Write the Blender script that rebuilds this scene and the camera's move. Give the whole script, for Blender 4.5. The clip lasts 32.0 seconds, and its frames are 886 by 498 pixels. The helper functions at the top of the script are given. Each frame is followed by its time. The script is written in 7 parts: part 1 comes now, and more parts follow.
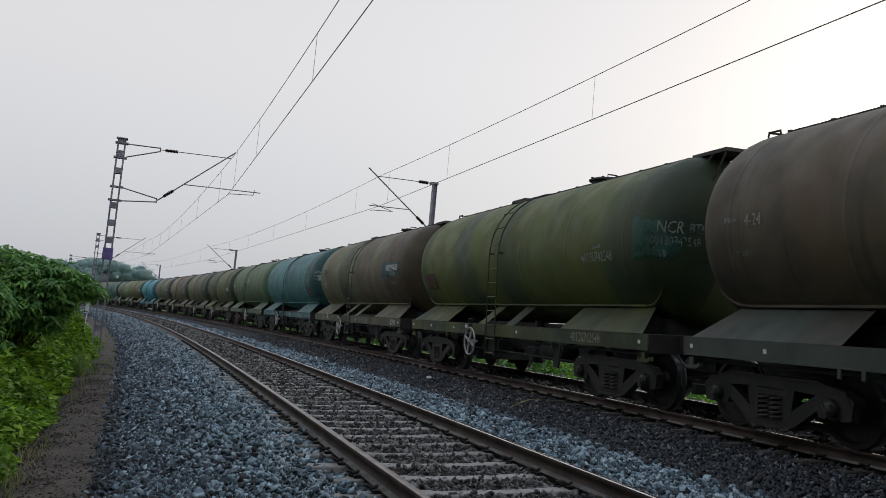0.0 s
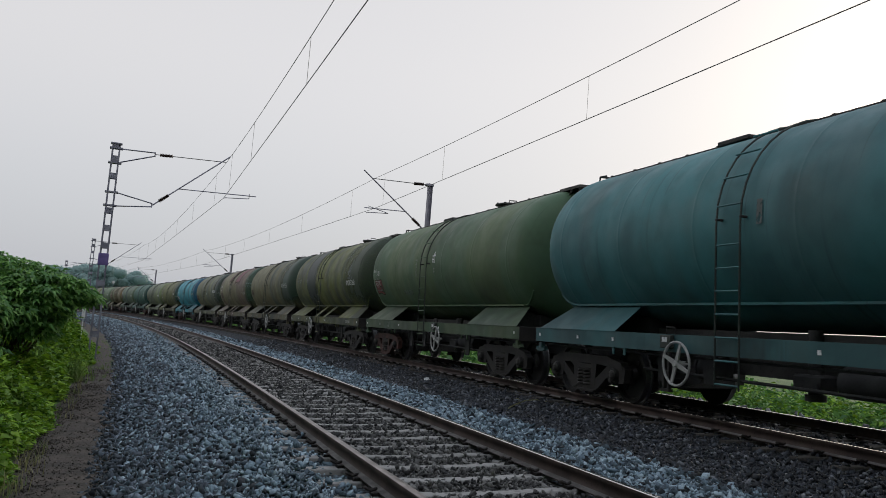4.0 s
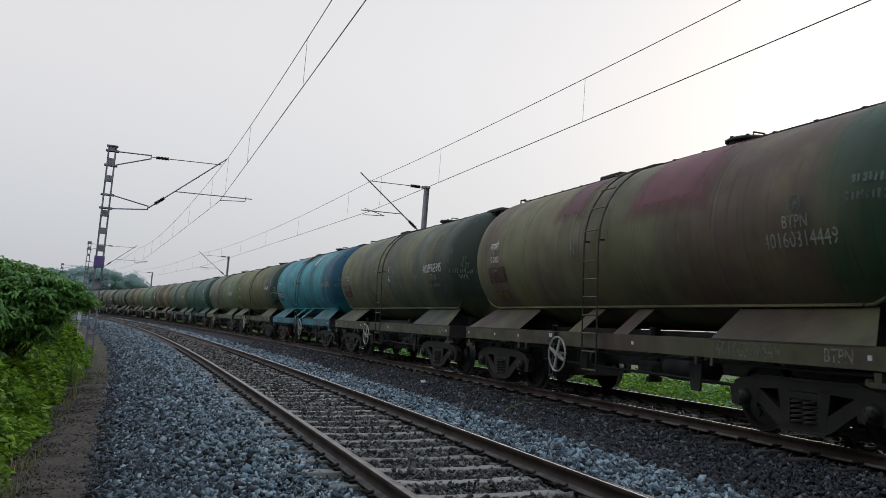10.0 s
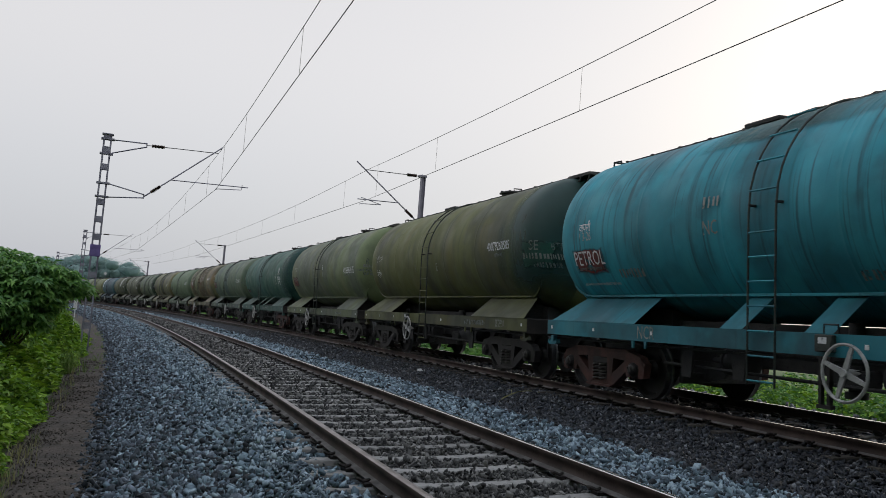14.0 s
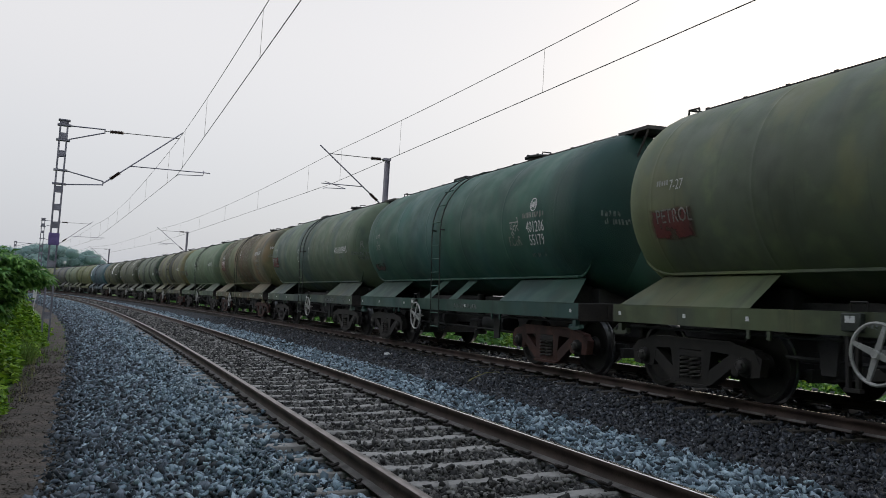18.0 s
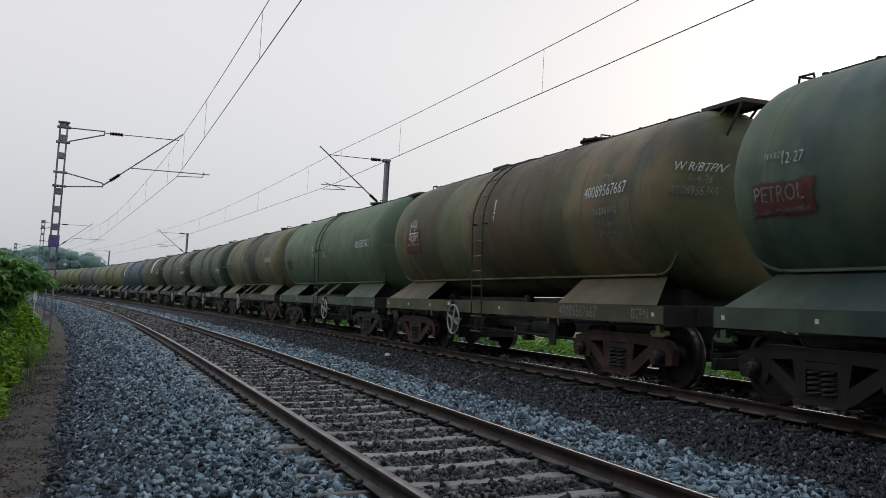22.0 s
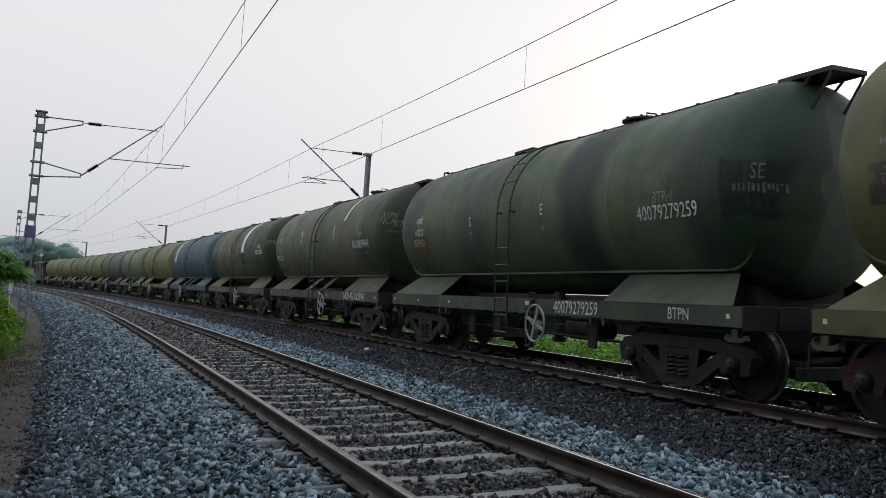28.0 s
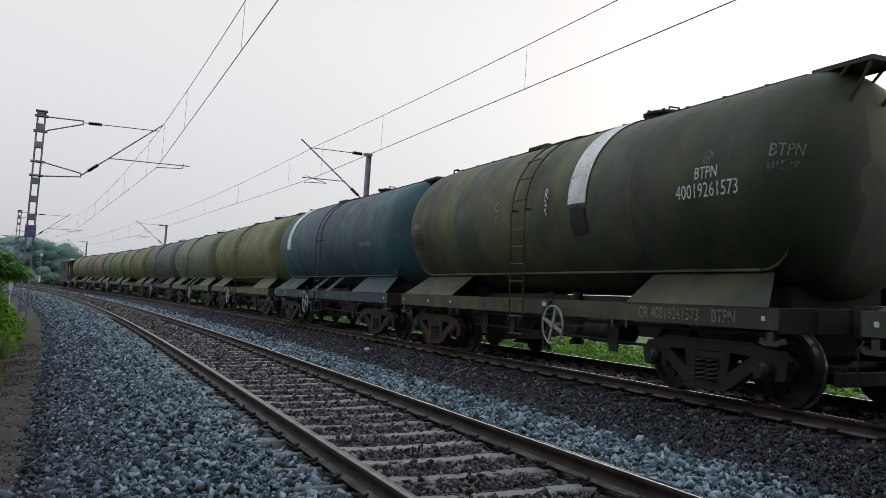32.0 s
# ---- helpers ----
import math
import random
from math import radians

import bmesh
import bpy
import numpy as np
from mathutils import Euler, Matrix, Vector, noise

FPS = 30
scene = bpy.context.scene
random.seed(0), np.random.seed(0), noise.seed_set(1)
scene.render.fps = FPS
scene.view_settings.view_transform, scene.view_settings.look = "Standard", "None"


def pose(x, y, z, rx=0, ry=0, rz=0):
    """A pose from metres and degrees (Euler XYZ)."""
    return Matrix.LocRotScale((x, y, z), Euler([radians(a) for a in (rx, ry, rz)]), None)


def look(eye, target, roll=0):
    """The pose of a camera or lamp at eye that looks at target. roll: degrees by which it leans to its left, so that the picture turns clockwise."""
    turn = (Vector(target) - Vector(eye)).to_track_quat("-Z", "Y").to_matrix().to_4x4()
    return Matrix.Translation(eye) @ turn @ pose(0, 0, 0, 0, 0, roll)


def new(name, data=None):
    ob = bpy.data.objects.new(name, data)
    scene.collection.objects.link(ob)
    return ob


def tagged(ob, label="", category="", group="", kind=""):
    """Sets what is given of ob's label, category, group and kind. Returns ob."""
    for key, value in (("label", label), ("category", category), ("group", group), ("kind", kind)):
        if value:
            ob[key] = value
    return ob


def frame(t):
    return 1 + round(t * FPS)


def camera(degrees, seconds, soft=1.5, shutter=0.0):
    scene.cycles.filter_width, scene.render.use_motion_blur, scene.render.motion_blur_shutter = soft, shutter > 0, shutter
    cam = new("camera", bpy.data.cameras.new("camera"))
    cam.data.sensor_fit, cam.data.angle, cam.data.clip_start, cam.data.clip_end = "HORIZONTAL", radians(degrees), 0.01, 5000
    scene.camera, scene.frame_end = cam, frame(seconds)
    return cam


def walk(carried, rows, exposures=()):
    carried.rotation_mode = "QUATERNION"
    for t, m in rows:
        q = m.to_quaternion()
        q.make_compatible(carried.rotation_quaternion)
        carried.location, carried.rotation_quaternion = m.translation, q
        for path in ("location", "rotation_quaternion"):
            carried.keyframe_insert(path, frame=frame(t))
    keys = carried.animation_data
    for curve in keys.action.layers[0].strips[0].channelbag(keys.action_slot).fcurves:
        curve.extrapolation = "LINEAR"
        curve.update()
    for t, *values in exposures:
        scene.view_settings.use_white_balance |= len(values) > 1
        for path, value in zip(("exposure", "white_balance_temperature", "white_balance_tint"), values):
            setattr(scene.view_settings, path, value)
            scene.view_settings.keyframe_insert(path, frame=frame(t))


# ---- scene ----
# A long train of tank wagons runs past on the outer of two curved tracks.
# Plan: y runs along the track, x to the right of it, z = 0 at the near rail's top.
XL, Y0, RAD = 1.975, 8.25, 811.0          # near left rail, start of the curve, its radius
CANT = 0.041                              # both tracks lean into the curve
GAUGE = 1.75                              # between rail centres
U_NEAR, U_FAR = 0.90, 6.65                # track centres, from the near left rail
EYE = (0.0, 0.0, 1.175)


def along(s, u, z=0.0, canted=True):
    """The place s metres along the track and u metres to the right of the near left rail."""
    zz = z + (CANT * u if canted else 0.0)
    if s <= Y0:
        return Vector((XL + u, s, zz))
    a = (s - Y0) / RAD
    return Vector((XL - RAD + (RAD + u) * math.cos(a), Y0 + (RAD + u) * math.sin(a), zz))


def heading(s):
    return max(0.0, (s - Y0) / RAD)


def aim(yaw, pitch, lean):
    a, b = radians(yaw), radians(pitch)
    way = Vector((math.sin(a) * math.cos(b), math.cos(a) * math.cos(b), math.sin(b)))
    return look(EYE, Vector(EYE) + way, lean)


cam = camera(55.8, 32.0, soft=0.85, shutter=0.07)
# turn to the right of the track, tilt up, lean
walk(cam, [
    (0.0, aim(19.11, 5.48, 5.13)), (0.5, aim(19.12, 5.51, 5.00)), (1.0, aim(19.08, 5.51, 4.97)),
    (1.5, aim(19.09, 5.52, 4.99)), (2.0, aim(19.07, 5.51, 4.97)), (2.5, aim(19.08, 5.54, 4.76)),
    (3.0, aim(19.09, 5.54, 4.50)), (3.5, aim(19.24, 5.57, 4.43)), (5.5, aim(19.52, 5.65, 4.47)),
    (6.0, aim(19.52, 5.66, 4.41)), (6.5, aim(19.51, 5.67, 4.42)), (7.0, aim(19.52, 5.71, 4.46)),
    (7.5, aim(19.51, 5.71, 4.42)), (8.0, aim(19.52, 5.72, 4.41)), (8.5, aim(19.52, 5.76, 4.42)),
    (9.0, aim(19.49, 5.76, 4.38)), (9.5, aim(19.50, 5.76, 4.34)), (10.0, aim(19.59, 5.78, 4.34)),
    (10.5, aim(19.57, 5.78, 4.35)), (11.0, aim(19.70, 5.81, 4.31)), (11.5, aim(19.72, 5.80, 4.34)),
    (12.0, aim(19.73, 5.81, 4.33)), (12.5, aim(19.69, 5.82, 4.37)), (13.0, aim(19.73, 5.86, 4.40)),
    (13.5, aim(19.69, 5.80, 4.37)), (14.0, aim(19.89, 5.05, 4.40)), (14.5, aim(20.93, 4.47, 4.27)),
    (16.5, aim(21.44, 4.41, 3.50)), (17.0, aim(21.43, 4.40, 3.48)), (17.5, aim(21.80, 4.25, 3.40)),
    (18.0, aim(22.33, 4.05, 3.34)), (18.5, aim(22.47, 4.05, 3.32)), (19.0, aim(22.47, 4.05, 3.28)),
    (19.5, aim(22.43, 4.05, 3.31)), (20.0, aim(22.44, 4.07, 3.33)), (20.5, aim(22.40, 4.06, 3.32)),
    (21.0, aim(22.41, 4.10, 3.27)), (21.5, aim(22.32, 4.11, 3.28)), (22.0, aim(22.32, 4.10, 3.14)),
    (22.5, aim(22.35, 4.12, 2.92)), (23.0, aim(22.34, 4.12, 2.78)), (23.5, aim(22.34, 4.13, 2.66)),
    (24.0, aim(22.37, 4.01, 2.68)), (24.5, aim(22.87, 3.76, 2.72)), (25.0, aim(23.05, 3.73, 2.81)),
    (25.5, aim(23.14, 3.75, 3.01)), (27.5, aim(23.68, 3.82, 3.63)), (28.0, aim(23.67, 3.83, 3.67)),
    (28.5, aim(23.67, 3.86, 3.69)), (29.0, aim(23.64, 3.88, 3.71)), (29.5, aim(23.64, 3.88, 3.72)),
    (30.0, aim(23.63, 3.88, 3.70)), (30.5, aim(23.63, 3.79, 3.70)), (31.0, aim(23.64, 3.80, 3.71)),
    (31.5, aim(23.65, 3.82, 3.73)), (32.0, aim(23.66, 3.83, 3.72)),
], exposures=[(0.0, -0.1), (6.5, -0.13), (10.0, -0.05), (13.0, -0.08), (18.0, 0.02), (22.0, -0.05), (25.0, 0.05), (32.0, 0.03)])

# ---- light: a hazy evening sky, the low sun veiled beyond the train ----
SUN_UP, SUN_TURN = radians(17), radians(62)     # height, and turn to the right of +y
world = bpy.data.worlds.new("world")
scene.world = world
world.use_nodes = True
wn, wl = world.node_tree.nodes, world.node_tree.links
sky = wn.new("ShaderNodeTexSky")
sky.sky_type, sky.sun_disc = "NISHITA", False
sky.sun_elevation, sky.sun_rotation = SUN_UP, SUN_TURN
sky.air_density, sky.dust_density, sky.ozone_density = 1.0, 4.0, 1.5
veil = wn.new("ShaderNodeMix")
veil.data_type = "RGBA"
veil.inputs[0].default_value = 0.8
up = wn.new("ShaderNodeTexCoord")
height = wn.new("ShaderNodeSeparateXYZ")
wl.new(up.outputs["Generated"], height.inputs[0])
rise = wn.new("ShaderNodeMapRange")
rise.interpolation_type = "SMOOTHSTEP"
rise.inputs[1].default_value, rise.inputs[2].default_value = -0.05, 0.32
wl.new(height.outputs[2], rise.inputs[0])
cloud = wn.new("ShaderNodeMix")
cloud.data_type = "RGBA"
cloud.inputs[6].default_value, cloud.inputs[7].default_value = (4.7, 4.95, 5.5, 1), (7.15, 6.97, 7.0, 1)      # thicker haze low down
wl.new(rise.outputs[0], cloud.inputs[0])
lift = wn.new("ShaderNodeMapRange")
lift.inputs[1].default_value, lift.inputs[2].default_value = 0.42, 0.95
wl.new(height.outputs[2], lift.inputs[0])
zenith = wn.new("ShaderNodeMix")
zenith.data_type = "RGBA"
zenith.inputs[7].default_value = (7.6, 8.6, 10.2, 1)      # the haze thins overhead
wl.new(lift.outputs[0], zenith.inputs[0])
wl.new(cloud.outputs[2], zenith.inputs[6])
wl.new(zenith.outputs[2], veil.inputs[7])
wl.new(sky.outputs[0], veil.inputs[6])
wl.new(veil.outputs[2], wn["Background"].inputs[0])
wn["Background"].inputs[1].default_value = 0.13
lamp = bpy.data.lights.new("sun", "SUN")
lamp.energy, lamp.angle, lamp.color = 0.55, radians(25), (1.0, 0.96, 0.92)
sun = new("sun", lamp)
sun.matrix_world = look((40, 20, 30), Vector((40, 20, 30)) - Vector((math.sin(SUN_TURN) * math.cos(SUN_UP), math.cos(SUN_TURN) * math.cos(SUN_UP), math.sin(SUN_UP))))


# ---- materials ----
def mix(nt, a, b, fac):
    m = nt.nodes.new("ShaderNodeMix")
    m.data_type = "RGBA"
    for sock, v in ((m.inputs[0], fac), (m.inputs[6], a), (m.inputs[7], b)):
        if hasattr(v, "links"):
            nt.links.new(v, sock)
        else:
            sock.default_value = v if isinstance(v, float) else (*v, 1)
    return m.outputs[2]


def ramp(nt, value, lo, hi, most=1.0, least=0.0):
    r = nt.nodes.new("ShaderNodeMapRange")
    r.interpolation_type = "SMOOTHSTEP"
    r.inputs[1].default_value, r.inputs[2].default_value = lo, hi
    r.inputs[3].default_value, r.inputs[4].default_value = least, least + most
    nt.links.new(value, r.inputs[0])
    return r.outputs[0]


def noisy(nt, vec, scale, detail=4.0, stretch=None):
    n = nt.nodes.new("ShaderNodeTexNoise")
    n.inputs["Scale"].default_value, n.inputs["Detail"].default_value = scale, detail
    if stretch:
        mp = nt.nodes.new("ShaderNodeMapping")
        mp.inputs["Scale"].default_value = stretch
        nt.links.new(vec, mp.inputs[0])
        vec = mp.outputs[0]
    nt.links.new(vec, n.inputs["Vector"])
    return n.outputs[0]


def start_mat(name, rough, metal):
    m = bpy.data.materials.new(name)
    m.use_nodes = True
    nt = m.node_tree
    b = nt.nodes["Principled BSDF"]
    b.inputs["Roughness"].default_value, b.inputs["Metallic"].default_value = rough, metal
    co = nt.nodes.new("ShaderNodeTexCoord")
    return m, nt, b, co.outputs["Object"]


def finish(nt, b, colour, height=None, depth=0.01, strength=0.5):
    nt.links.new(colour, b.inputs["Base Color"])
    if height is not None:
        bump = nt.nodes.new("ShaderNodeBump")
        bump.inputs["Distance"].default_value, bump.inputs["Strength"].default_value = depth, strength
        nt.links.new(height, bump.inputs["Height"])
        nt.links.new(bump.outputs[0], b.inputs["Normal"])


def plain(name, dark, light, rough=0.7, metal=0.0, coarse=1.5, fine=25.0, bump=0.004, spread=(0.35, 0.7)):
    """A worn surface: two colours mixed by coarse stains and fine grain."""
    m, nt, b, co = start_mat(name, rough, metal)
    big, small = noisy(nt, co, coarse), noisy(nt, co, fine, 3.0)
    c = mix(nt, dark, light, ramp(nt, big, *spread))
    c = mix(nt, c, tuple(x * 0.55 for x in dark), ramp(nt, small, 0.52, 0.8))
    finish(nt, b, c, small, bump)
    return m


def worn(name, dark, light, wear, grain=9.0, soft=False):
    """Old paint flaking off: holes of bare ground in it."""
    m = plain(name, dark, light, 0.65, 0.0, 2.0, 20.0, 0.001)
    nt = m.node_tree
    co = nt.nodes.new("ShaderNodeTexCoord").outputs["Object"]
    hole = nt.nodes.new("ShaderNodeBsdfTransparent")
    both = nt.nodes.new("ShaderNodeMixShader")
    gone = ramp(nt, noisy(nt, co, grain, 5.0), 0.62 - wear * 0.25, 0.78 - wear * 0.2, 0.9)
    if soft:                # a sprayed panel: its edges run out
        axis = nt.nodes.new("ShaderNodeSeparateXYZ")
        nt.links.new(nt.nodes.new("ShaderNodeTexCoord").outputs["Generated"], axis.inputs[0])
        last = gone
        for k in (1, 2):
            off, size, sway, most = (nt.nodes.new("ShaderNodeMath") for i in range(4))
            off.operation, size.operation, sway.operation, most.operation = "SUBTRACT", "ABSOLUTE", "MULTIPLY_ADD", "MAXIMUM"
            off.inputs[1].default_value, sway.inputs[1].default_value = 0.5, 0.3
            nt.links.new(axis.outputs[k], off.inputs[0])
            nt.links.new(off.outputs[0], size.inputs[0])
            nt.links.new(noisy(nt, co, 3.0, 4.0), sway.inputs[0])
            nt.links.new(size.outputs[0], sway.inputs[2])
            nt.links.new(ramp(nt, sway.outputs[0], 0.5, 0.63), most.inputs[0])
            nt.links.new(last, most.inputs[1])
            last = most.outputs[0]
        gone = last
    nt.links.new(gone, both.inputs[0])
    nt.links.new(nt.nodes["Principled BSDF"].outputs[0], both.inputs[1])
    nt.links.new(hole.outputs[0], both.inputs[2])
    nt.links.new(both.outputs[0], nt.nodes["Material Output"].inputs[0])
    return m


def per_piece(name, tones, rough=0.85, fine=30.0, island=False, bump=0.003):
    """Pieces that differ: the tone changes from piece to piece."""
    m, nt, b, co = start_mat(name, rough, 0.0)
    src = nt.nodes.new("ShaderNodeNewGeometry").outputs["Random Per Island"] if island else nt.nodes.new("ShaderNodeObjectInfo").outputs["Random"]
    r = nt.nodes.new("ShaderNodeValToRGB")
    r.color_ramp.elements[0].color, r.color_ramp.elements[1].color = (*tones[0], 1), (*tones[-1], 1)
    for i, tone in enumerate(tones[1:-1]):
        e = r.color_ramp.elements.new((i + 1) / (len(tones) - 1))
        e.color = (*tone, 1)
    if island:
        r.color_ramp.interpolation = "CONSTANT"
        for i, e in enumerate(r.color_ramp.elements):
            e.position = i / len(tones)
    nt.links.new(src, r.inputs[0])
    small = noisy(nt, co, fine, 3.0)
    c = mix(nt, r.outputs[0], tuple(x * 0.5 for x in tones[0]), ramp(nt, small, 0.5, 0.85))
    finish(nt, b, c, small, bump)
    return m


def tank_paint(name, main, other, grime=(0.018, 0.019, 0.021), patchy=0.55, streaks=0.5, rough=0.5):
    """Old tank paint: repainted patches, oil running down from the top, dust."""
    main, other = tuple(1.42 * x for x in main), tuple(1.4 * x for x in other)
    grime = tuple(0.5 * g + 0.2 * x for g, x in zip(grime, main))      # soot and oil let the paint show through
    m, nt, b, co = start_mat(name, rough, 0.0)
    info = nt.nodes.new("ShaderNodeObjectInfo").outputs["Random"]
    shift = nt.nodes.new("ShaderNodeVectorMath")
    shift.operation = "MULTIPLY_ADD"
    nt.links.new(info, shift.inputs[0])
    shift.inputs[1].default_value = (31, 57, 13)
    nt.links.new(co, shift.inputs[2])
    v = shift.outputs[0]
    band = noisy(nt, v, 1.0, 2.0, (0.1, 0.5, 0.14))
    blotch = noisy(nt, v, 0.55, 3.0)
    run = noisy(nt, v, 1.0, 4.0, (0.7, 6.0, 0.35))
    drip = noisy(nt, v, 1.0, 3.0, (0.5, 15.0, 0.5))
    dust = noisy(nt, v, 2.2, 5.0)
    fine = noisy(nt, v, 40.0, 3.0)
    c = mix(nt, main, other, ramp(nt, band, 0.52 - 0.12 * patchy, 0.64 - 0.08 * patchy))
    c = mix(nt, c, grime, ramp(nt, blotch, 0.46 - 0.06 * patchy, 0.76, 0.25 + 0.6 * patchy))
    mottle = noisy(nt, v, 1.7, 7.0)
    c = mix(nt, c, tuple(x * 0.45 for x in other), ramp(nt, mottle, 0.5, 0.72, 0.2 + 0.5 * patchy))
    c = mix(nt, c, tuple(min(1.0, x * 1.5) for x in main), ramp(nt, mottle, 0.28, 0.46, -0.15 - 0.3 * patchy, 0.15 + 0.3 * patchy))
    tinge, oil = noisy(nt, v, 0.9, 7.0, (1.0, 1.3, 0.8)), noisy(nt, v, 0.75, 6.0, (1.0, 1.0, 0.9))
    c = mix(nt, c, (main[0] * 1.16 + 0.003, main[1] * 0.92, main[2] * 0.85), ramp(nt, tinge, 0.5, 0.66, 0.25 + 0.4 * patchy))
    c = mix(nt, c, (0.024, 0.0265, 0.027), ramp(nt, oil, 0.54, 0.74, 0.1 + 0.55 * patchy))
    c = mix(nt, c, grime, ramp(nt, run, 0.62 - 0.1 * streaks, 0.85 - 0.1 * streaks, 0.3 + 0.5 * streaks))
    c = mix(nt, c, grime, ramp(nt, drip, 0.66 - 0.09 * streaks, 0.76 - 0.07 * streaks, 0.2 + 0.6 * streaks))
    c = mix(nt, c, tuple(x * 1.45 + 0.003 for x in main), ramp(nt, dust, 0.52, 0.9, 0.45))
    c = mix(nt, c, (0.07, 0.045, 0.03), ramp(nt, fine, 0.64, 0.9, 0.7))
    finish(nt, b, c, fine, 0.003, 0.35)
    b.inputs["Specular IOR Level"].default_value = 0.42
    nt.links.new(ramp(nt, dust, 0.2, 0.8, 0.25, 0.48), b.inputs["Roughness"])
    return m


def paint_and_shade(name, colour, thin=0.0, to_end=False):
    """A repainted, stained or shade-coloured length of barrel: its edges run out unevenly."""
    m, nt, b, co = start_mat(name, 0.55, 0.0)
    gen = nt.nodes.new("ShaderNodeTexCoord").outputs["Generated"]
    axis = nt.nodes.new("ShaderNodeSeparateXYZ")
    nt.links.new(gen, axis.inputs[0])
    edge = noisy(nt, co, 1.0, 4.0, (0.6, 1.6, 0.6))
    fine = noisy(nt, co, 30.0, 3.0)
    tri = nt.nodes.new("ShaderNodeMath")            # 0 in the middle of the length, 0.5 where it runs out
    tri.operation = "MULTIPLY" if to_end else "SUBTRACT"
    tri.inputs[1].default_value = 0.5
    nt.links.new(axis.outputs[1], tri.inputs[0])
    far = nt.nodes.new("ShaderNodeMath")
    far.operation = "ABSOLUTE"
    nt.links.new(tri.outputs[0], far.inputs[0])
    sway = nt.nodes.new("ShaderNodeMath")
    sway.operation = "MULTIPLY_ADD"
    sway.inputs[1].default_value = 0.55
    nt.links.new(edge, sway.inputs[0])
    nt.links.new(far.outputs[0], sway.inputs[2])
    c = mix(nt, colour, tuple(x * 0.6 for x in colour), ramp(nt, noisy(nt, co, 1.6, 5.0), 0.4, 0.75))
    finish(nt, b, c, fine, 0.003, 0.3)
    hole = nt.nodes.new("ShaderNodeBsdfTransparent")
    both = nt.nodes.new("ShaderNodeMixShader")
    low = nt.nodes.new("ShaderNodeMath")             # it runs out downwards, too
    low.operation = "MULTIPLY_ADD"
    low.inputs[1].default_value = 0.3
    nt.links.new(edge, low.inputs[0])
    nt.links.new(axis.outputs[2], low.inputs[2])
    most = nt.nodes.new("ShaderNodeMath")
    most.operation = "MAXIMUM"
    nt.links.new(ramp(nt, sway.outputs[0], 0.44, 0.8, 1.0 - thin, thin), most.inputs[0])
    nt.links.new(ramp(nt, low.outputs[0], 0.12, 0.5, -1.0, 1.0), most.inputs[1])
    nt.links.new(most.outputs[0], both.inputs[0])
    nt.links.new(b.outputs[0], both.inputs[1])
    nt.links.new(hole.outputs[0], both.inputs[2])
    nt.links.new(both.outputs[0], nt.nodes["Material Output"].inputs[0])
    return m


def leaf_mat(name, tones, sheer=0.35):
    m, nt, b, co = start_mat(name, 0.6, 0.0)
    rnd = nt.nodes.new("ShaderNodeNewGeometry").outputs["Random Per Island"]
    r = nt.nodes.new("ShaderNodeValToRGB")
    r.color_ramp.elements[0].color, r.color_ramp.elements[1].color = (*tones[0], 1), (*tones[-1], 1)
    for i, tone in enumerate(tones[1:-1]):
        r.color_ramp.elements.new((i + 1) / (len(tones) - 1)).color = (*tone, 1)
    nt.links.new(rnd, r.inputs[0])
    big = noisy(nt, co, 0.8, 2.0)
    c = mix(nt, r.outputs[0], tones[-1], ramp(nt, big, 0.5, 0.9))
    finish(nt, b, c)
    thin = nt.nodes.new("ShaderNodeBsdfTranslucent")
    nt.links.new(c, thin.inputs[0])
    both = nt.nodes.new("ShaderNodeMixShader")
    both.inputs[0].default_value = sheer
    nt.links.new(b.outputs[0], both.inputs[1])
    nt.links.new(thin.outputs[0], both.inputs[2])
    nt.links.new(both.outputs[0], nt.nodes["Material Output"].inputs[0])
    return m


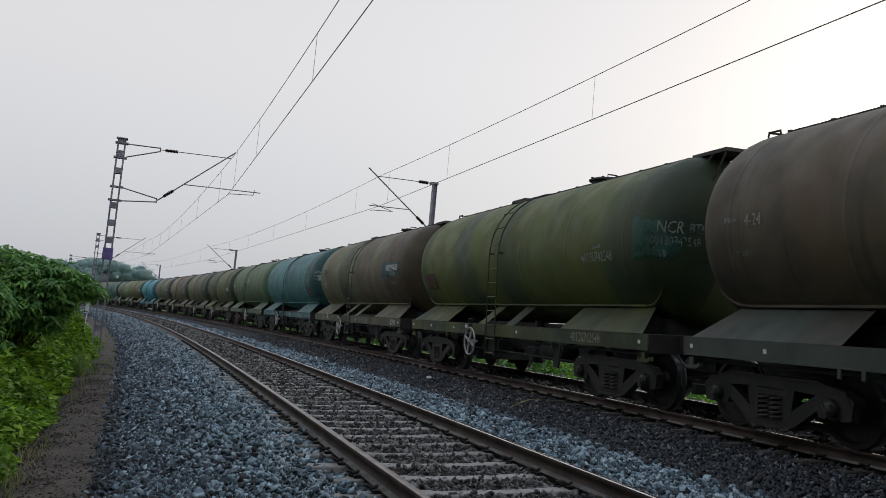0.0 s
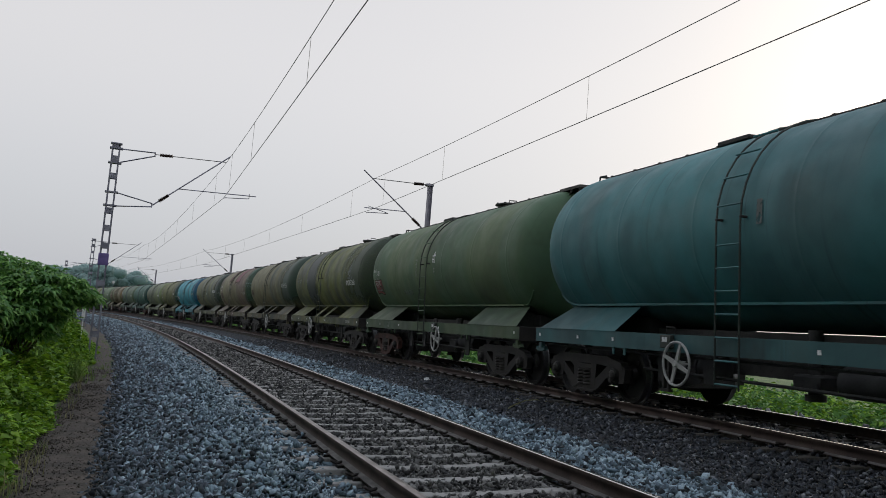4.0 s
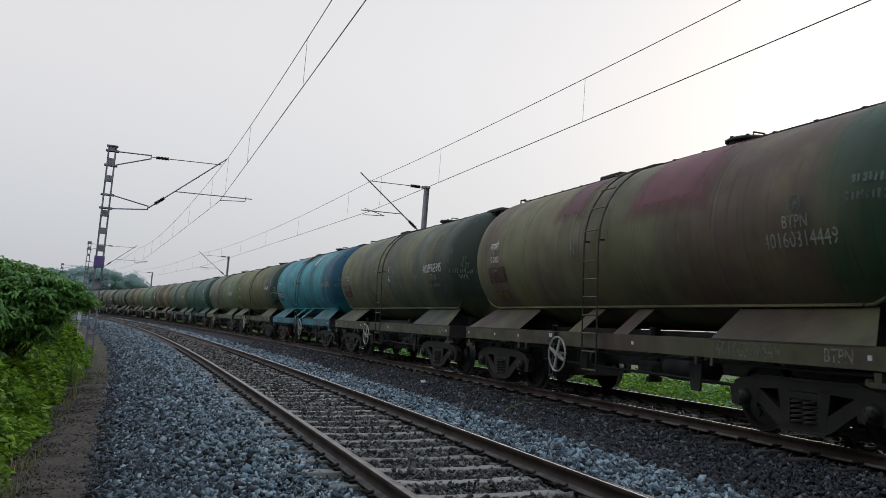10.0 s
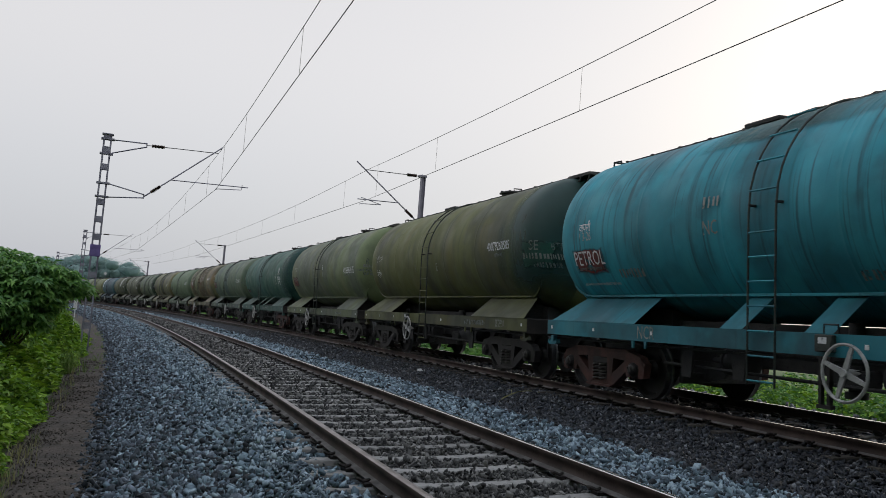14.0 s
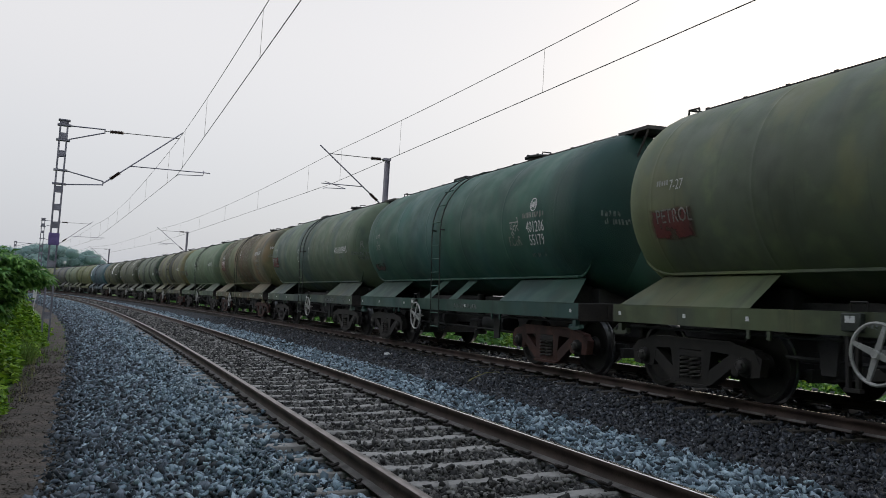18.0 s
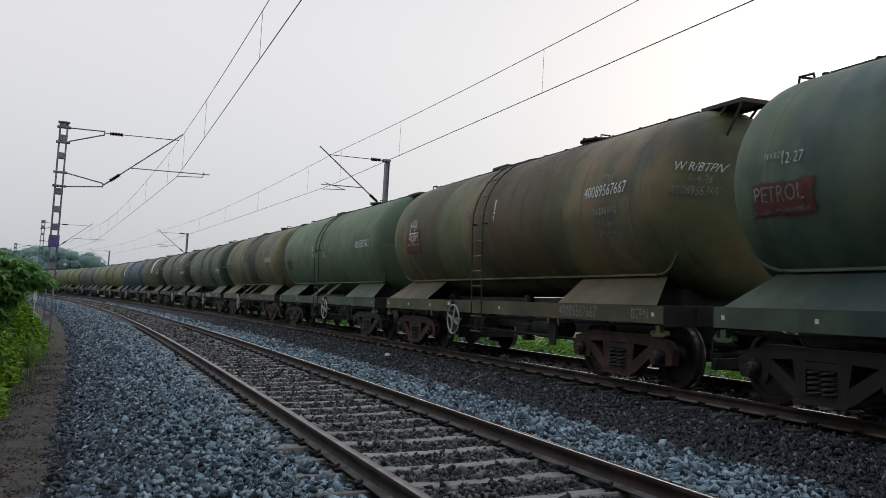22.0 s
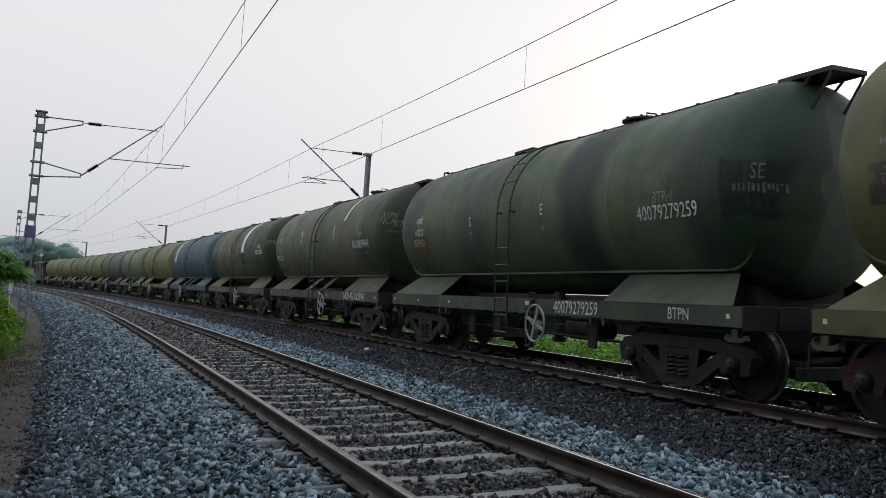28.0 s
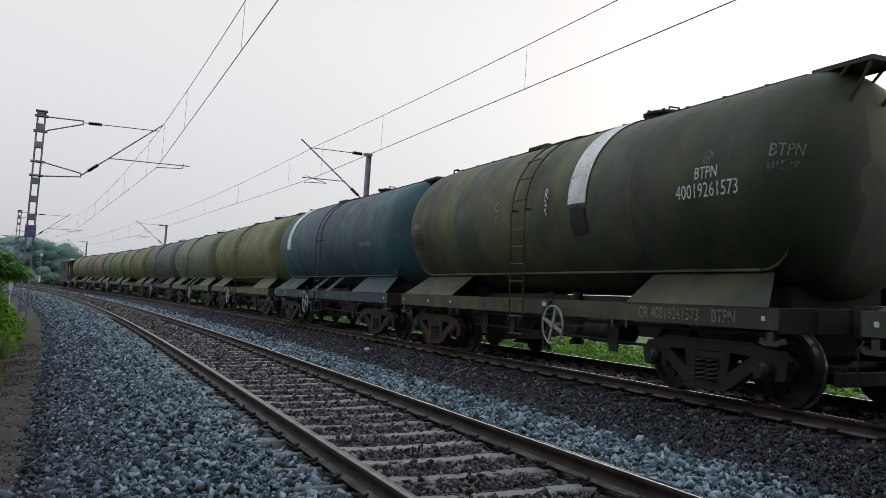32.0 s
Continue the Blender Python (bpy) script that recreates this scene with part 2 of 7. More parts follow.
M = {
    "stone": per_piece("ballast_stone", [(0.01, 0.0145, 0.019), (0.1, 0.148, 0.18), (0.34, 0.435, 0.49), (0.06, 0.087, 0.106), (0.22, 0.302, 0.355), (0.15, 0.21, 0.26), (0.3, 0.385, 0.45), (0.065, 0.093, 0.118)], 0.8, 40.0, True),
    "toe_stone": per_piece("toe_stone", [(0.016, 0.0216, 0.0286), (0.064, 0.0818, 0.1044), (0.176, 0.2123, 0.257), (0.02, 0.027, 0.0343), (0.088, 0.1127, 0.142), (0.04, 0.0502, 0.062)], 0.8, 40.0, True),
    "pale_stone": per_piece("stone_chippings", [(0.085, 0.1148, 0.136), (0.238, 0.2975, 0.34), (0.374, 0.4505, 0.493), (0.136, 0.1785, 0.2125)], 0.85, 40.0, True),
    "crib_stone": per_piece("crib_stone", [(0.012, 0.0115, 0.0115), (0.062, 0.06, 0.057), (0.2, 0.193, 0.182), (0.02, 0.0195, 0.019), (0.085, 0.082, 0.078), (0.15, 0.145, 0.137), (0.034, 0.033, 0.032)], 0.85, 40.0, True),
    "dirt_stone": per_piece("dirt_stone", [(0.04, 0.032, 0.026), (0.056, 0.046, 0.037), (0.105, 0.09, 0.076), (0.046, 0.037, 0.03)], 0.9, 40.0, True),
    "oily_stone": per_piece("oily_stone", [(0.004, 0.0052, 0.0075), (0.0115, 0.0145, 0.021), (0.042, 0.05, 0.066), (0.006, 0.008, 0.0115), (0.022, 0.027, 0.038), (0.15, 0.16, 0.175), (0.03, 0.036, 0.048), (0.007, 0.009, 0.013), (0.016, 0.02, 0.029), (0.005, 0.0065, 0.009)], 0.6, 40.0, True),
    "sleeper": per_piece("sleeper_concrete", [(0.2, 0.193, 0.183), (0.325, 0.313, 0.297), (0.25, 0.241, 0.229)], 0.9, 18.0),
    "sleeper_oily": per_piece("sleeper_oily", [(0.05, 0.045, 0.04), (0.085, 0.075, 0.065)], 0.85, 18.0),
    "rail_side": plain("rusty_rail", (0.036, 0.022, 0.0185), (0.078, 0.051, 0.043), 0.75, 0.2, 3.0, 60.0),
    "rail_top": plain("worn_rail_top", (0.62, 0.6, 0.585), (0.85, 0.83, 0.82), 0.24, 1.0, 4.0, 50.0, 0.001),
    "rail_dull": plain("dull_rail_top", (0.17, 0.145, 0.132), (0.3, 0.262, 0.245), 0.42, 0.5, 4.0, 50.0, 0.001),
    "rail_foot": plain("dusty_rail_foot", (0.1, 0.092, 0.09), (0.19, 0.176, 0.172), 0.9, 0.0, 5.0, 40.0),
    "ladder": plain("ladder_steel", (0.018, 0.023, 0.02), (0.045, 0.054, 0.045), 0.6, 0.1, 3.0, 40.0),
    "clip": plain("rusty_clip", (0.014, 0.011, 0.01), (0.034, 0.026, 0.022), 0.8, 0.3, 8.0, 60.0),
    "dirt": plain("path_dirt", (0.034, 0.027, 0.022), (0.082, 0.064, 0.05), 0.95, 0.0, 2.2, 22.0, 0.04),
    "steel_dark": plain("bogie_steel", (0.011, 0.01, 0.0098), (0.026, 0.022, 0.02), 0.65, 0.1, 3.0, 40.0),
    "wheel": plain("wheel_steel", (0.012, 0.011, 0.011), (0.028, 0.025, 0.023), 0.55, 0.4, 3.0, 40.0),
    "tread": plain("wheel_tread", (0.12, 0.12, 0.125), (0.22, 0.22, 0.225), 0.35, 0.9, 3.0, 40.0, 0.001),
    "bogie_rust": plain("rusty_bogie", (0.038, 0.018, 0.015), (0.09, 0.036, 0.029), 0.75, 0.1, 3.0, 40.0),
    "spring": plain("coil_spring", (0.05, 0.047, 0.045), (0.11, 0.1, 0.095), 0.5, 0.3, 5.0, 50.0),
    "axle_cap": plain("axle_cap_steel", (0.045, 0.042, 0.04), (0.1, 0.095, 0.09), 0.55, 0.3, 6.0, 50.0),
    "headstock_brown": plain("dark_brown_headstock", (0.018, 0.0155, 0.0145), (0.04, 0.033, 0.03), 0.7, 0.1, 2.5, 30.0),
    "under": plain("underframe_black", (0.024, 0.024, 0.025), (0.05, 0.049, 0.049), 0.75, 0.1, 2.0, 30.0),
    "white": worn("white_paint", (0.6, 0.61, 0.61), (0.86, 0.87, 0.86), 0.1, 14.0),
    "chalky": worn("chalky_white_paint", (0.32, 0.33, 0.31), (0.52, 0.53, 0.5), 0.25, 14.0),
    "faded": worn("faded_white_paint", (0.17, 0.18, 0.16), (0.34, 0.35, 0.32), 0.35, 14.0),
    "ghost": worn("worn_away_paint", (0.1, 0.12, 0.115), (0.19, 0.215, 0.205), 0.6, 12.0),
    "red": worn("red_panel_paint", (0.1, 0.02, 0.018), (0.165, 0.034, 0.03), 0.35, 4.0, True),
    "old_red": worn("faded_red_paint", (0.058, 0.022, 0.018), (0.095, 0.033, 0.025), 0.55, 4.0, True),
    "dim_red": worn("dim_red_paint", (0.05, 0.026, 0.024), (0.075, 0.034, 0.03), 0.7, 4.0, True),
    "old_yellow": worn("faded_yellow_paint", (0.1, 0.075, 0.02), (0.15, 0.11, 0.03), 0.5, 4.0, True),
    "black_patch": worn("black_patch_paint", (0.008, 0.01, 0.013), (0.016, 0.019, 0.024), 0.15, 2.0, True),
    "mauve": worn("faded_mauve_paint", (0.075, 0.05, 0.05), (0.12, 0.082, 0.08), 0.5, 4.0, True),
    "rust_orange": worn("orange_brown_paint", (0.12, 0.062, 0.026), (0.18, 0.095, 0.04), 0.3, 4.0, True),
    "violet": worn("violet_panel_paint", (0.04, 0.028, 0.09), (0.065, 0.045, 0.14), 0.25, 4.0, True),
    "orange": worn("ochre_panel_paint", (0.1, 0.055, 0.02), (0.16, 0.08, 0.03), 0.4, 4.0, True),
    "blue_patch": worn("blue_patch_paint", (0.012, 0.045, 0.055), (0.02, 0.09, 0.1), 0.3, 2.5, True),
    "green_patch": worn("green_patch_paint", (0.008, 0.05, 0.035), (0.012, 0.09, 0.06), 0.3, 2.5, True),
    "platform": plain("platform_steel", (0.04, 0.037, 0.036), (0.085, 0.075, 0.07), 0.7, 0.2, 3.0, 30.0),
    "hand_wheel": plain("brake_wheel_paint", (0.3, 0.3, 0.29), (0.5, 0.5, 0.48), 0.6, 0.2, 4.0, 30.0, 0.001),
    "mast": plain("mast_galvanised", (0.16, 0.16, 0.2), (0.26, 0.26, 0.31), 0.55, 0.5, 3.0, 30.0),
    "mast_far": plain("mast_rolled_steel", (0.22, 0.21, 0.26), (0.32, 0.31, 0.36), 0.55, 0.4, 3.0, 30.0),
    "plate_blue": plain("mast_number_plate", (0.1, 0.07, 0.22), (0.15, 0.11, 0.3), 0.5, 0.0, 5.0, 30.0),
    "insulator": plain("brown_porcelain", (0.03, 0.018, 0.015), (0.05, 0.03, 0.025), 0.25, 0.0, 5.0, 30.0, 0.001),
    "wire": plain("copper_wire", (0.1, 0.1, 0.1), (0.16, 0.155, 0.15), 0.5, 0.5, 5.0, 30.0, 0.001),
    "post": plain("kilometre_post_paint", (0.55, 0.56, 0.57), (0.75, 0.75, 0.75), 0.6, 0.0, 4.0, 20.0),
    "bark": plain("bark", (0.04, 0.03, 0.02), (0.1, 0.075, 0.05), 0.95, 0.0, 4.0, 20.0, 0.01),
    "leaf_dark": leaf_mat("broad_leaf", [(0.05, 0.14, 0.036), (0.095, 0.235, 0.055), (0.22, 0.41, 0.09), (0.075, 0.19, 0.047)], 0.42),
    "leaf_bright": leaf_mat("weed_leaf", [(0.03, 0.085, 0.006), (0.13, 0.28, 0.014), (0.29, 0.46, 0.036), (0.06, 0.14, 0.01)]),
    "grass": leaf_mat("grass_blade", [(0.06, 0.13, 0.02), (0.12, 0.22, 0.035), (0.2, 0.26, 0.07), (0.09, 0.17, 0.03)]),
    "leaf_spray": leaf_mat("spray_leaf", [(0.1, 0.21, 0.015), (0.2, 0.34, 0.028), (0.14, 0.27, 0.022)], 0.45),
    "plantain": leaf_mat("plantain_leaf", [(0.09, 0.19, 0.05), (0.15, 0.28, 0.08), (0.12, 0.24, 0.06)], 0.4),
    "straw": leaf_mat("dry_grass", [(0.2, 0.2, 0.08), (0.3, 0.28, 0.13)]),
    # far leaves paled towards blue: distance haze put into the colour
    "wood_hazed": leaf_mat("haze_tinted_foliage", [(0.275, 0.4, 0.385), (0.285, 0.412, 0.397), (0.295, 0.425, 0.41)], 0.55),
    "van": plain("brake_van_paint", (0.04, 0.03, 0.032), (0.075, 0.055, 0.055), 0.7, 0.0, 2.0, 20.0),
}


# ---- mesh helpers ----
def block(bm, x0, x1, y0, y1, z0, z1, bevel=0.0):
    vs = [bm.verts.new(p) for p in ((x0, y0, z0), (x1, y0, z0), (x1, y1, z0), (x0, y1, z0), (x0, y0, z1), (x1, y0, z1), (x1, y1, z1), (x0, y1, z1))]
    fs = [bm.faces.new([vs[i] for i in f]) for f in ((3, 2, 1, 0), (4, 5, 6, 7), (0, 1, 5, 4), (1, 2, 6, 5), (2, 3, 7, 6), (3, 0, 4, 7))]
    if bevel:
        es = {e for f in fs for e in f.edges}
        bmesh.ops.bevel(bm, geom=list(es), offset=bevel, segments=1, affect="EDGES")


def tube(bm, pts, r, n=8, closed=False, cap=True, radii=None):
    """A round bar along a line of points."""
    pts = [Vector(p) for p in pts]
    rings, up = [], None
    for i, p in enumerate(pts):
        a = pts[i - 1] if i or closed else p
        b = pts[(i + 1) % len(pts)] if i < len(pts) - 1 or closed else p
        d = (b - a).normalized()
        if up is None:
            up = Vector((0, 0, 1)) if abs(d.z) < 0.9 else Vector((0, 1, 0))
        side = d.cross(up).normalized()
        up = side.cross(d).normalized()
        rr = radii[i] if radii else r
        rings.append([bm.verts.new(p + (side * math.cos(2 * math.pi * k / n) + up * math.sin(2 * math.pi * k / n)) * rr) for k in range(n)])
    m = len(rings)
    for i in range(m if closed else m - 1):
        for k in range(n):
            bm.faces.new((rings[i][k], rings[i][(k + 1) % n], rings[(i + 1) % m][(k + 1) % n], rings[(i + 1) % m][k]))
    if cap and not closed:
        bm.faces.new(rings[0][::-1])
        bm.faces.new(rings[-1])


def lathe(bm, profile, axis, centre=(0, 0, 0), n=32):
    """Turns a profile of (distance along the axis, radius) round the axis 'x' or 'y' or 'z'."""
    rings, c = [], Vector(centre)
    for d, r in profile:
        ring = []
        for k in range(n if r > 1e-6 else 1):
            a = 2 * math.pi * k / n
            p, q = r * math.cos(a), r * math.sin(a)
            ring.append(bm.verts.new(c + Vector({"x": (d, p, q), "y": (q, d, p), "z": (p, q, d)}[axis])))
        rings.append(ring)
    for a, b in zip(rings, rings[1:]):
        for k in range(n):
            j = (k + 1) % n
            if len(a) == 1 and len(b) > 1:
                bm.faces.new((a[0], b[k], b[j]))
            elif len(b) == 1 and len(a) > 1:
                bm.faces.new((a[k], b[0], a[j]))
            elif len(a) > 1:
                bm.faces.new((a[k], b[k], b[j], a[j]))


def slab(bm, outline, axis, d0, d1):
    """A flat plate: an outline in the two other axes, from d0 to d1 along axis."""
    def at(p, d):
        return {"x": (d, p[0], p[1]), "y": (p[0], d, p[1]), "z": (p[0], p[1], d)}[axis]
    a = [bm.verts.new(at(p, d0)) for p in outline]
    b = [bm.verts.new(at(p, d1)) for p in outline]
    bm.faces.new(a[::-1])
    bm.faces.new(b)
    for i in range(len(outline)):
        j = (i + 1) % len(outline)
        bm.faces.new((a[i], a[j], b[j], b[i]))


def mesh_of(name, bm, smooth=None):
    """Finishes a bmesh: smooth is the angle in degrees under which faces are shaded round."""
    bmesh.ops.recalc_face_normals(bm, faces=bm.faces)
    if smooth:
        lim = radians(smooth)
        for f in bm.faces:
            f.smooth = True
        for e in bm.edges:
            e.smooth = len(e.link_faces) == 2 and e.calc_face_angle(0) < lim
    me = bpy.data.meshes.new(name)
    bm.to_mesh(me)
    bm.free()
    return me


def raw_mesh(name, verts, faces, smooth=False):
    """A mesh from arrays: verts (n, 3), faces (m, 3 or 4)."""
    verts, faces = np.asarray(verts, np.float32), np.asarray(faces, np.int32)
    me = bpy.data.meshes.new(name)
    me.vertices.add(len(verts))
    me.vertices.foreach_set("co", verts.ravel())
    me.loops.add(faces.size)
    me.loops.foreach_set("vertex_index", faces.ravel())
    me.polygons.add(len(faces))
    me.polygons.foreach_set("loop_start", np.arange(0, faces.size, faces.shape[1], dtype=np.int32))
    me.update(calc_edges=True)
    if smooth:
        me.polygons.foreach_set("use_smooth", np.ones(len(faces), bool))
    return me


def put(name, me, material, parent=None, at=None, label=""):
    """Links one mesh object; the material belongs to the object, so that meshes can be shared."""
    ob = new(name, me)
    if not me.materials:
        me.materials.append(None)
    ob.material_slots[0].link = "OBJECT"
    ob.material_slots[0].material = material
    if parent is not None:
        ob.parent = parent
    if at is not None:
        ob.matrix_local = at
    if label:
        tagged(ob, label)
    return ob


def part(name, bm, material, parent, label="", smooth=40, at=None):
    return put(name, mesh_of(name, bm, smooth), material, parent, at, label)


def thing(name, m, label, category, group=""):
    ob = new(name)
    ob.empty_display_size = 0.3
    ob.matrix_world = m
    return tagged(ob, label, category, group)


# ---- ground, ballast and the two tracks ----
def bed_mat(name, tones, size=0.055):
    """Broken stone seen from farther off: one tone a cell, with relief."""
    m, nt, b, co = start_mat(name, 0.85, 0.0)
    cell = nt.nodes.new("ShaderNodeTexVoronoi")
    cell.inputs["Scale"].default_value = 1 / size
    nt.links.new(co, cell.inputs["Vector"])
    r = nt.nodes.new("ShaderNodeValToRGB")
    r.color_ramp.elements[0].color, r.color_ramp.elements[1].color = (*tones[0], 1), (*tones[-1], 1)
    for i, tone in enumerate(tones[1:-1]):
        r.color_ramp.elements.new((i + 1) / (len(tones) - 1)).color = (*tone, 1)
    grey = nt.nodes.new("ShaderNodeSeparateColor")
    nt.links.new(cell.outputs["Color"], grey.inputs[0])
    nt.links.new(grey.outputs[0], r.inputs[0])
    stain = noisy(nt, co, 0.7, 4.0)
    c = mix(nt, r.outputs[0], tuple(x * 0.6 for x in tones[1]), ramp(nt, stain, 0.45, 0.9))
    finish(nt, b, c, cell.outputs["Distance"], 0.035, 1.0)
    return m


def ground_mat():
    """Weedy soil: grass greens over brown earth."""
    m, nt, b, co = start_mat("weedy_ground", 0.95, 0.0)
    big, mid, small = noisy(nt, co, 0.12), noisy(nt, co, 1.3), noisy(nt, co, 9.0)
    c = mix(nt, (0.045, 0.085, 0.022), (0.09, 0.14, 0.035), ramp(nt, mid, 0.35, 0.7))
    c = mix(nt, c, (0.11, 0.15, 0.055), ramp(nt, big, 0.45, 0.7))
    c = mix(nt, c, (0.07, 0.06, 0.04), ramp(nt, small, 0.6, 0.85))
    finish(nt, b, c, small, 0.06)
    return m


def swept(name, profile, stations, wobble=0.0, close=False):
    """A sheet along the track: profile of (u, z)."""
    n, verts = len(profile), []
    for s in stations:
        for u, z in profile:
            p = along(s, u, z, False)
            if wobble:
                p.z += wobble * noise.noise(Vector((p.x * 1.7, p.y * 1.7, 3.1)))
            verts.append(p)
    faces = []
    for i in range(len(stations) - 1):
        for k in range(n if close else n - 1):
            j = (k + 1) % n
            a = i * n
            faces.append((a + k, a + j, a + n + j, a + n + k))
    return raw_mesh(name, verts, faces, not close)


def stations(a, b, near=0.5, far=6.0):
    out, s = [a], a
    while s < b:
        s += near if 0 < s < 30 else min(far, near + abs(s - 15) * 0.05)
        out.append(min(s, b))
    return out


def top(u):
    return -0.222 + CANT * u


far_s = stations(-300, 1150, 2.0, 30.0)
ground = put("ground", swept("ground", [(-520, 0.0), (-200, -1.5), (-60, -1.4), (-20, -1.35), (-8, -1.25), (-4.4, -1.08), (-3.4, -1.0), (-2.2, -1.0), (3, -1.0), (9, -0.6), (11.0, -0.55), (13, -0.45), (16, -0.5), (22, -0.4), (60, -0.3), (300, 0.2), (900, 6.0)], far_s, 0.05), ground_mat())
tagged(ground, "weedy green and brown ground beside the railway", "ground", kind="structure")
ss = stations(-60, 420)
path = put("pavement", swept("pavement", [(-3.45, -1.02), (-3.2, -0.945), (-2.9, -0.93), (-2.55, -0.925), (-2.2, -0.93), (-2.0, -0.99)], ss, 0.03), M["dirt"])
tagged(path, "trodden brown dirt path beside the ballast", "path", kind="structure")
# grey bed darker than its stones: shade of the gaps put into the colour
GREY_GAPS = [(0.007, 0.01, 0.013), (0.02, 0.027, 0.033), (0.06, 0.076, 0.087), (0.012, 0.016, 0.02)]
BROWN = [(0.02, 0.019, 0.018), (0.04, 0.038, 0.035), (0.075, 0.07, 0.063), (0.033, 0.031, 0.028)]
OILY = [(0.008, 0.01, 0.014), (0.016, 0.02, 0.027), (0.033, 0.04, 0.052), (0.012, 0.015, 0.02)]
for nm, prof, tones, lab in (
        ("ballast_shoulder", [(-2.35, -0.95), (-1.9, -0.80), (-1.4, -0.60), (-0.9, -0.41), (-0.5, top(-0.5) + 0.03), (-0.2, top(-0.2)), (0.0, top(0))], GREY_GAPS, "blue-grey crushed stone ballast shoulder"),
        ("ballast_crib", [(0.0, top(0)), (0.12, top(0.12) + 0.01), (0.9, top(0.9) + 0.012), (1.68, top(1.68) + 0.01), (1.8, top(1.8))], BROWN, "brown-grey crushed stone between the sleepers"),
        ("ballast_middle", [(1.8, top(1.8)), (2.4, top(2.4) + 0.02), (3.2, top(3.2) - 0.02), (3.5, top(3.5) - 0.03)], GREY_GAPS, "blue-grey crushed stone between the tracks"),
        ("ballast_oily", [(3.5, top(3.5) - 0.03), (4.2, top(4.2) - 0.06), (4.9, top(4.9)), (5.7, top(5.7)), (6.6, top(6.6)), (7.6, top(7.6)), (8.6, top(8.6)), (9.2, top(9.2)), (10.9, -0.6)], OILY, "oil-blackened ballast of the far track")):
    tagged(put(nm, swept(nm, prof, ss, 0.03), bed_mat(nm + "_stone", tones)), lab, "ballast", kind="structure")

RAIL = [(-0.068, -0.156), (0.068, -0.156), (0.068, -0.146), (0.012, -0.128), (0.009, -0.05), (0.036, -0.038), (0.036, -0.004), (0.034, 0.0), (-0.034, 0.0), (-0.036, -0.004), (-0.036, -0.038), (-0.009, -0.05), (-0.012, -0.128), (-0.068, -0.146)]


def rail(track, u, crown):
    me = swept("rail", [(u + a, CANT * u + b) for a, b in RAIL], stations(-60, 420, 1.0), 0.0, True)
    me.materials.append(M["rail_side"])
    me.materials.append(M[crown])
    me.materials.append(M["rail_foot"])
    idx = np.zeros(len(me.polygons), np.int32)
    idx[7::14] = 1
    for f in (2, 12):
        idx[f::14] = 2
    me.polygons.foreach_set("material_index", idx)
    ob = new("rail", me)
    ob.parent = track
    return ob


SLEEPER_STEP = 0.626


def sleeper_mesh():
    """Pre-stressed concrete sleeper: higher seats under the rails, lower middle, sloped sides."""
    bm = bmesh.new()
    sec = ((-1.37, 0.0), (-1.3, 0.0), (-0.5, -0.004), (-0.35, -0.014), (0.35, -0.014), (0.5, -0.004), (1.3, 0.0), (1.37, 0.0))
    rows = []
    for x, z in sec:
        rows.append([bm.verts.new((x, y, zz)) for y, zz in ((-0.115, z - 0.16), (-0.084, z - 0.01), (-0.072, z), (0.072, z), (0.084, z - 0.01), (0.115, z - 0.16))])
    for a, b in zip(rows, rows[1:]):
        for k in range(5):
            bm.faces.new((a[k], a[k + 1], b[k + 1], b[k]))
    bm.faces.new(rows[0])
    bm.faces.new(rows[-1][::-1])
    return mesh_of("sleeper", bm)


def clip_mesh():
    """Spring clip with its liner."""
    bm = bmesh.new()
    tube(bm, [(0.03, -0.05, 0.008), (0.09, -0.056, 0.02), (0.125, -0.02, 0.042), (0.125, 0.025, 0.046), (0.09, 0.055, 0.03), (0.055, 0.045, 0.04), (0.035, 0.01, 0.036)], 0.0145, 6)
    block(bm, 0.02, 0.075, -0.05, 0.05, -0.02, 0.006)
    return mesh_of("rail_clip", bm, 40)


def on_track(s, u, z):
    """The pose of a thing on the canted track at s, u."""
    return Matrix.Translation(along(s, u, z)) @ pose(0, 0, 0, 0, -math.degrees(math.atan(CANT)), math.degrees(heading(s)))


def track(name, u, sleepers, detail, paint, crown, label):
    root = tagged(new(name), label, "railway track", kind="structure")
    rail(root, u - GAUGE / 2, crown), rail(root, u + GAUGE / 2, "rail_top")
    me, cm = sleeper_mesh(), clip_mesh()
    for i in range(-8, sleepers):
        put("sleeper", me, paint, root, on_track(6.0 + i * SLEEPER_STEP, u, -0.17))
        if -5 <= i < detail:
            for side in (-1, 1):
                for face in (-1, 1):
                    put("rail_clip", cm, M["clip"], root, on_track(6.0 + i * SLEEPER_STEP, u + side * GAUGE / 2 + face * 0.05, -0.152) @ pose(0, 0, 0, 0, 0, 0 if face > 0 else 180))
    co = np.array([v.co for v in me.vertices])
    fs = [list(p.vertices) for p in me.polygons]
    verts, faces = [], []
    for base, i in enumerate([*range(-100, -8), *range(sleepers, 420)]):
        m = np.array(on_track(6.0 + i * SLEEPER_STEP, u, -0.17))
        verts.append(co @ m[:3, :3].T + m[:3, 3])
        faces += [[v + base * len(co) for v in f] for f in fs if len(f) == 4]
    rest = put("far_sleepers", raw_mesh("far_sleepers", np.concatenate(verts), faces), paint, root)
    tagged(rest, kind="stuff")
    return root


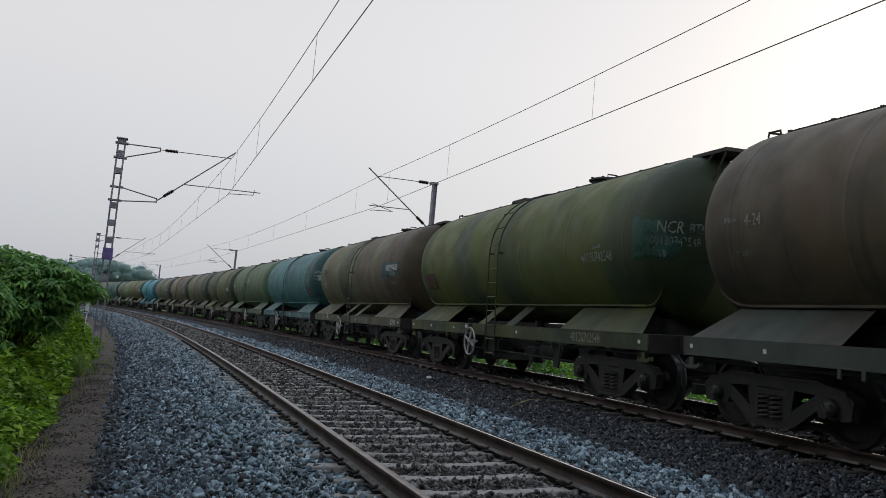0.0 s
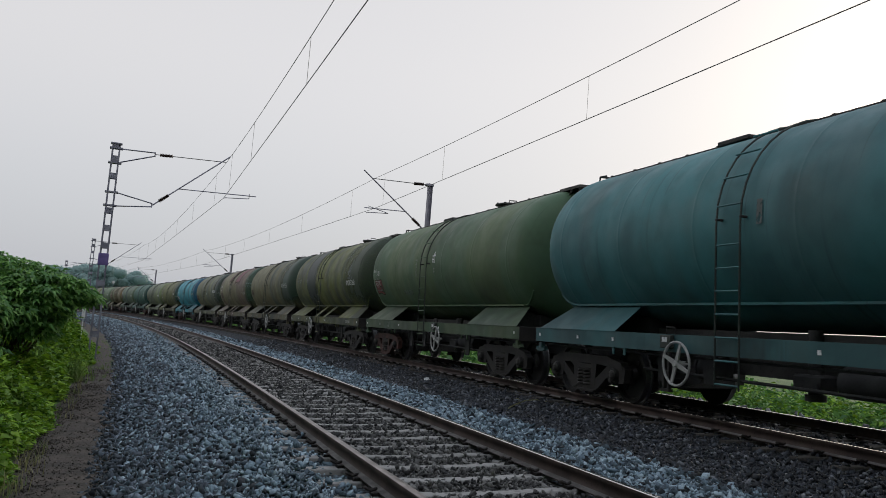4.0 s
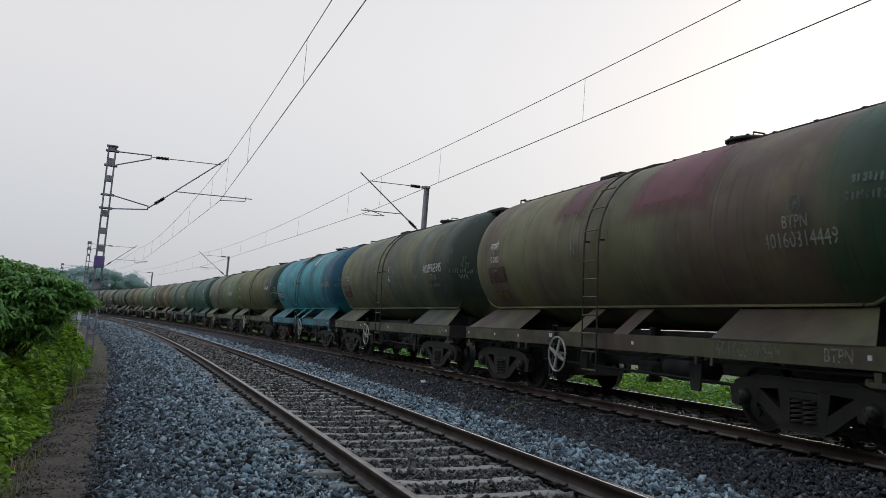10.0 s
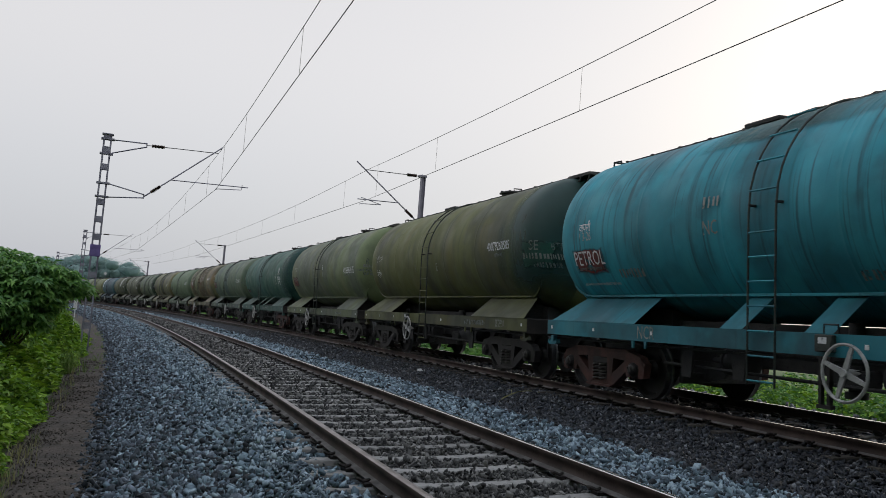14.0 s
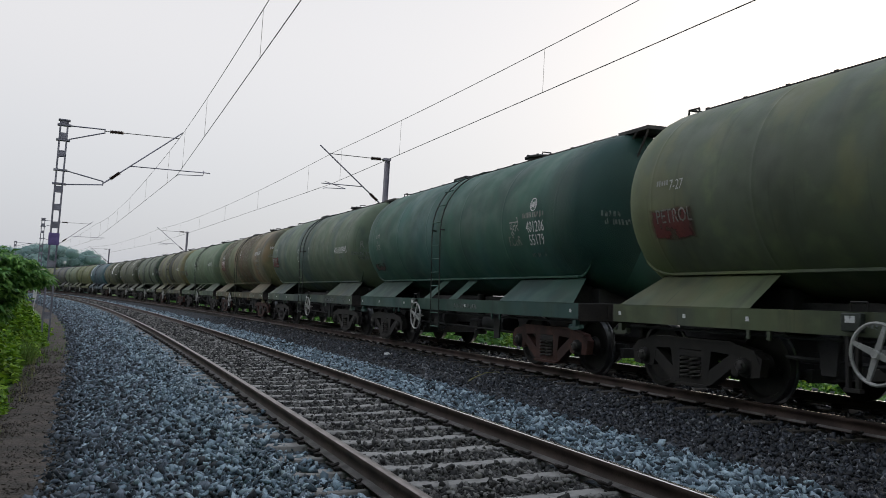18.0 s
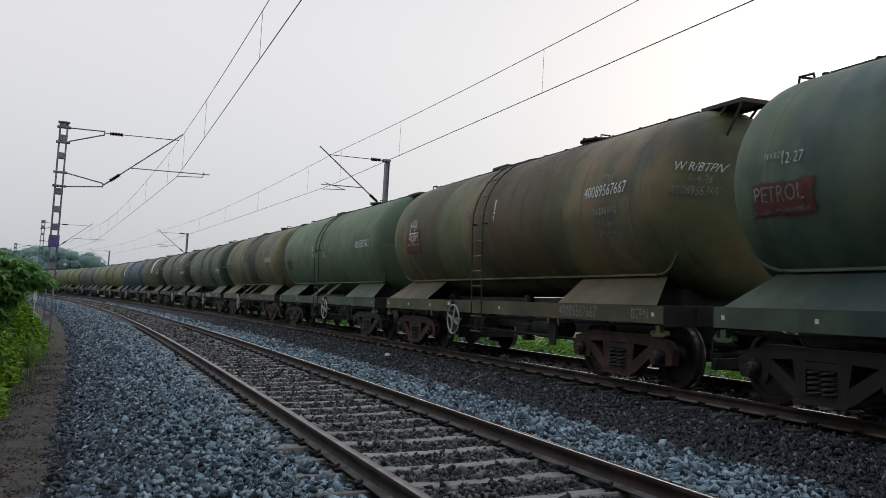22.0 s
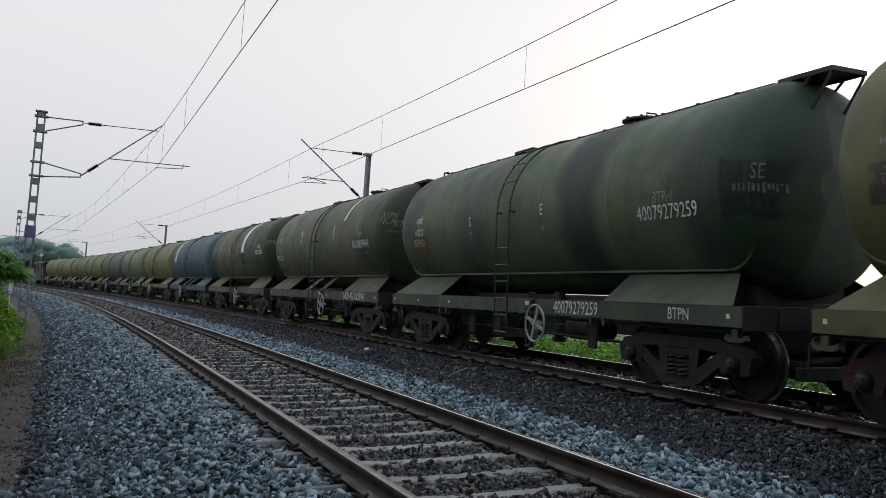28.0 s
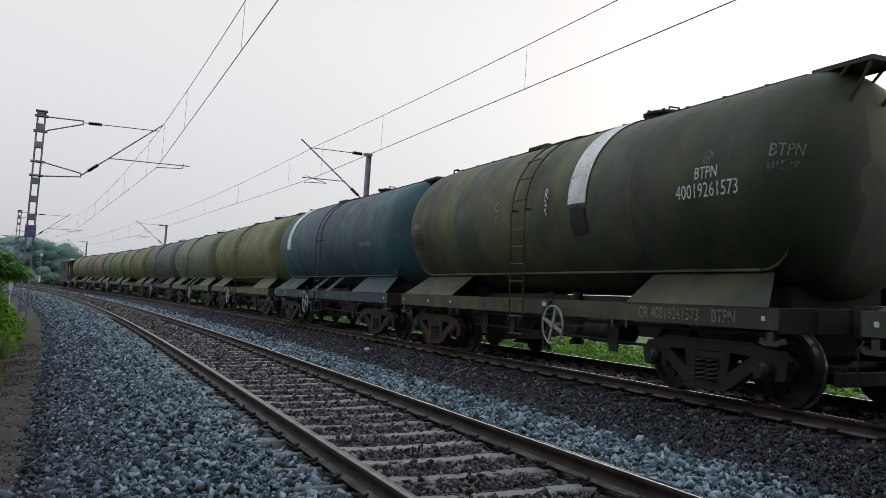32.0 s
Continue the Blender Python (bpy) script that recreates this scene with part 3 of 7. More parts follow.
# ---- the tank wagons ----
# A wagon's own space: y along the train towards its tail, x away from the camera's side, z up from the rail.
TANK_R, TANK_Z = 1.42, 2.68
DISH = 5.1                         # where the dished ends begin
END = ((DISH, 1.0), (5.22, 0.998), (5.34, 0.987), (5.43, 0.966), (5.5, 0.935), (5.56, 0.888), (5.615, 0.81), (5.66, 0.69), (5.695, 0.53), (5.72, 0.34), (5.732, 0.15), (5.735, 0.0))
SHARED = {}


def shared(name, build, smooth=40):
    if name not in SHARED:
        bm = bmesh.new()
        build(bm)
        SHARED[name] = mesh_of(name, bm, smooth)
    return SHARED[name]


def build_barrel(bm):
    prof = [(-y, r * TANK_R) for y, r in reversed(END)]
    for y in (-4.88, -2.93, -0.98, 0.98, 2.93, 4.88):          # welded rings, a little proud
        prof += [(y - 0.06, TANK_R), (y - 0.014, TANK_R), (y - 0.006, TANK_R + 0.0025), (y + 0.006, TANK_R + 0.0025), (y + 0.014, TANK_R), (y + 0.06, TANK_R)]
    prof += [(y, r * TANK_R) for y, r in END]
    lathe(bm, prof, "y", (0, 0, TANK_Z), 56)


def build_trim(bm):          # the ledge where saddles and tank meet
    block(bm, -1.0, -0.88, -4.98, 4.98, 1.6, 1.64, 0.006)


def build_flange(bm):        # welded lip that runs from the ledge up round the dished end
    tube(bm, [(-0.95, 4.96, 1.62), (-0.985, 5.14, 1.632), (-1.02, 5.3, 1.69), (-1.045, 5.43, 1.79), (-1.055, 5.52, 1.93)], 0.022, 6)


def build_saddle(bm):        # sloping plate with end webs, the camera's side, towards +y
    y0, top1, low1 = 2.93, 5.14, 5.56        # the outer end leans inwards towards the top
    low, high = [(-1.455, 1.165), (-1.44, 1.18)], [(-0.915, 1.615), (-0.93, 1.6)]
    a = [bm.verts.new((x, y0, z)) for x, z in low + high]
    b = [bm.verts.new((x, low1, z)) for x, z in low] + [bm.verts.new((x, top1, z)) for x, z in high]
    bm.faces.new(a[::-1])
    bm.faces.new(b)
    for i in range(4):
        j = (i + 1) % 4
        bm.faces.new((a[i], a[j], b[j], b[i]))
    block(bm, -1.46, -1.44, y0, low1, 1.15, 1.175)


def build_web(bm):           # upright plate under the sloping one
    slab(bm, [(-1.3, 1.14), (-0.9, 1.56), (-0.7, 1.45), (-0.7, 1.14)], "y", 4.1, 4.12)


def build_end_web(bm):       # upright plate across the frame under the dished end
    slab(bm, [(-1.3, 1.16), (-0.95, 1.5), (-0.6, 1.42), (0.6, 1.42), (0.95, 1.5), (1.3, 1.16)], "y", 5.0, 5.02)


def build_strap(bm):
    slab(bm, [(-1.455, 1.165), (-1.44, 1.18), (-0.915, 1.615), (-0.93, 1.6)], "y", -0.21, 0.21)


def build_solebar(bm):       # channel section, open to the inside
    slab(bm, [(-1.46, 0.92), (-1.36, 0.92), (-1.36, 0.935), (-1.445, 0.935), (-1.445, 1.155), (-1.36, 1.155), (-1.36, 1.17), (-1.46, 1.17)], "y", -5.72, 5.72)


def build_headstock(bm):
    block(bm, -1.46, 1.46, 5.722, 5.745, 0.88, 1.175, 0.008)
    block(bm, -0.35, 0.35, 5.745, 5.77, 0.83, 1.22, 0.01)
    for x in (-0.9, 0.9):
        block(bm, x - 0.02, x + 0.02, 5.745, 5.775, 0.93, 1.13)


def build_sill(bm):
    for x in (-0.22, 0.22):
        block(bm, x - 0.03, x + 0.03, -5.7, 5.7, 0.62, 1.13)
    block(bm, -0.25, 0.25, -5.7, 5.7, 1.13, 1.15)
    for y in (-4.2, 4.2, -2.3, 0.0, 2.3):
        block(bm, -1.36, 1.36, y - 0.1, y + 0.1, 0.93, 1.14)


def build_cradle(bm):        # what carries the tank over the bogies and along the middle
    block(bm, -0.6, 0.6, -2.96, 2.96, 1.152, 1.25)
    for y in (-4.1, 4.1):
        block(bm, -0.75, 0.75, y - 1.15, y + 1.15, 1.15, 1.42)


def build_coupler(bm):       # centre buffer coupler: shank and knuckle
    block(bm, -0.09, 0.09, 5.75, 6.02, 0.92, 1.08, 0.015)
    slab(bm, [(-0.19, 6.0), (0.1, 5.98), (0.2, 6.06), (0.17, 6.2), (0.06, 6.14), (0.02, 6.2), (-0.08, 6.24), (-0.2, 6.2)], "z", 0.84, 1.12)


def build_jack_pad(bm):      # hook-shaped pad under the corner
    slab(bm, [(-0.05, 0.9), (0.05, 0.9), (0.045, 0.8), (0.12, 0.79), (0.15, 0.83), (0.17, 0.77), (0.1, 0.74), (-0.1, 0.74), (-0.17, 0.77), (-0.15, 0.83), (-0.12, 0.79), (-0.045, 0.8)], "x", -1.44, -1.36)


def build_lever(bm):         # uncoupling rod at the headstock
    tube(bm, [(-1.4, 5.8, 0.78), (-1.3, 5.83, 0.86), (-0.5, 5.85, 0.88), (-0.15, 5.88, 0.95)], 0.014, 6)
    tube(bm, [(-1.4, 5.8, 0.78), (-1.42, 5.8, 0.5), (-1.4, 5.78, 0.42)], 0.014, 6)


def build_hose(bm):
    tube(bm, [(-0.35, 5.76, 0.78), (-0.36, 5.95, 0.72), (-0.36, 6.05, 0.55), (-0.34, 6.18, 0.46)], 0.025, 8)


LADDER_Y = 0.1


def build_stile(bm):
    pts = [(-1.52, 0, 0.5), (-1.52, 0, 1.2), (-1.52, 0, 2.0), (-1.52, 0, 2.6)]
    for k in range(1, 10):
        a = radians(80 * k / 9)
        r = TANK_R + 0.1 - 0.075 * k / 9
        pts.append((-r * math.cos(a), 0, TANK_Z + r * math.sin(a)))
    tube(bm, pts, 0.015, 6)


def build_rung(bm):
    tube(bm, [(0, -0.23, 0), (0, 0.23, 0)], 0.014, 6)


def build_ladder_stay(bm):
    block(bm, -1.525, -1.4, -0.02, 0.02, 2.69, 2.72, 0.006)


def build_walkway(bm):       # narrow chequered plate on the crown
    block(bm, -0.26, 0.26, -5.0, 5.0, TANK_Z + TANK_R - 0.005, TANK_Z + TANK_R + 0.015)
    for k in range(14):
        y = -5.1 + k * 10.2 / 13
        block(bm, -0.26, 0.26, y - 0.03, y + 0.03, TANK_Z + TANK_R - 0.05, TANK_Z + TANK_R + 0.03)


def build_dome(bm):          # manhole neck with its lid, bolts and handle
    z = TANK_Z + TANK_R
    lathe(bm, [(z - 0.1, 0.0), (z - 0.1, 0.3), (z + 0.05, 0.3), (z + 0.05, 0.36), (z + 0.075, 0.36), (z + 0.1, 0.32), (z + 0.115, 0.0)], "z", (0, -1.95, 0), 24)
    for k in range(8):
        a = k * math.pi / 4
        block(bm, 0.33 * math.cos(a) - 0.02, 0.33 * math.cos(a) + 0.02, -1.95 + 0.33 * math.sin(a) - 0.02, -1.95 + 0.33 * math.sin(a) + 0.02, z + 0.075, z + 0.11)
    tube(bm, [(-0.1, -2.15, z + 0.1), (-0.1, -2.15, z + 0.16), (0.1, -2.15, z + 0.16), (0.1, -2.15, z + 0.1)], 0.014, 6)


def build_valve_box(bm):
    z = TANK_Z + TANK_R
    block(bm, -0.34, 0.1, -0.36, 0.36, z - 0.02, z + 0.06, 0.02)


def build_small_valve(bm):
    z = TANK_Z + TANK_R
    lathe(bm, [(z, 0.0), (z, 0.1), (z + 0.04, 0.1), (z + 0.055, 0.06), (z + 0.055, 0.0)], "z", (-0.1, 0, 0), 12)


def build_end_platform(bm):  # crossing plate that overhangs the end, with an angle edge
    z = TANK_Z + TANK_R
    slab(bm, [(-0.3, 5.12), (0.3, 5.12), (0.3, 5.97), (-0.3, 5.97)], "z", z + 0.012, z + 0.024)
    for x in (-0.3, 0.29):
        block(bm, x, x + 0.01, 5.12, 5.97, z - 0.035, z + 0.012)
    block(bm, -0.29, 0.29, 5.96, 5.97, z - 0.035, z + 0.012)


def build_platform_strut(bm):
    z = TANK_Z + TANK_R
    tube(bm, [(0, 5.94, z - 0.02), (0, 5.91, z - 0.1), (0, 5.62, z - 0.5)], 0.02, 6)
    tube(bm, [(0, 5.66, z - 0.01), (0, 5.44, z - 0.2)], 0.02, 6)


def build_hand_rail(bm):     # small loop over the other end
    z = TANK_Z + TANK_R
    for x in (-0.3, 0.3):
        tube(bm, [(x, 5.2, z - 0.1), (x, 5.22, z + 0.04), (x, 5.45, z + 0.05), (x, 5.5, z - 0.25)], 0.018, 6)
    tube(bm, [(-0.3, 5.45, z + 0.05), (0.3, 5.45, z + 0.05)], 0.018, 6)


def build_side_frame(bm):
    """Cast bogie side frame, -x face outwards, with the two triangular windows and the spring opening."""
    x0, x1 = -1.2, -1.06
    bars = [[(-1.27, 0.5), (-1.18, 0.66), (-0.85, 0.72), (0.85, 0.72), (1.18, 0.66), (1.27, 0.5), (0.95, 0.57), (0.4, 0.6), (-0.4, 0.6), (-0.95, 0.57)],      # top chord
            [(-1.06, 0.6), (-0.78, 0.6), (-0.24, 0.27), (-0.3, 0.15), (-0.42, 0.17)], [(1.06, 0.6), (0.78, 0.6), (0.24, 0.27), (0.3, 0.15), (0.42, 0.17)],
            [(-0.4, 0.15), (0.4, 0.15), (0.36, 0.24), (-0.36, 0.24)],
            [(-0.42, 0.64), (-0.22, 0.64), (-0.22, 0.2), (-0.34, 0.2)], [(0.42, 0.64), (0.22, 0.64), (0.22, 0.2), (0.34, 0.2)],
            [(-1.3, 0.56), (-1.14, 0.66), (-1.11, 0.32), (-1.26, 0.34)], [(1.3, 0.56), (1.14, 0.66), (1.11, 0.32), (1.26, 0.34)],
            [(-0.92, 0.62), (-0.74, 0.58), (-0.79, 0.34), (-0.9, 0.32)], [(0.92, 0.62), (0.74, 0.58), (0.79, 0.34), (0.9, 0.32)]]
    for i, b in enumerate(bars):
        slab(bm, b, "x", x0 + 0.004 * (i % 4), x1 - 0.004 * (i % 4))
    slab(bm, [(-0.9, 0.72), (0.9, 0.72), (0.8, 0.75), (-0.8, 0.75)], "x", x0 - 0.02, x1 + 0.02)
    slab(bm, [(-0.36, 0.12), (0.36, 0.12), (0.4, 0.155), (-0.4, 0.155)], "x", x0 - 0.04, x1 + 0.06)


def build_axle_box(bm):
    lathe(bm, [(-1.25, 0.0), (-1.25, 0.09), (-1.235, 0.105), (-1.2, 0.11), (-1.19, 0.14), (-1.02, 0.14)], "x", (0, 0, 0.46), 16)


def build_axle_cap(bm):      # end cap of the roller bearing, with its bolts
    lathe(bm, [(-1.285, 0.0), (-1.285, 0.035), (-1.275, 0.06), (-1.262, 0.075), (-1.248, 0.08)], "x", (0, 0, 0.46), 14)
    for k in range(3):
        a = k * 2.094 + 0.5
        block(bm, -1.295, -1.265, 0.052 * math.cos(a) - 0.013, 0.052 * math.cos(a) + 0.013, 0.46 + 0.052 * math.sin(a) - 0.013, 0.46 + 0.052 * math.sin(a) + 0.013)


def build_spring(bm):
    pts = []
    for k in range(0, 61):
        a = k * 2 * math.pi * 5 / 60
        pts.append((-1.17 + 0.078 * math.cos(a), 0.078 * math.sin(a), 0.22 + 0.29 * k / 60))
    tube(bm, pts, 0.018, 5)


def build_bolster(bm):
    block(bm, -1.2, 1.2, -0.24, 0.24, 0.49, 0.6, 0.02)
    for x in (-1.06, 0.98):          # spring planks behind the springs
        block(bm, x, x + 0.08, -0.25, 0.25, 0.16, 0.49)
    block(bm, -0.3, 0.3, -0.3, 0.3, 0.6, 0.74, 0.02)
    for x in (-0.75, 0.75):
        block(bm, x - 0.1, x + 0.1, -0.12, 0.12, 0.6, 0.7)


def build_brake_beam(bm):
    for y in (-0.48, 0.48):
        tube(bm, [(-0.9, y, 0.35), (0.9, y, 0.35)], 0.04, 6)
        for x in (-0.84, 0.84):
            block(bm, x - 0.05, x + 0.05, y - 0.06, y + 0.06, 0.25, 0.5)
    for y in (-1.56, 1.56):      # end cross members outside the wheels
        block(bm, -0.72, 0.72, y - 0.05, y + 0.05, 0.3, 0.46, 0.01)
        for x in (-0.6, 0.6):
            block(bm, x - 0.04, x + 0.04, *sorted((y * 0.7, y)), 0.42, 0.52)


def build_wheelset(bm):
    for side in (-1, 1):
        prof = [(0.765, 0.0), (0.765, 0.12), (0.8, 0.13), (0.8, 0.36), (0.775, 0.4), (0.775, 0.485), (0.805, 0.49), (0.815, 0.462), (0.9, 0.455), (0.905, 0.4), (0.85, 0.37), (0.85, 0.16), (0.92, 0.13), (0.92, 0.0)]
        lathe(bm, [(side * d, r) for d, r in prof], "x", (0, 0, 0), 32)
        for k in range(2):      # casting marks, so that the turning shows
            a = k * math.pi
            block(bm, *sorted((side * 0.85, side * 0.87)), 0.26 * math.cos(a) - 0.04, 0.26 * math.cos(a) + 0.04, 0.26 * math.sin(a) - 0.04, 0.26 * math.sin(a) + 0.04)
    tube(bm, [(-1.05, 0, 0), (1.05, 0, 0)], 0.075, 12)


def wheelset_mesh():
    """The wheelset with bright worn treads."""
    if "wheelset" not in SHARED:
        me = shared("wheelset", build_wheelset, 35)
        me.materials.append(None)
        me.materials.append(M["tread"])
        for f in me.polygons:
            r = [math.hypot(me.vertices[i].co.y, me.vertices[i].co.z) for i in f.vertices]
            f.material_index = 1 if min(r) > 0.45 and f.area > 0.001 else 0
    return SHARED["wheelset"]


def build_wheel_rim(bm):
    pts = [(0, 0.3 * math.cos(2 * math.pi * k / 28), 0.3 * math.sin(2 * math.pi * k / 28)) for k in range(28)]
    tube(bm, pts, 0.019, 6, closed=True)


def build_wheel_spoke(bm):
    slab(bm, [(0.03, -0.035), (0.29, -0.02), (0.29, 0.02), (0.03, 0.035)], "x", -0.012, 0.012)


def build_wheel_hub(bm):
    lathe(bm, [(-0.04, 0.0), (-0.04, 0.04), (0.03, 0.05), (0.2, 0.03), (0.2, 0.0)], "x", (0, 0, 0), 12)


def build_wheel_stand(bm):
    for y in (0.3, 0.42):
        block(bm, -1.52, -1.47, y - 0.02, y + 0.02, 0.36, 0.92)
    block(bm, -1.53, -1.46, 0.26, 0.46, 0.36, 0.4)
    block(bm, -1.525, -1.465, 0.28, 0.44, 0.62, 0.66)
    block(bm, -1.56, -1.4, -0.03, 0.03, 0.74, 0.8)
    tube(bm, [(-1.48, 0.2, 1.17), (-1.48, 0.2, 1.27), (-1.48, 0.4, 1.27), (-1.48, 0.4, 1.17)], 0.012, 6)


def build_gear_box(bm):      # hand brake gear on the face of the solebar
    block(bm, -1.545, -1.46, 0.24, 0.48, 0.97, 1.16, 0.012)


def build_label_plate(bm):
    block(bm, -1.549, -1.545, 0.3, 0.42, 1.06, 1.13)


def build_lug(bm):           # small hook under the solebar
    slab(bm, [(-0.03, 0.92), (0.03, 0.92), (0.022, 0.85), (0.035, 0.82), (-0.02, 0.81), (-0.022, 0.85)], "x", -1.455, -1.43)


def build_reservoir(bm):
    prof = [(-0.55, 0.0), (-0.53, 0.12), (-0.48, 0.19), (0.48, 0.19), (0.53, 0.12), (0.55, 0.0)]
    lathe(bm, prof, "y", (-0.75, -1.6, 0.7), 16)


def build_brake_cylinder(bm):
    lathe(bm, [(-0.3, 0.0), (-0.3, 0.17), (0.12, 0.17), (0.12, 0.2), (0.16, 0.2), (0.16, 0.05), (0.5, 0.04), (0.5, 0.0)], "y", (-0.6, 1.6, 0.7), 16)
    block(bm, -0.8, -0.4, 1.45, 1.6, 0.7, 0.93)


def build_outlet(bm):        # bottom discharge pipe and valve
    lathe(bm, [(0.42, 0.0), (0.42, 0.13), (0.5, 0.13), (0.5, 0.09), (1.3, 0.09), (1.3, 0.0)], "z", (-0.65, -0.5, 0), 14)
    block(bm, -0.85, -0.5, -0.75, -0.3, 0.55, 0.75, 0.03)


def build_drop_bracket(bm):  # hanging plates of the brake rigging
    for y, zb in ((-2.15, 0.42), (1.0, 0.5), (2.1, 0.45)):
        slab(bm, [(y - 0.16, 0.93), (y + 0.16, 0.93), (y + 0.1, zb), (y - 0.1, zb)], "x", -1.1, -1.07)
    for y in (-2.75, 2.75):          # lever plates towards the bogies
        slab(bm, [(y - 0.6, 0.64), (y + 0.6, 0.64), (y + 0.5, 0.4), (y - 0.2, 0.34), (y - 0.55, 0.42)], "x", -0.34, -0.3)
    tube(bm, [(-0.9, -2.9, 0.55), (-0.9, 2.9, 0.6)], 0.025, 6)
    tube(bm, [(-1.3, -5.5, 0.86), (-1.3, 5.5, 0.86)], 0.022, 6)


def build_plate(bm):         # small white tally on the solebar
    block(bm, -1.467, -1.46, -0.026, 0.026, 1.02, 1.075)


def bogie(wagon, y, cast="steel_dark"):
    b = new("bogie")
    b.parent = wagon
    b.matrix_local = pose(0, y, 0)
    tagged(b, "dark cast steel bogie with coil springs")
    flip = pose(0, 0, 0, 0, 0, 180)
    for m in (Matrix(), flip):
        put("side_frame", shared("side_frame", build_side_frame, 30), M[cast], b, m)
        for yy in (-1.0, 1.0):
            put("axle_box", shared("axle_box", build_axle_box), M["steel_dark"], b, pose(0, yy, 0) @ m)
            put("axle_cap", shared("axle_cap", build_axle_cap), M["axle_cap"], b, pose(0, yy, 0) @ m)
    for yy in (-0.1, 0.1):
        put("spring", shared("spring", build_spring, 60), M["spring"], b, pose(0, yy, 0))
    put("bolster", shared("bolster", build_bolster), M["steel_dark"], b)
    put("brake_beam", shared("brake_beam", build_brake_beam), M["under"], b)
    sets = []
    for yy in (-1.0, 1.0):
        sets.append(put("wheelset", wheelset_mesh(), M["wheel"], b, pose(0, yy, 0.46)))
    return sets


WHEELSETS = []
WAGONS = []
STRAPPED = (1, 2, 5, 6, 7, 9, 12, 15, 16, 18, 20, 22, 23, 25, 26)      # wagons with tank straps beside the ladder


def tank_wagon(k, paint, label, wheel_side=-1, frame_paint=None):
    """Wagon number k from the head of the shot, with its parts."""
    w = thing("tank_wagon", Matrix(), label, "tank wagon", "wagons of the train")
    fp = frame_paint or paint
    other = pose(0, 0, 0, 0, 0, 180)
    mirror = Matrix.Diagonal((1, -1, 1, 1))
    put("barrel", shared("barrel", build_barrel, 50), paint, w)
    for m in (Matrix(), other):
        put("ledge", shared("ledge", build_trim), paint, w, m)
        put("solebar", shared("solebar", build_solebar), fp, w, m)
        put("headstock", shared("headstock", build_headstock), M["headstock_brown"], w, m)
        put("end_web", shared("end_web", build_end_web), M["under"], w, m)
        put("coupler", shared("coupler", build_coupler), M["steel_dark"], w, m)
        put("uncoupling_lever", shared("uncoupling_lever", build_lever), M["steel_dark"], w, m)
        put("brake_hose", shared("brake_hose", build_hose), M["under"], w, m)
    for y in (-1, 1):
        put("saddle_plate", shared("saddle_plate", build_saddle), fp, w, Matrix() if y > 0 else mirror)
        put("saddle_plate", shared("saddle_plate", build_saddle), fp, w, other if y < 0 else other @ mirror)
        for m in (Matrix(), other):
            put("saddle_web", shared("saddle_web", build_web), M["under"], w, m if y > 0 else m @ mirror)
        put("end_flange", shared("end_flange", build_flange), paint, w, Matrix() if y > 0 else mirror)
        put("jack_pad", shared("jack_pad", build_jack_pad), fp, w, pose(0, y * 5.58, 0))
    for y in (-0.73, 0.73) if k in STRAPPED else ():
        put("strap", shared("strap", build_strap), fp, w, pose(0, y, 0))
    put("centre_sill", shared("centre_sill", build_sill), M["under"], w)
    put("cradle", shared("cradle", build_cradle), M["under"], w)
    ladder = new("ladder")
    ladder.parent = w
    ladder.matrix_local = pose(0, LADDER_Y, 0)
    for y in (-0.235, 0.235):
        put("stile", shared("stile", build_stile), M["ladder"], ladder, pose(0, y, 0))
    for i in range(11):
        if i < 7:
            place = pose(-1.52, 0, 0.56 + i * 0.3)
        else:
            a = radians((i - 6.5) * 15)
            place = pose(-(TANK_R + 0.1) * math.cos(a), 0, TANK_Z + (TANK_R + 0.1) * math.sin(a))
        put("rung", shared("rung", build_rung), paint, ladder, place)
    for y in (-0.235, 0.235):
        put("stay", shared("ladder_stay", build_ladder_stay), M["steel_dark"], ladder, pose(0, y, 0))
    put("walkway", shared("walkway", build_walkway), M["steel_dark"], w)
    put("manhole", shared("manhole", build_dome), M["steel_dark"], w)
    put("valve_box", shared("valve_box", build_valve_box), M["steel_dark"], w, pose(0, 1.5, 0))
    for y in (-0.3, 3.2):
        put("vent", shared("vent", build_small_valve), M["steel_dark"], w, pose(0, y, 0))
    put("end_platform", shared("end_platform", build_end_platform), M["platform"], w, other)
    for x in (-0.28, 0.28):
        put("platform_strut", shared("platform_strut", build_platform_strut), M["platform"], w, other @ pose(x, 0, 0))
    put("hand_rail", shared("hand_rail", build_hand_rail), M["steel_dark"], w)
    brake = new("hand_brake")
    brake.parent = w
    brake.matrix_local = pose(0, LADDER_Y + (0.96 if wheel_side > 0 else -1.34), 0)
    put("rim", shared("wheel_rim", build_wheel_rim), M["hand_wheel"], brake, pose(-1.6, 0, 0.77))
    for i in range(4):
        put("spoke", shared("wheel_spoke", build_wheel_spoke), M["hand_wheel"], brake, pose(-1.6, 0, 0.77, 20 + 90 * i))
    put("hub", shared("wheel_hub", build_wheel_hub), M["hand_wheel"], brake, pose(-1.6, 0, 0.77))
    put("stand", shared("wheel_stand", build_wheel_stand), M["steel_dark"], brake)
    put("gear_box", shared("gear_box", build_gear_box), M["ladder"], brake)
    put("label_plate", shared("label_plate", build_label_plate), M["white"], brake, None, "small white instruction plate")
    put("air_reservoir", shared("air_reservoir", build_reservoir), M["under"], w)
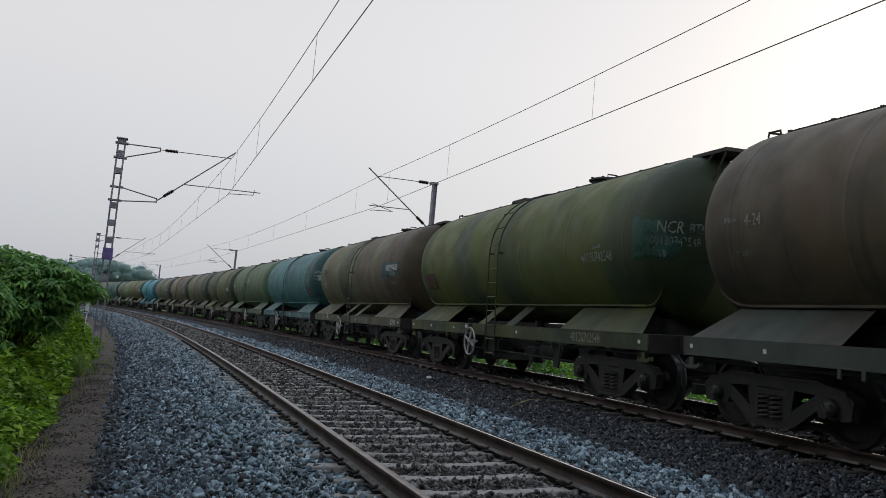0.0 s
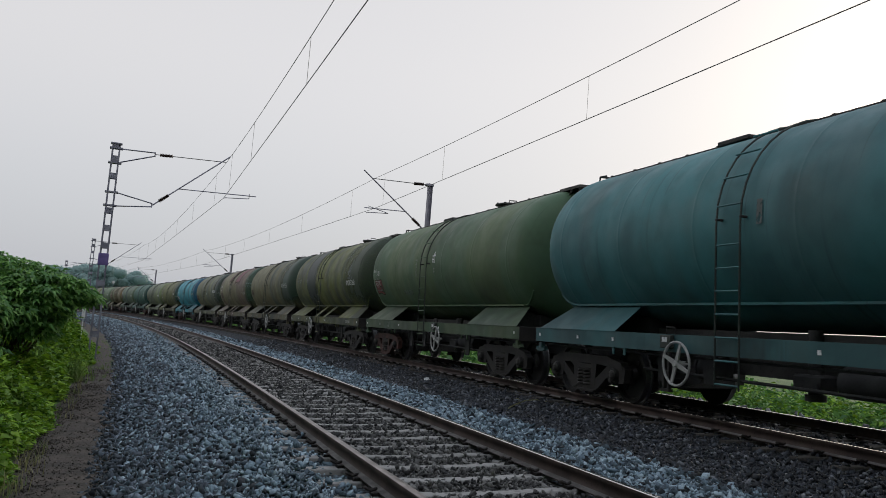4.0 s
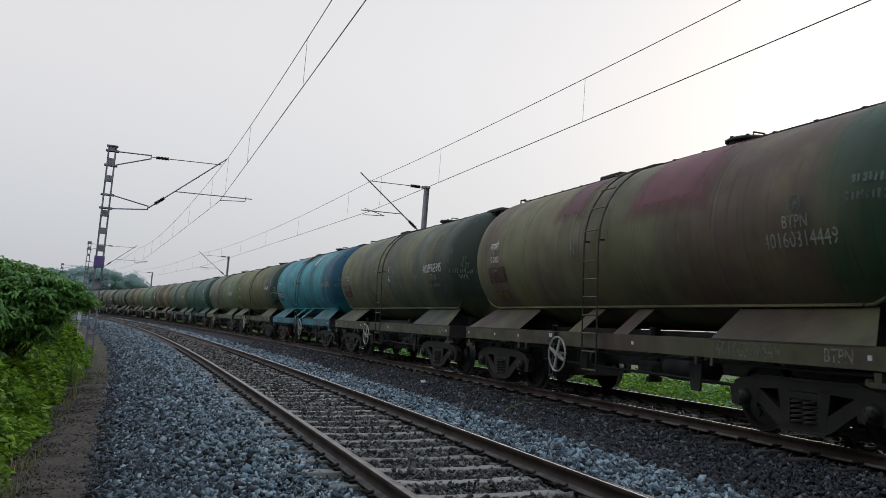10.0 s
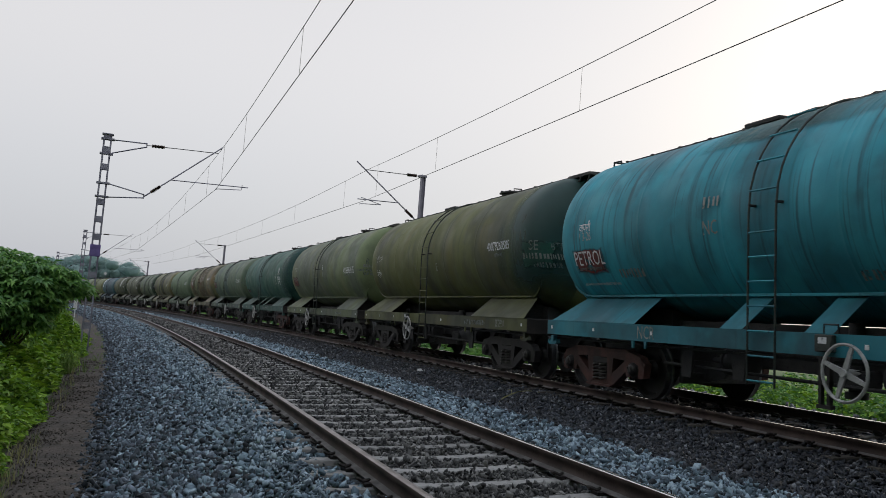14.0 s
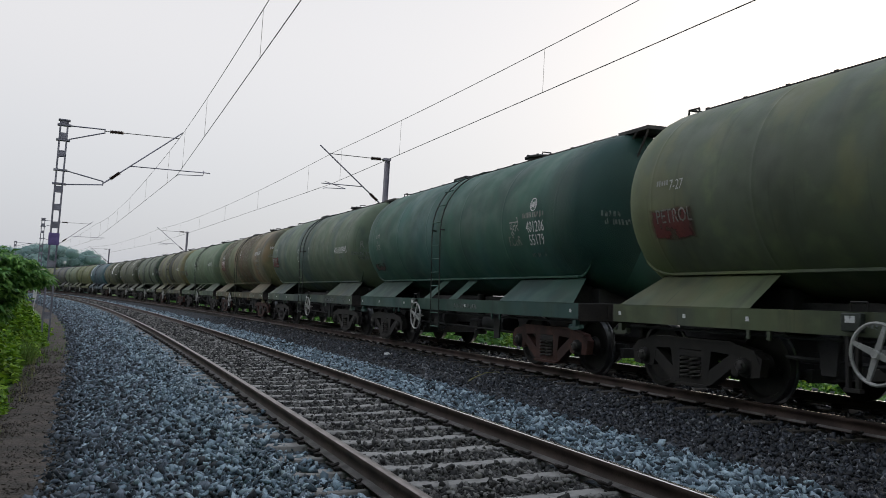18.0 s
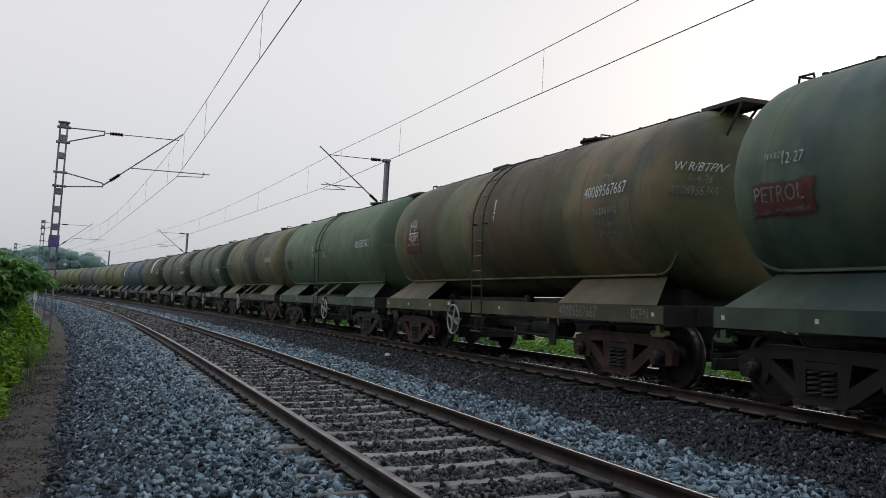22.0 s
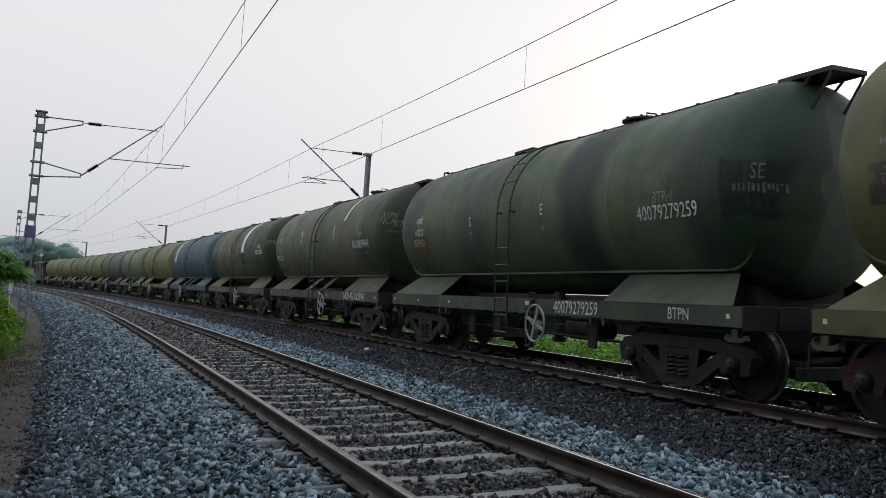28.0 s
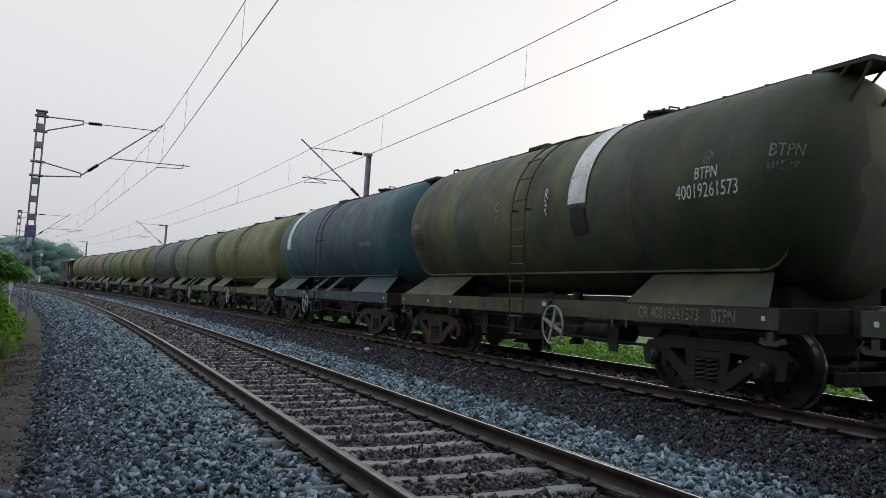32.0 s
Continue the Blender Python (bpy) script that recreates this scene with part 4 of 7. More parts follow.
    put("brake_cylinder", shared("brake_cylinder", build_brake_cylinder), M["under"], w)
    put("discharge_pipe", shared("discharge_pipe", build_outlet), M["under"], w)
    put("brake_rigging", shared("brake_rigging", build_drop_bracket), M["under"], w)
    for y in (-5.5, 5.55, -1.4 + (k % 3) * 0.3, 2.2 + (k % 4) * 0.25, 4.1):
        put("tally_plate", shared("tally_plate", build_plate), M["white"], w, pose(0, y, 0))
    for y in (-2.95, -2.62, 2.62, 2.95):
        put("lug", shared("lug", build_lug), fp, w, pose(0, y, 0))
    for y in (-4.3, 4.3):
        WHEELSETS.append(bogie(w, y, "bogie_rust" if (k in (12, 14, 16) and y < 0) or (k in (4, 9, 14, 16, 19, 24) and y > 0) else "steel_dark"))
    WAGONS.append((k, w))
    return w


# ---- painted lettering and panels on the tanks ----
def letter_mesh(text, size, narrow=0.78):
    """The word as a thin flat mesh centred on the origin, in the built-in font."""
    cu = bpy.data.curves.new("letters", "FONT")
    cu.body, cu.size, cu.align_x, cu.align_y, cu.resolution_u = text, size * 1.37, "CENTER", "CENTER", 2
    ob = new("letters", cu)
    me = bpy.data.meshes.new_from_object(ob.evaluated_get(bpy.context.evaluated_depsgraph_get()))
    bpy.data.objects.remove(ob)
    bm = bmesh.new()
    bm.from_mesh(me)
    bpy.data.meshes.remove(me)
    for v in bm.verts:
        v.co.x *= narrow
    for h in (-0.3, 0.0, 0.3):
        bmesh.ops.bisect_plane(bm, geom=bm.verts[:] + bm.edges[:] + bm.faces[:], plane_co=(0, h * size, 0), plane_no=(0, 1, 0))
    return bm


def bars_mesh(width, size, seed):
    """A worn line of writing that cannot be read: a row of short bars."""
    rnd, bm, x = random.Random(seed), bmesh.new(), -width / 2
    while x < width / 2:
        w = rnd.uniform(0.16, 0.36) * size
        h = size * rnd.uniform(0.3, 0.44)
        vs = [bm.verts.new((x + a * w, b, 0)) for a, b in ((0, -h), (1, -h), (1, h), (0, h))]
        bm.faces.new(vs)
        x += w + size * rnd.uniform(0.12, 0.3)
    return bm


WORDS = {}
for word, size in (("40130742548", 0.17), ("40039954608", 0.2), ("400895", 0.2), ("60255", 0.2), ("40089560255", 0.15), ("3-28", 0.16), ("12-25", 0.16), ("4-24", 0.16), ("9-27", 0.16),
                   ("40120652307", 0.2), ("40059961235", 0.22), ("40160314449", 0.2), ("40089765995", 0.23), ("8-27", 0.15), ("WR", 0.17), ("40131144639 BTPN", 0.2), ("PETROL", 0.2),
                   ("40131144639", 0.15), ("40079260585", 0.19), ("40068960175", 0.23), ("401206", 0.225), ("55179", 0.225), ("ECoR", 0.19), ("40018909445", 0.22), ("40089567667", 0.19), ("R-4-26", 0.16), ("12-27", 0.15), ("W R/BTPN", 0.165),
                   ("40150855921", 0.22), ("40079279259", 0.21), ("SE", 0.2), ("40130839941", 0.23), ("NCR 40130839941", 0.21), ("40019261573", 0.22), ("CR 40019261573", 0.16),
                   ("BTPN", 0.16), ("NCR", 0.2), ("NC", 0.2), ("NF", 0.16), ("S", 0.2), ("E", 0.2), ("N", 0.2), ("R", 0.2), ("C", 0.2), ("W", 0.22), ("10-2022", 0.16), ("F", 0.2), ("40160314593", 0.2),
                   ("पू", 0.24), ("सी", 0.24), ("र", 0.22), ("रे", 0.22), ("द", 0.2), ("प", 0.2), ("उ", 0.2), ("म", 0.2), ("पूतरे", 0.22), ("पेट्रोल", 0.24), ("उरे", 0.2), ("7-26", 0.16), ("11-22", 0.16), ("2-24", 0.16), ("3-24", 0.16), ("3-26", 0.16), ("4-2023", 0.16), ("7-27", 0.16), ("8-2026", 0.16), ("8-26", 0.16), ("वापसी", 0.2)):
    bm = letter_mesh(word, size)
    me = bpy.data.meshes.new("lettering")
    bm.to_mesh(me)
    bm.free()
    WORDS[word] = me


def on_barrel(w, name, bm, y, z, material, label="", lift=0.021):
    """Bends a flat mesh (x along the train towards its head, y up) onto the tank's near side."""
    r, a0 = TANK_R + lift, math.asin(max(-0.95, min(0.95, (z - TANK_Z) / TANK_R)))
    for v in bm.verts:
        a, yy, rr = a0 + v.co.y / TANK_R, y - v.co.x, r
        dz = r * math.sin(a)
        past, end = abs(yy) - DISH, -1 if yy < 0 else 1
        if past > 0:         # round the knuckle onto the dished end
            for (y0, r0), (y1, r1) in zip(END, END[1:]):
                step = math.hypot(y1 - y0, (r1 - r0) * TANK_R)
                if past <= step or r1 < 0.5:
                    f = min(1.0, past / step)
                    yy, rr = end * (y0 + (y1 - y0) * f + lift), (r0 + (r1 - r0) * f) * TANK_R + lift
                    break
                past -= step
        v.co = Vector((-math.sqrt(max(0.01, rr * rr - dz * dz)), yy, TANK_Z + dz))
    me = bpy.data.meshes.new(name)
    bm.to_mesh(me)
    bm.free()
    return put(name, me, material, w, None, label)


def word(w, text, y, z, material="white", scale=1.0):
    bm = bmesh.new()
    bm.from_mesh(WORDS[text])
    bmesh.ops.scale(bm, vec=(scale, scale, 1.0), verts=bm.verts)
    return on_barrel(w, "lettering", bm, y, z, M[material])


def bars(w, y, z, width, size, material="faded"):
    return on_barrel(w, "lettering", bars_mesh(width, size, int(abs(y * 100 + z * 10))), y, z, M[material])


def sole_word(w, text, y, z=1.04, material="white"):
    ob = put("lettering", WORDS[text], M[material], w)
    ob.matrix_local = Matrix(((0, 0, -1, -1.466), (-1, 0, 0, y), (0, 1, 0, z), (0, 0, 0, 1)))
    return ob


def sole_bars(w, y, width, size=0.1, material="faded"):
    bm = bars_mesh(width, size, int(y * 50 + 400))
    for v in bm.verts:
        v.co = Vector((-1.466, y - v.co.x, 1.04 + v.co.y))
    me = bpy.data.meshes.new("lettering")
    bm.to_mesh(me)
    bm.free()
    return put("lettering", me, M[material], w)


def panel(w, y, z, width, height, material, label, lift=0.017):
    bm = bmesh.new()
    n, rnd = 8, random.Random(int(y * 70 + z * 10))
    rows = []
    for i in range(n + 1):
        v = -height / 2 + height * i / n
        e0, e1 = rnd.uniform(-0.02, 0.02), rnd.uniform(-0.02, 0.02)
        rows.append([bm.verts.new((-width / 2 + e0 + (width + e1 - e0) * j / 10, v, 0)) for j in range(11)])
    for a, b in zip(rows, rows[1:]):
        for j in range(10):
            bm.faces.new((a[j], a[j + 1], b[j + 1], b[j]))
    return on_barrel(w, "painted_panel", bm, y, z, M[material], label, lift)


def band(w, y0, y1, colour, label, thin=0.1, low=-1.2, high=1.5):
    """A length of the barrel in another paint or a shade colour, from y0 to y1, over the near side and the crown."""
    bm, rows = bmesh.new(), []
    ends, radii = [y for y, r in END], [r for y, r in END]
    ys = list(np.linspace(max(y0, -DISH), y1, 14)) + ([-y for y in ends[1:-1]] if y0 < -5.4 else [])
    for y in sorted(ys):
        r = TANK_R * float(np.interp(abs(y), ends, radii)) + 0.013
        out = 0.014 * min(1.0, max(0.0, (abs(y) - DISH) / 0.4))
        rows.append([bm.verts.new((-r * math.cos(a), y - out, TANK_Z + r * math.sin(a))) for a in np.linspace(low, high, 25)])
    for a, b in zip(rows, rows[1:]):
        for j in range(24):
            bm.faces.new((a[j], a[j + 1], b[j + 1], b[j]))
    return part("painted_length", bm, paint_and_shade("barrel_paint_and_shade", tuple(1.3 * x for x in colour), thin, y0 < -5.4), w, label, 60)


def emblem(w, y, z, size, material="faded"):
    """A ring with a simple filling, standing for a painted emblem."""
    bm = bmesh.new()
    for r0, r1 in ((0.42, 0.5), (0.1, 0.2)):
        o = [(size * r1 * math.cos(a), size * r1 * math.sin(a)) for a in np.linspace(0, 2 * math.pi, 20, False)]
        q = [(size * r0 * math.cos(a), size * r0 * math.sin(a)) for a in np.linspace(0, 2 * math.pi, 20, False)]
        ov, qv = [bm.verts.new((*p, 0)) for p in o], [bm.verts.new((*p, 0)) for p in q]
        for i in range(20):
            j = (i + 1) % 20
            bm.faces.new((ov[i], ov[j], qv[j], qv[i]))
    for x in (-0.28, 0.28, 0.0):
        vs = [bm.verts.new((size * (x + a), size * b, 0)) for a, b in ((-0.05, -0.28), (0.05, -0.28), (0.05, 0.28), (-0.05, 0.28))]
        bm.faces.new(vs)
    return on_barrel(w, "emblem", bm, y, z, M[material])


def stripe(w, y, width, low, material="white", label="white stripe of spilled paint"):
    """A band over the crown down to the height low."""
    a0, a1 = math.asin((low - TANK_Z) / TANK_R), radians(88)
    bm = bmesh.new()
    rows = []
    for i in range(15):
        a = a0 + (a1 - a0) * i / 14
        rows.append([bm.verts.new((-(TANK_R + 0.018) * math.cos(a), y + s * width / 2, TANK_Z + (TANK_R + 0.018) * math.sin(a))) for s in (-1, 1)])
    for a, b in zip(rows, rows[1:]):
        bm.faces.new((a[0], a[1], b[1], b[0]))
    return part("stripe", bm, M[material], w, label, 60)


OLIVE, KHAKI, GREEN, DARK = (0.082, 0.1, 0.026), (0.11, 0.118, 0.055), (0.05, 0.085, 0.04), (0.022, 0.032, 0.027)
BROWN_P, TEAL, BLUE, RUST = (0.075, 0.068, 0.038), (0.034, 0.1, 0.108), (0.02, 0.21, 0.265), (0.085, 0.028, 0.03)
# paint, second paint, patchiness, streaks, side of the brake wheel, label
TRAIN = (
    ((0.062, 0.047, 0.028), (0.036, 0.03, 0.022), 0.6, 0.6, 1, "weathered brown tank wagon with rust-streaked barrel"),
    ((0.053, 0.0674, 0.0112), (0.0187, 0.0343, 0.0125), 0.3, 0.25, 1, "olive green tank wagon with dark dished ends"),
    ((0.076, 0.084, 0.04), (0.062, 0.046, 0.03), 0.25, 0.4, 1, "khaki tank wagon with brown oil stains and a blue patch"),
    (TEAL, (0.03, 0.125, 0.135), 0.4, 0.35, 1, "teal blue tank wagon with faded white lettering"),
    ((0.045, 0.085, 0.045), (0.06, 0.09, 0.04), 0.3, 0.2, -1, "dark green tank wagon with a red panel"),
    ((0.0882, 0.1008, 0.0235), (0.0235, 0.0336, 0.0202), 0.5, 0.3, 1, "olive tank wagon patched with dark green"),
    ((0.085, 0.08, 0.038), (0.03, 0.046, 0.036), 0.45, 0.4, -1, "dark brown-olive tank wagon with white number"),
    ((0.105, 0.1, 0.05), (0.075, 0.05, 0.04), 0.3, 0.6, 1, "brown and maroon blotched tank wagon with green end"),
    ((0.09, 0.095, 0.05), (0.05, 0.065, 0.05), 0.5, 0.4, 1, "grey-olive tank wagon with dark oil stains"),
    (BLUE, (0.016, 0.12, 0.155), 0.5, 0.9, -1, "bright blue tank wagon with black drips and a white stripe"),
    ((0.08, 0.088, 0.025), (0.045, 0.05, 0.025), 0.4, 0.4, 1, "dark olive tank wagon with scraped paint"),
    ((0.1035, 0.1311, 0.0621), (0.069, 0.0856, 0.058), 0.5, 0.2, 1, "dull olive tank wagon with a red panel"),
    ((0.0215, 0.0732, 0.0516), (0.0258, 0.0817, 0.0732), 0.5, 0.2, 1, "blue-green tank wagon with white emblem and lettering"),
    ((0.069, 0.1012, 0.0633), (0.0345, 0.0633, 0.0575), 0.4, 0.2, -1, "grey-green tank wagon with white number"),
    ((0.1275, 0.102, 0.054), (0.075, 0.09, 0.039), 0.75, 0.6, 1, "brown tank wagon with olive patches and a red panel"),
    ((0.073, 0.113, 0.062), (0.06, 0.09, 0.058), 0.3, 0.15, -1, "green tank wagon with clean barrel"),
    ((0.1122, 0.1122, 0.0475), (0.066, 0.0686, 0.0475), 0.6, 0.4, 1, "olive-brown tank wagon with dark band"),
    ((0.062, 0.084, 0.046), (0.042, 0.058, 0.044), 0.4, 0.3, -1, "green tank wagon with dark lower half"),
    ((0.073, 0.079, 0.047), (0.052, 0.06, 0.042), 0.35, 0.3, -1, "olive tank wagon with a thin white stripe"),
    ((0.078, 0.085, 0.036), (0.04, 0.048, 0.034), 0.55, 0.3, -1, "olive tank wagon with a broad white stripe"),
    ((0.0385, 0.0605, 0.0825), (0.0275, 0.0825, 0.0935), 0.6, 0.4, 1, "slate blue tank wagon with a white stripe"),
    (KHAKI, OLIVE, 0.4, 0.3, 1, "khaki-green tank wagon with a pale stripe"),
    ((0.08, 0.11, 0.065), KHAKI, 0.4, 0.3, -1, "pale green tank wagon with dusty barrel"),
    ((0.06, 0.07, 0.08), BROWN_P, 0.5, 0.4, 1, "slate grey tank wagon with brown stains"),
    (OLIVE, KHAKI, 0.4, 0.3, -1, "olive tank wagon with faded lettering"),
    (KHAKI, GREEN, 0.5, 0.3, 1, "grey-green tank wagon with faded lettering"),
    (KHAKI, BROWN_P, 0.5, 0.4, -1, "khaki tank wagon with brown stains"),
    (OLIVE, KHAKI, 0.4, 0.4, 1, "olive tank wagon ahead of the brake van"),
)
wagons = []
for k, (main, second, patchy, drips, side, label) in enumerate(TRAIN):
    base = (0.05, 0.066, 0.056) if k == 0 else main
    frame_paint = tank_paint("frame_paint", tuple(0.68 * x + 0.004 for x in base), tuple(0.65 * x + 0.004 for x in second), patchy=0.7, streaks=0.3)
    wagons.append(tank_wagon(k, tank_paint("tank_paint", main, second, patchy=patchy, streaks=drips), label, side, frame_paint))


def brake_van(k):
    """The guard's van at the tail: open end platforms, a cabin with doors and windows."""
    v = thing("brake_van", Matrix(), "dull maroon brake van with open end platforms", "brake van", "wagons of the train")
    bm = bmesh.new()
    for x in (-1.4, 1.3):
        block(bm, x, x + 0.1, -5.2, 5.2, 0.88, 1.15)
    block(bm, -1.4, 1.4, -5.2, 5.2, 1.1, 1.2)
    part("underframe", bm, M["van"], v)
    bm = bmesh.new()
    for x in (-1.4, 1.34):
        block(bm, x, x + 0.06, -2.6, 0.3, 1.2, 3.6)
        block(bm, x, x + 0.06, 0.3, 1.2, 1.2, 2.2)
        block(bm, x, x + 0.06, 0.3, 1.2, 3.1, 3.6)
        block(bm, x, x + 0.06, 1.2, 2.6, 1.2, 3.6)
    for y in (-2.6, 2.54):
        block(bm, -1.34, 1.34, y, y + 0.06, 1.2, 3.6)
    part("cabin", bm, M["van"], v)
    bm = bmesh.new()
    slab(bm, [(-1.5, 3.5), (-1.1, 3.72), (0, 3.8), (1.1, 3.72), (1.5, 3.5), (1.1, 3.66), (0, 3.74), (-1.1, 3.66)], "y", -5.1, 5.1)
    part("roof", bm, M["van"], v)
    for y in (-5.1, -3.9, 3.9, 5.05):
        for x in (-1.36, 1.3):
            bm = bmesh.new()
            block(bm, x, x + 0.06, y, y + 0.06, 1.2, 3.55)
            part("post", bm, M["van"], v)
    for y in (-5.1, 5.05):
        bm = bmesh.new()
        for z in (1.5, 1.85, 2.2):
            block(bm, -1.36, 1.36, y, y + 0.05, z, z + 0.05)
        part("end_rail", bm, M["van"], v)
    bm = bmesh.new()
    block(bm, -1.43, -1.4, -4.4, -3.9, 1.6, 2.9)
    part("notice_board", bm, M["faded"], v, "pale board")
    for y in (-3.2, 3.2):
        WHEELSETS.append(bogie(v, y))
    WAGONS.append((k, v))
    return v


brake_van(len(TRAIN))


# ---- what is painted on each wagon ----
def marks():
    w = wagons
    # dark end lengths: partly other paint, partly the dish's shade put into colour
    band(w[1], -5.55, -4.4, (0.018, 0.032, 0.013), "dark green oil-stained end", 0.3)
    band(w[2], -5.6, -3.2, (0.056, 0.036, 0.024), "rust-brown stained end", 0.65)
    band(w[2], 0.6, 2.4, (0.045, 0.055, 0.028), "dark stain", 0.4)
    band(w[3], -5.6, -4.0, (0.012, 0.06, 0.065), "dark teal end", 0.2)
    band(w[5], 0.9, 3.2, (0.02, 0.03, 0.026), "dark repainted length")
    band(w[5], -5.6, -2.9, (0.028, 0.045, 0.022), "dark green repainted end", 0.25)
    band(w[6], -5.6, -3.0, (0.018, 0.04, 0.026), "dark green repainted end", 0.15)
    band(w[7], -5.6, -4.4, (0.02, 0.06, 0.038), "green repainted end", 0.25)
    band(w[7], -2.9, -0.5, (0.135, 0.035, 0.05), "maroon streaked length", 0.15, 0.15)
    band(w[7], 0.5, 1.9, (0.11, 0.035, 0.05), "maroon streaked patch", 0.3, 0.3)
    band(w[8], -5.6, -3.7, (0.026, 0.042, 0.034), "dark green end", 0.2)
    band(w[9], -5.65, -3.9, (0.008, 0.07, 0.13), "deep blue end", 0.25)
    band(w[9], -1.4, 2.2, (0.02, 0.075, 0.07), "oil-stained crown", 0.35, 0.7)
    band(w[10], -5.6, -4.1, (0.014, 0.045, 0.04), "dark blue-green end", 0.15)
    # this end only paints in the shade of the dish
    band(w[12], -5.6, -4.2, (0.014, 0.05, 0.042), "darker end with the dish's shade painted in", 0.4)
    band(w[14], -3.2, 1.0, (0.1, 0.068, 0.038), "rust-brown blotch", 0.45)
    band(w[14], 2.0, 4.6, (0.075, 0.062, 0.036), "dark blotch", 0.5)
    band(w[16], -2.0, 0.4, (0.026, 0.03, 0.024), "dark band", 0.3)
    band(w[17], -2.9, -1.4, (0.022, 0.036, 0.04), "blue-black band", 0.5)
    band(w[17], -5.6, -4.3, (0.024, 0.052, 0.028), "dark green end", 0.4)
    band(w[18], -5.6, -3.6, (0.035, 0.045, 0.022), "dark end", 0.4)
    band(w[19], -5.6, -2.6, (0.03, 0.046, 0.02), "dark green repainted end", 0.5)
    panel(w[1], -5.74, 2.67, 1.25, 0.75, "green_patch", "dark blue-green repainted patch")
    word(w[1], "NCR", -5.83, 2.82, "faded"), word(w[1], "BTPN", -6.35, 2.82, "ghost"), word(w[1], "40130742548", -5.93, 2.61, "ghost", 0.85), bars(w[1], -5.7, 2.42, 0.12, 0.13, "ghost")
    word(w[1], "40130742548", -4.05, 2.42, "faded"), bars(w[1], -4.05, 2.6, 0.3, 0.09, "ghost")
    sole_word(w[1], "40130742548", -3.85, 1.04, "faded")
    panel(w[2], -4.27, 2.66, 1.9, 0.5, "blue_patch", "dark blue repainted patch")
    word(w[2], "40039954608", -4.48, 2.69), word(w[2], "BTPN", -4.6, 2.51, "faded"), bars(w[2], -4.6, 2.25, 0.6, 0.13, "ghost")
    sole_word(w[2], "40039954608", -1.65, 1.04, "faded"), sole_word(w[2], "BTPN", -5.0)
    panel(w[2], 4.62, 2.8, 0.76, 0.34, "green_patch", "dark green repainted patch with a pale outline"), bars(w[2], 4.75, 2.86, 0.3, 0.1, "faded"), word(w[2], "R", 4.74, 2.71, "chalky", 0.5), word(w[2], "7-26", 4.5, 2.71, "chalky", 0.8)
    bars(w[2], 4.62, 2.97, 0.76, 0.025, "faded"), bars(w[2], 4.62, 2.63, 0.76, 0.025, "ghost"), word(w[2], "पेट्रोल", 4.42, 2.33, "chalky", 0.78), sole_word(w[2], "उरे", 3.5, 1.06)
    bars(w[3], -4.69, 2.72, 0.45, 0.1, "ghost"), word(w[3], "400895", -4.69, 2.56, "faded", 0.9), word(w[3], "60255", -4.66, 2.38, "ghost", 0.9)
    panel(w[3], -4.63, 2.07, 0.9, 0.5, "dim_red", "worn dark red panel"), bars(w[3], -4.63, 2.1, 0.4, 0.1, "ghost")
    word(w[3], "BTPN", -5.65, 2.93, "chalky", 0.72), word(w[3], "400895", -5.86, 2.76, "white", 0.62), bars(w[3], -5.58, 2.77, 0.18, 0.1), word(w[3], "60255", -5.86, 2.63, "white", 0.62), bars(w[3], -5.58, 2.64, 0.18, 0.1)
    sole_word(w[3], "40089560255", -3.56, 1.04, "faded"), bars(w[3], -0.4, 2.75, 0.14, 0.4, "ghost")
    word(w[4], "पू", 0.92, 2.76, "faded"), word(w[4], "N", 0.93, 2.46, "faded"), word(w[4], "सी", -0.46, 2.8, "white"), word(w[4], "F", -0.49, 2.47, "faded"), sole_word(w[4], "NF", 3.2, 1.04, "faded"), bars(w[4], 2.0, 2.0, 0.7, 0.2, "ghost")
    word(w[5], "12-25", 4.18, 2.68, "faded"), bars(w[5], 4.62, 2.69, 0.4, 0.12, "ghost"), bars(w[5], 4.58, 2.84, 0.5, 0.03, "ghost"), bars(w[5], 4.4, 2.5, 0.85, 0.03, "ghost"), bars(w[5], 4.5, 2.34, 0.3, 0.11, "ghost"), emblem(w[5], -4.21, 2.86, 0.4, "ghost"), bars(w[5], -4.22, 2.6, 0.7, 0.13, "ghost"), word(w[5], "40120652307", -4.25, 2.42), word(w[5], "R", -0.54, 2.84, "faded"), word(w[5], "र", -0.54, 2.58, "ghost")
    sole_word(w[5], "40120652307", -1.49, 1.04, "ghost"), sole_bars(w[5], -4.3, 0.6, 0.14)
    word(w[6], "40059961235", -4.49, 2.58, "chalky"), word(w[6], "पू", -0.55, 2.76, "faded"), bars(w[6], -0.55, 2.35, 0.1, 0.14, "ghost")
    emblem(w[7], -4.39, 2.8, 0.24, "ghost"), word(w[7], "BTPN", -4.41, 2.58, "faded"), word(w[7], "40160314449", -4.46, 2.37, "faded")
    bars(w[7], -5.56, 2.97, 0.7, 0.13, "ghost"), bars(w[7], -5.59, 2.78, 0.9, 0.13, "ghost"), word(w[7], "N", 0.9, 2.6, "faded"), sole_word(w[7], "40160314449", -3.64, 1.04, "ghost"), sole_word(w[7], "BTPN", -5.09, 1.04, "faded")
    word(w[8], "40089765995", -4.25, 2.62), word(w[8], "BTPN", -4.3, 2.4, "faded"), bars(w[8], -4.35, 2.2, 0.7, 0.12, "ghost")
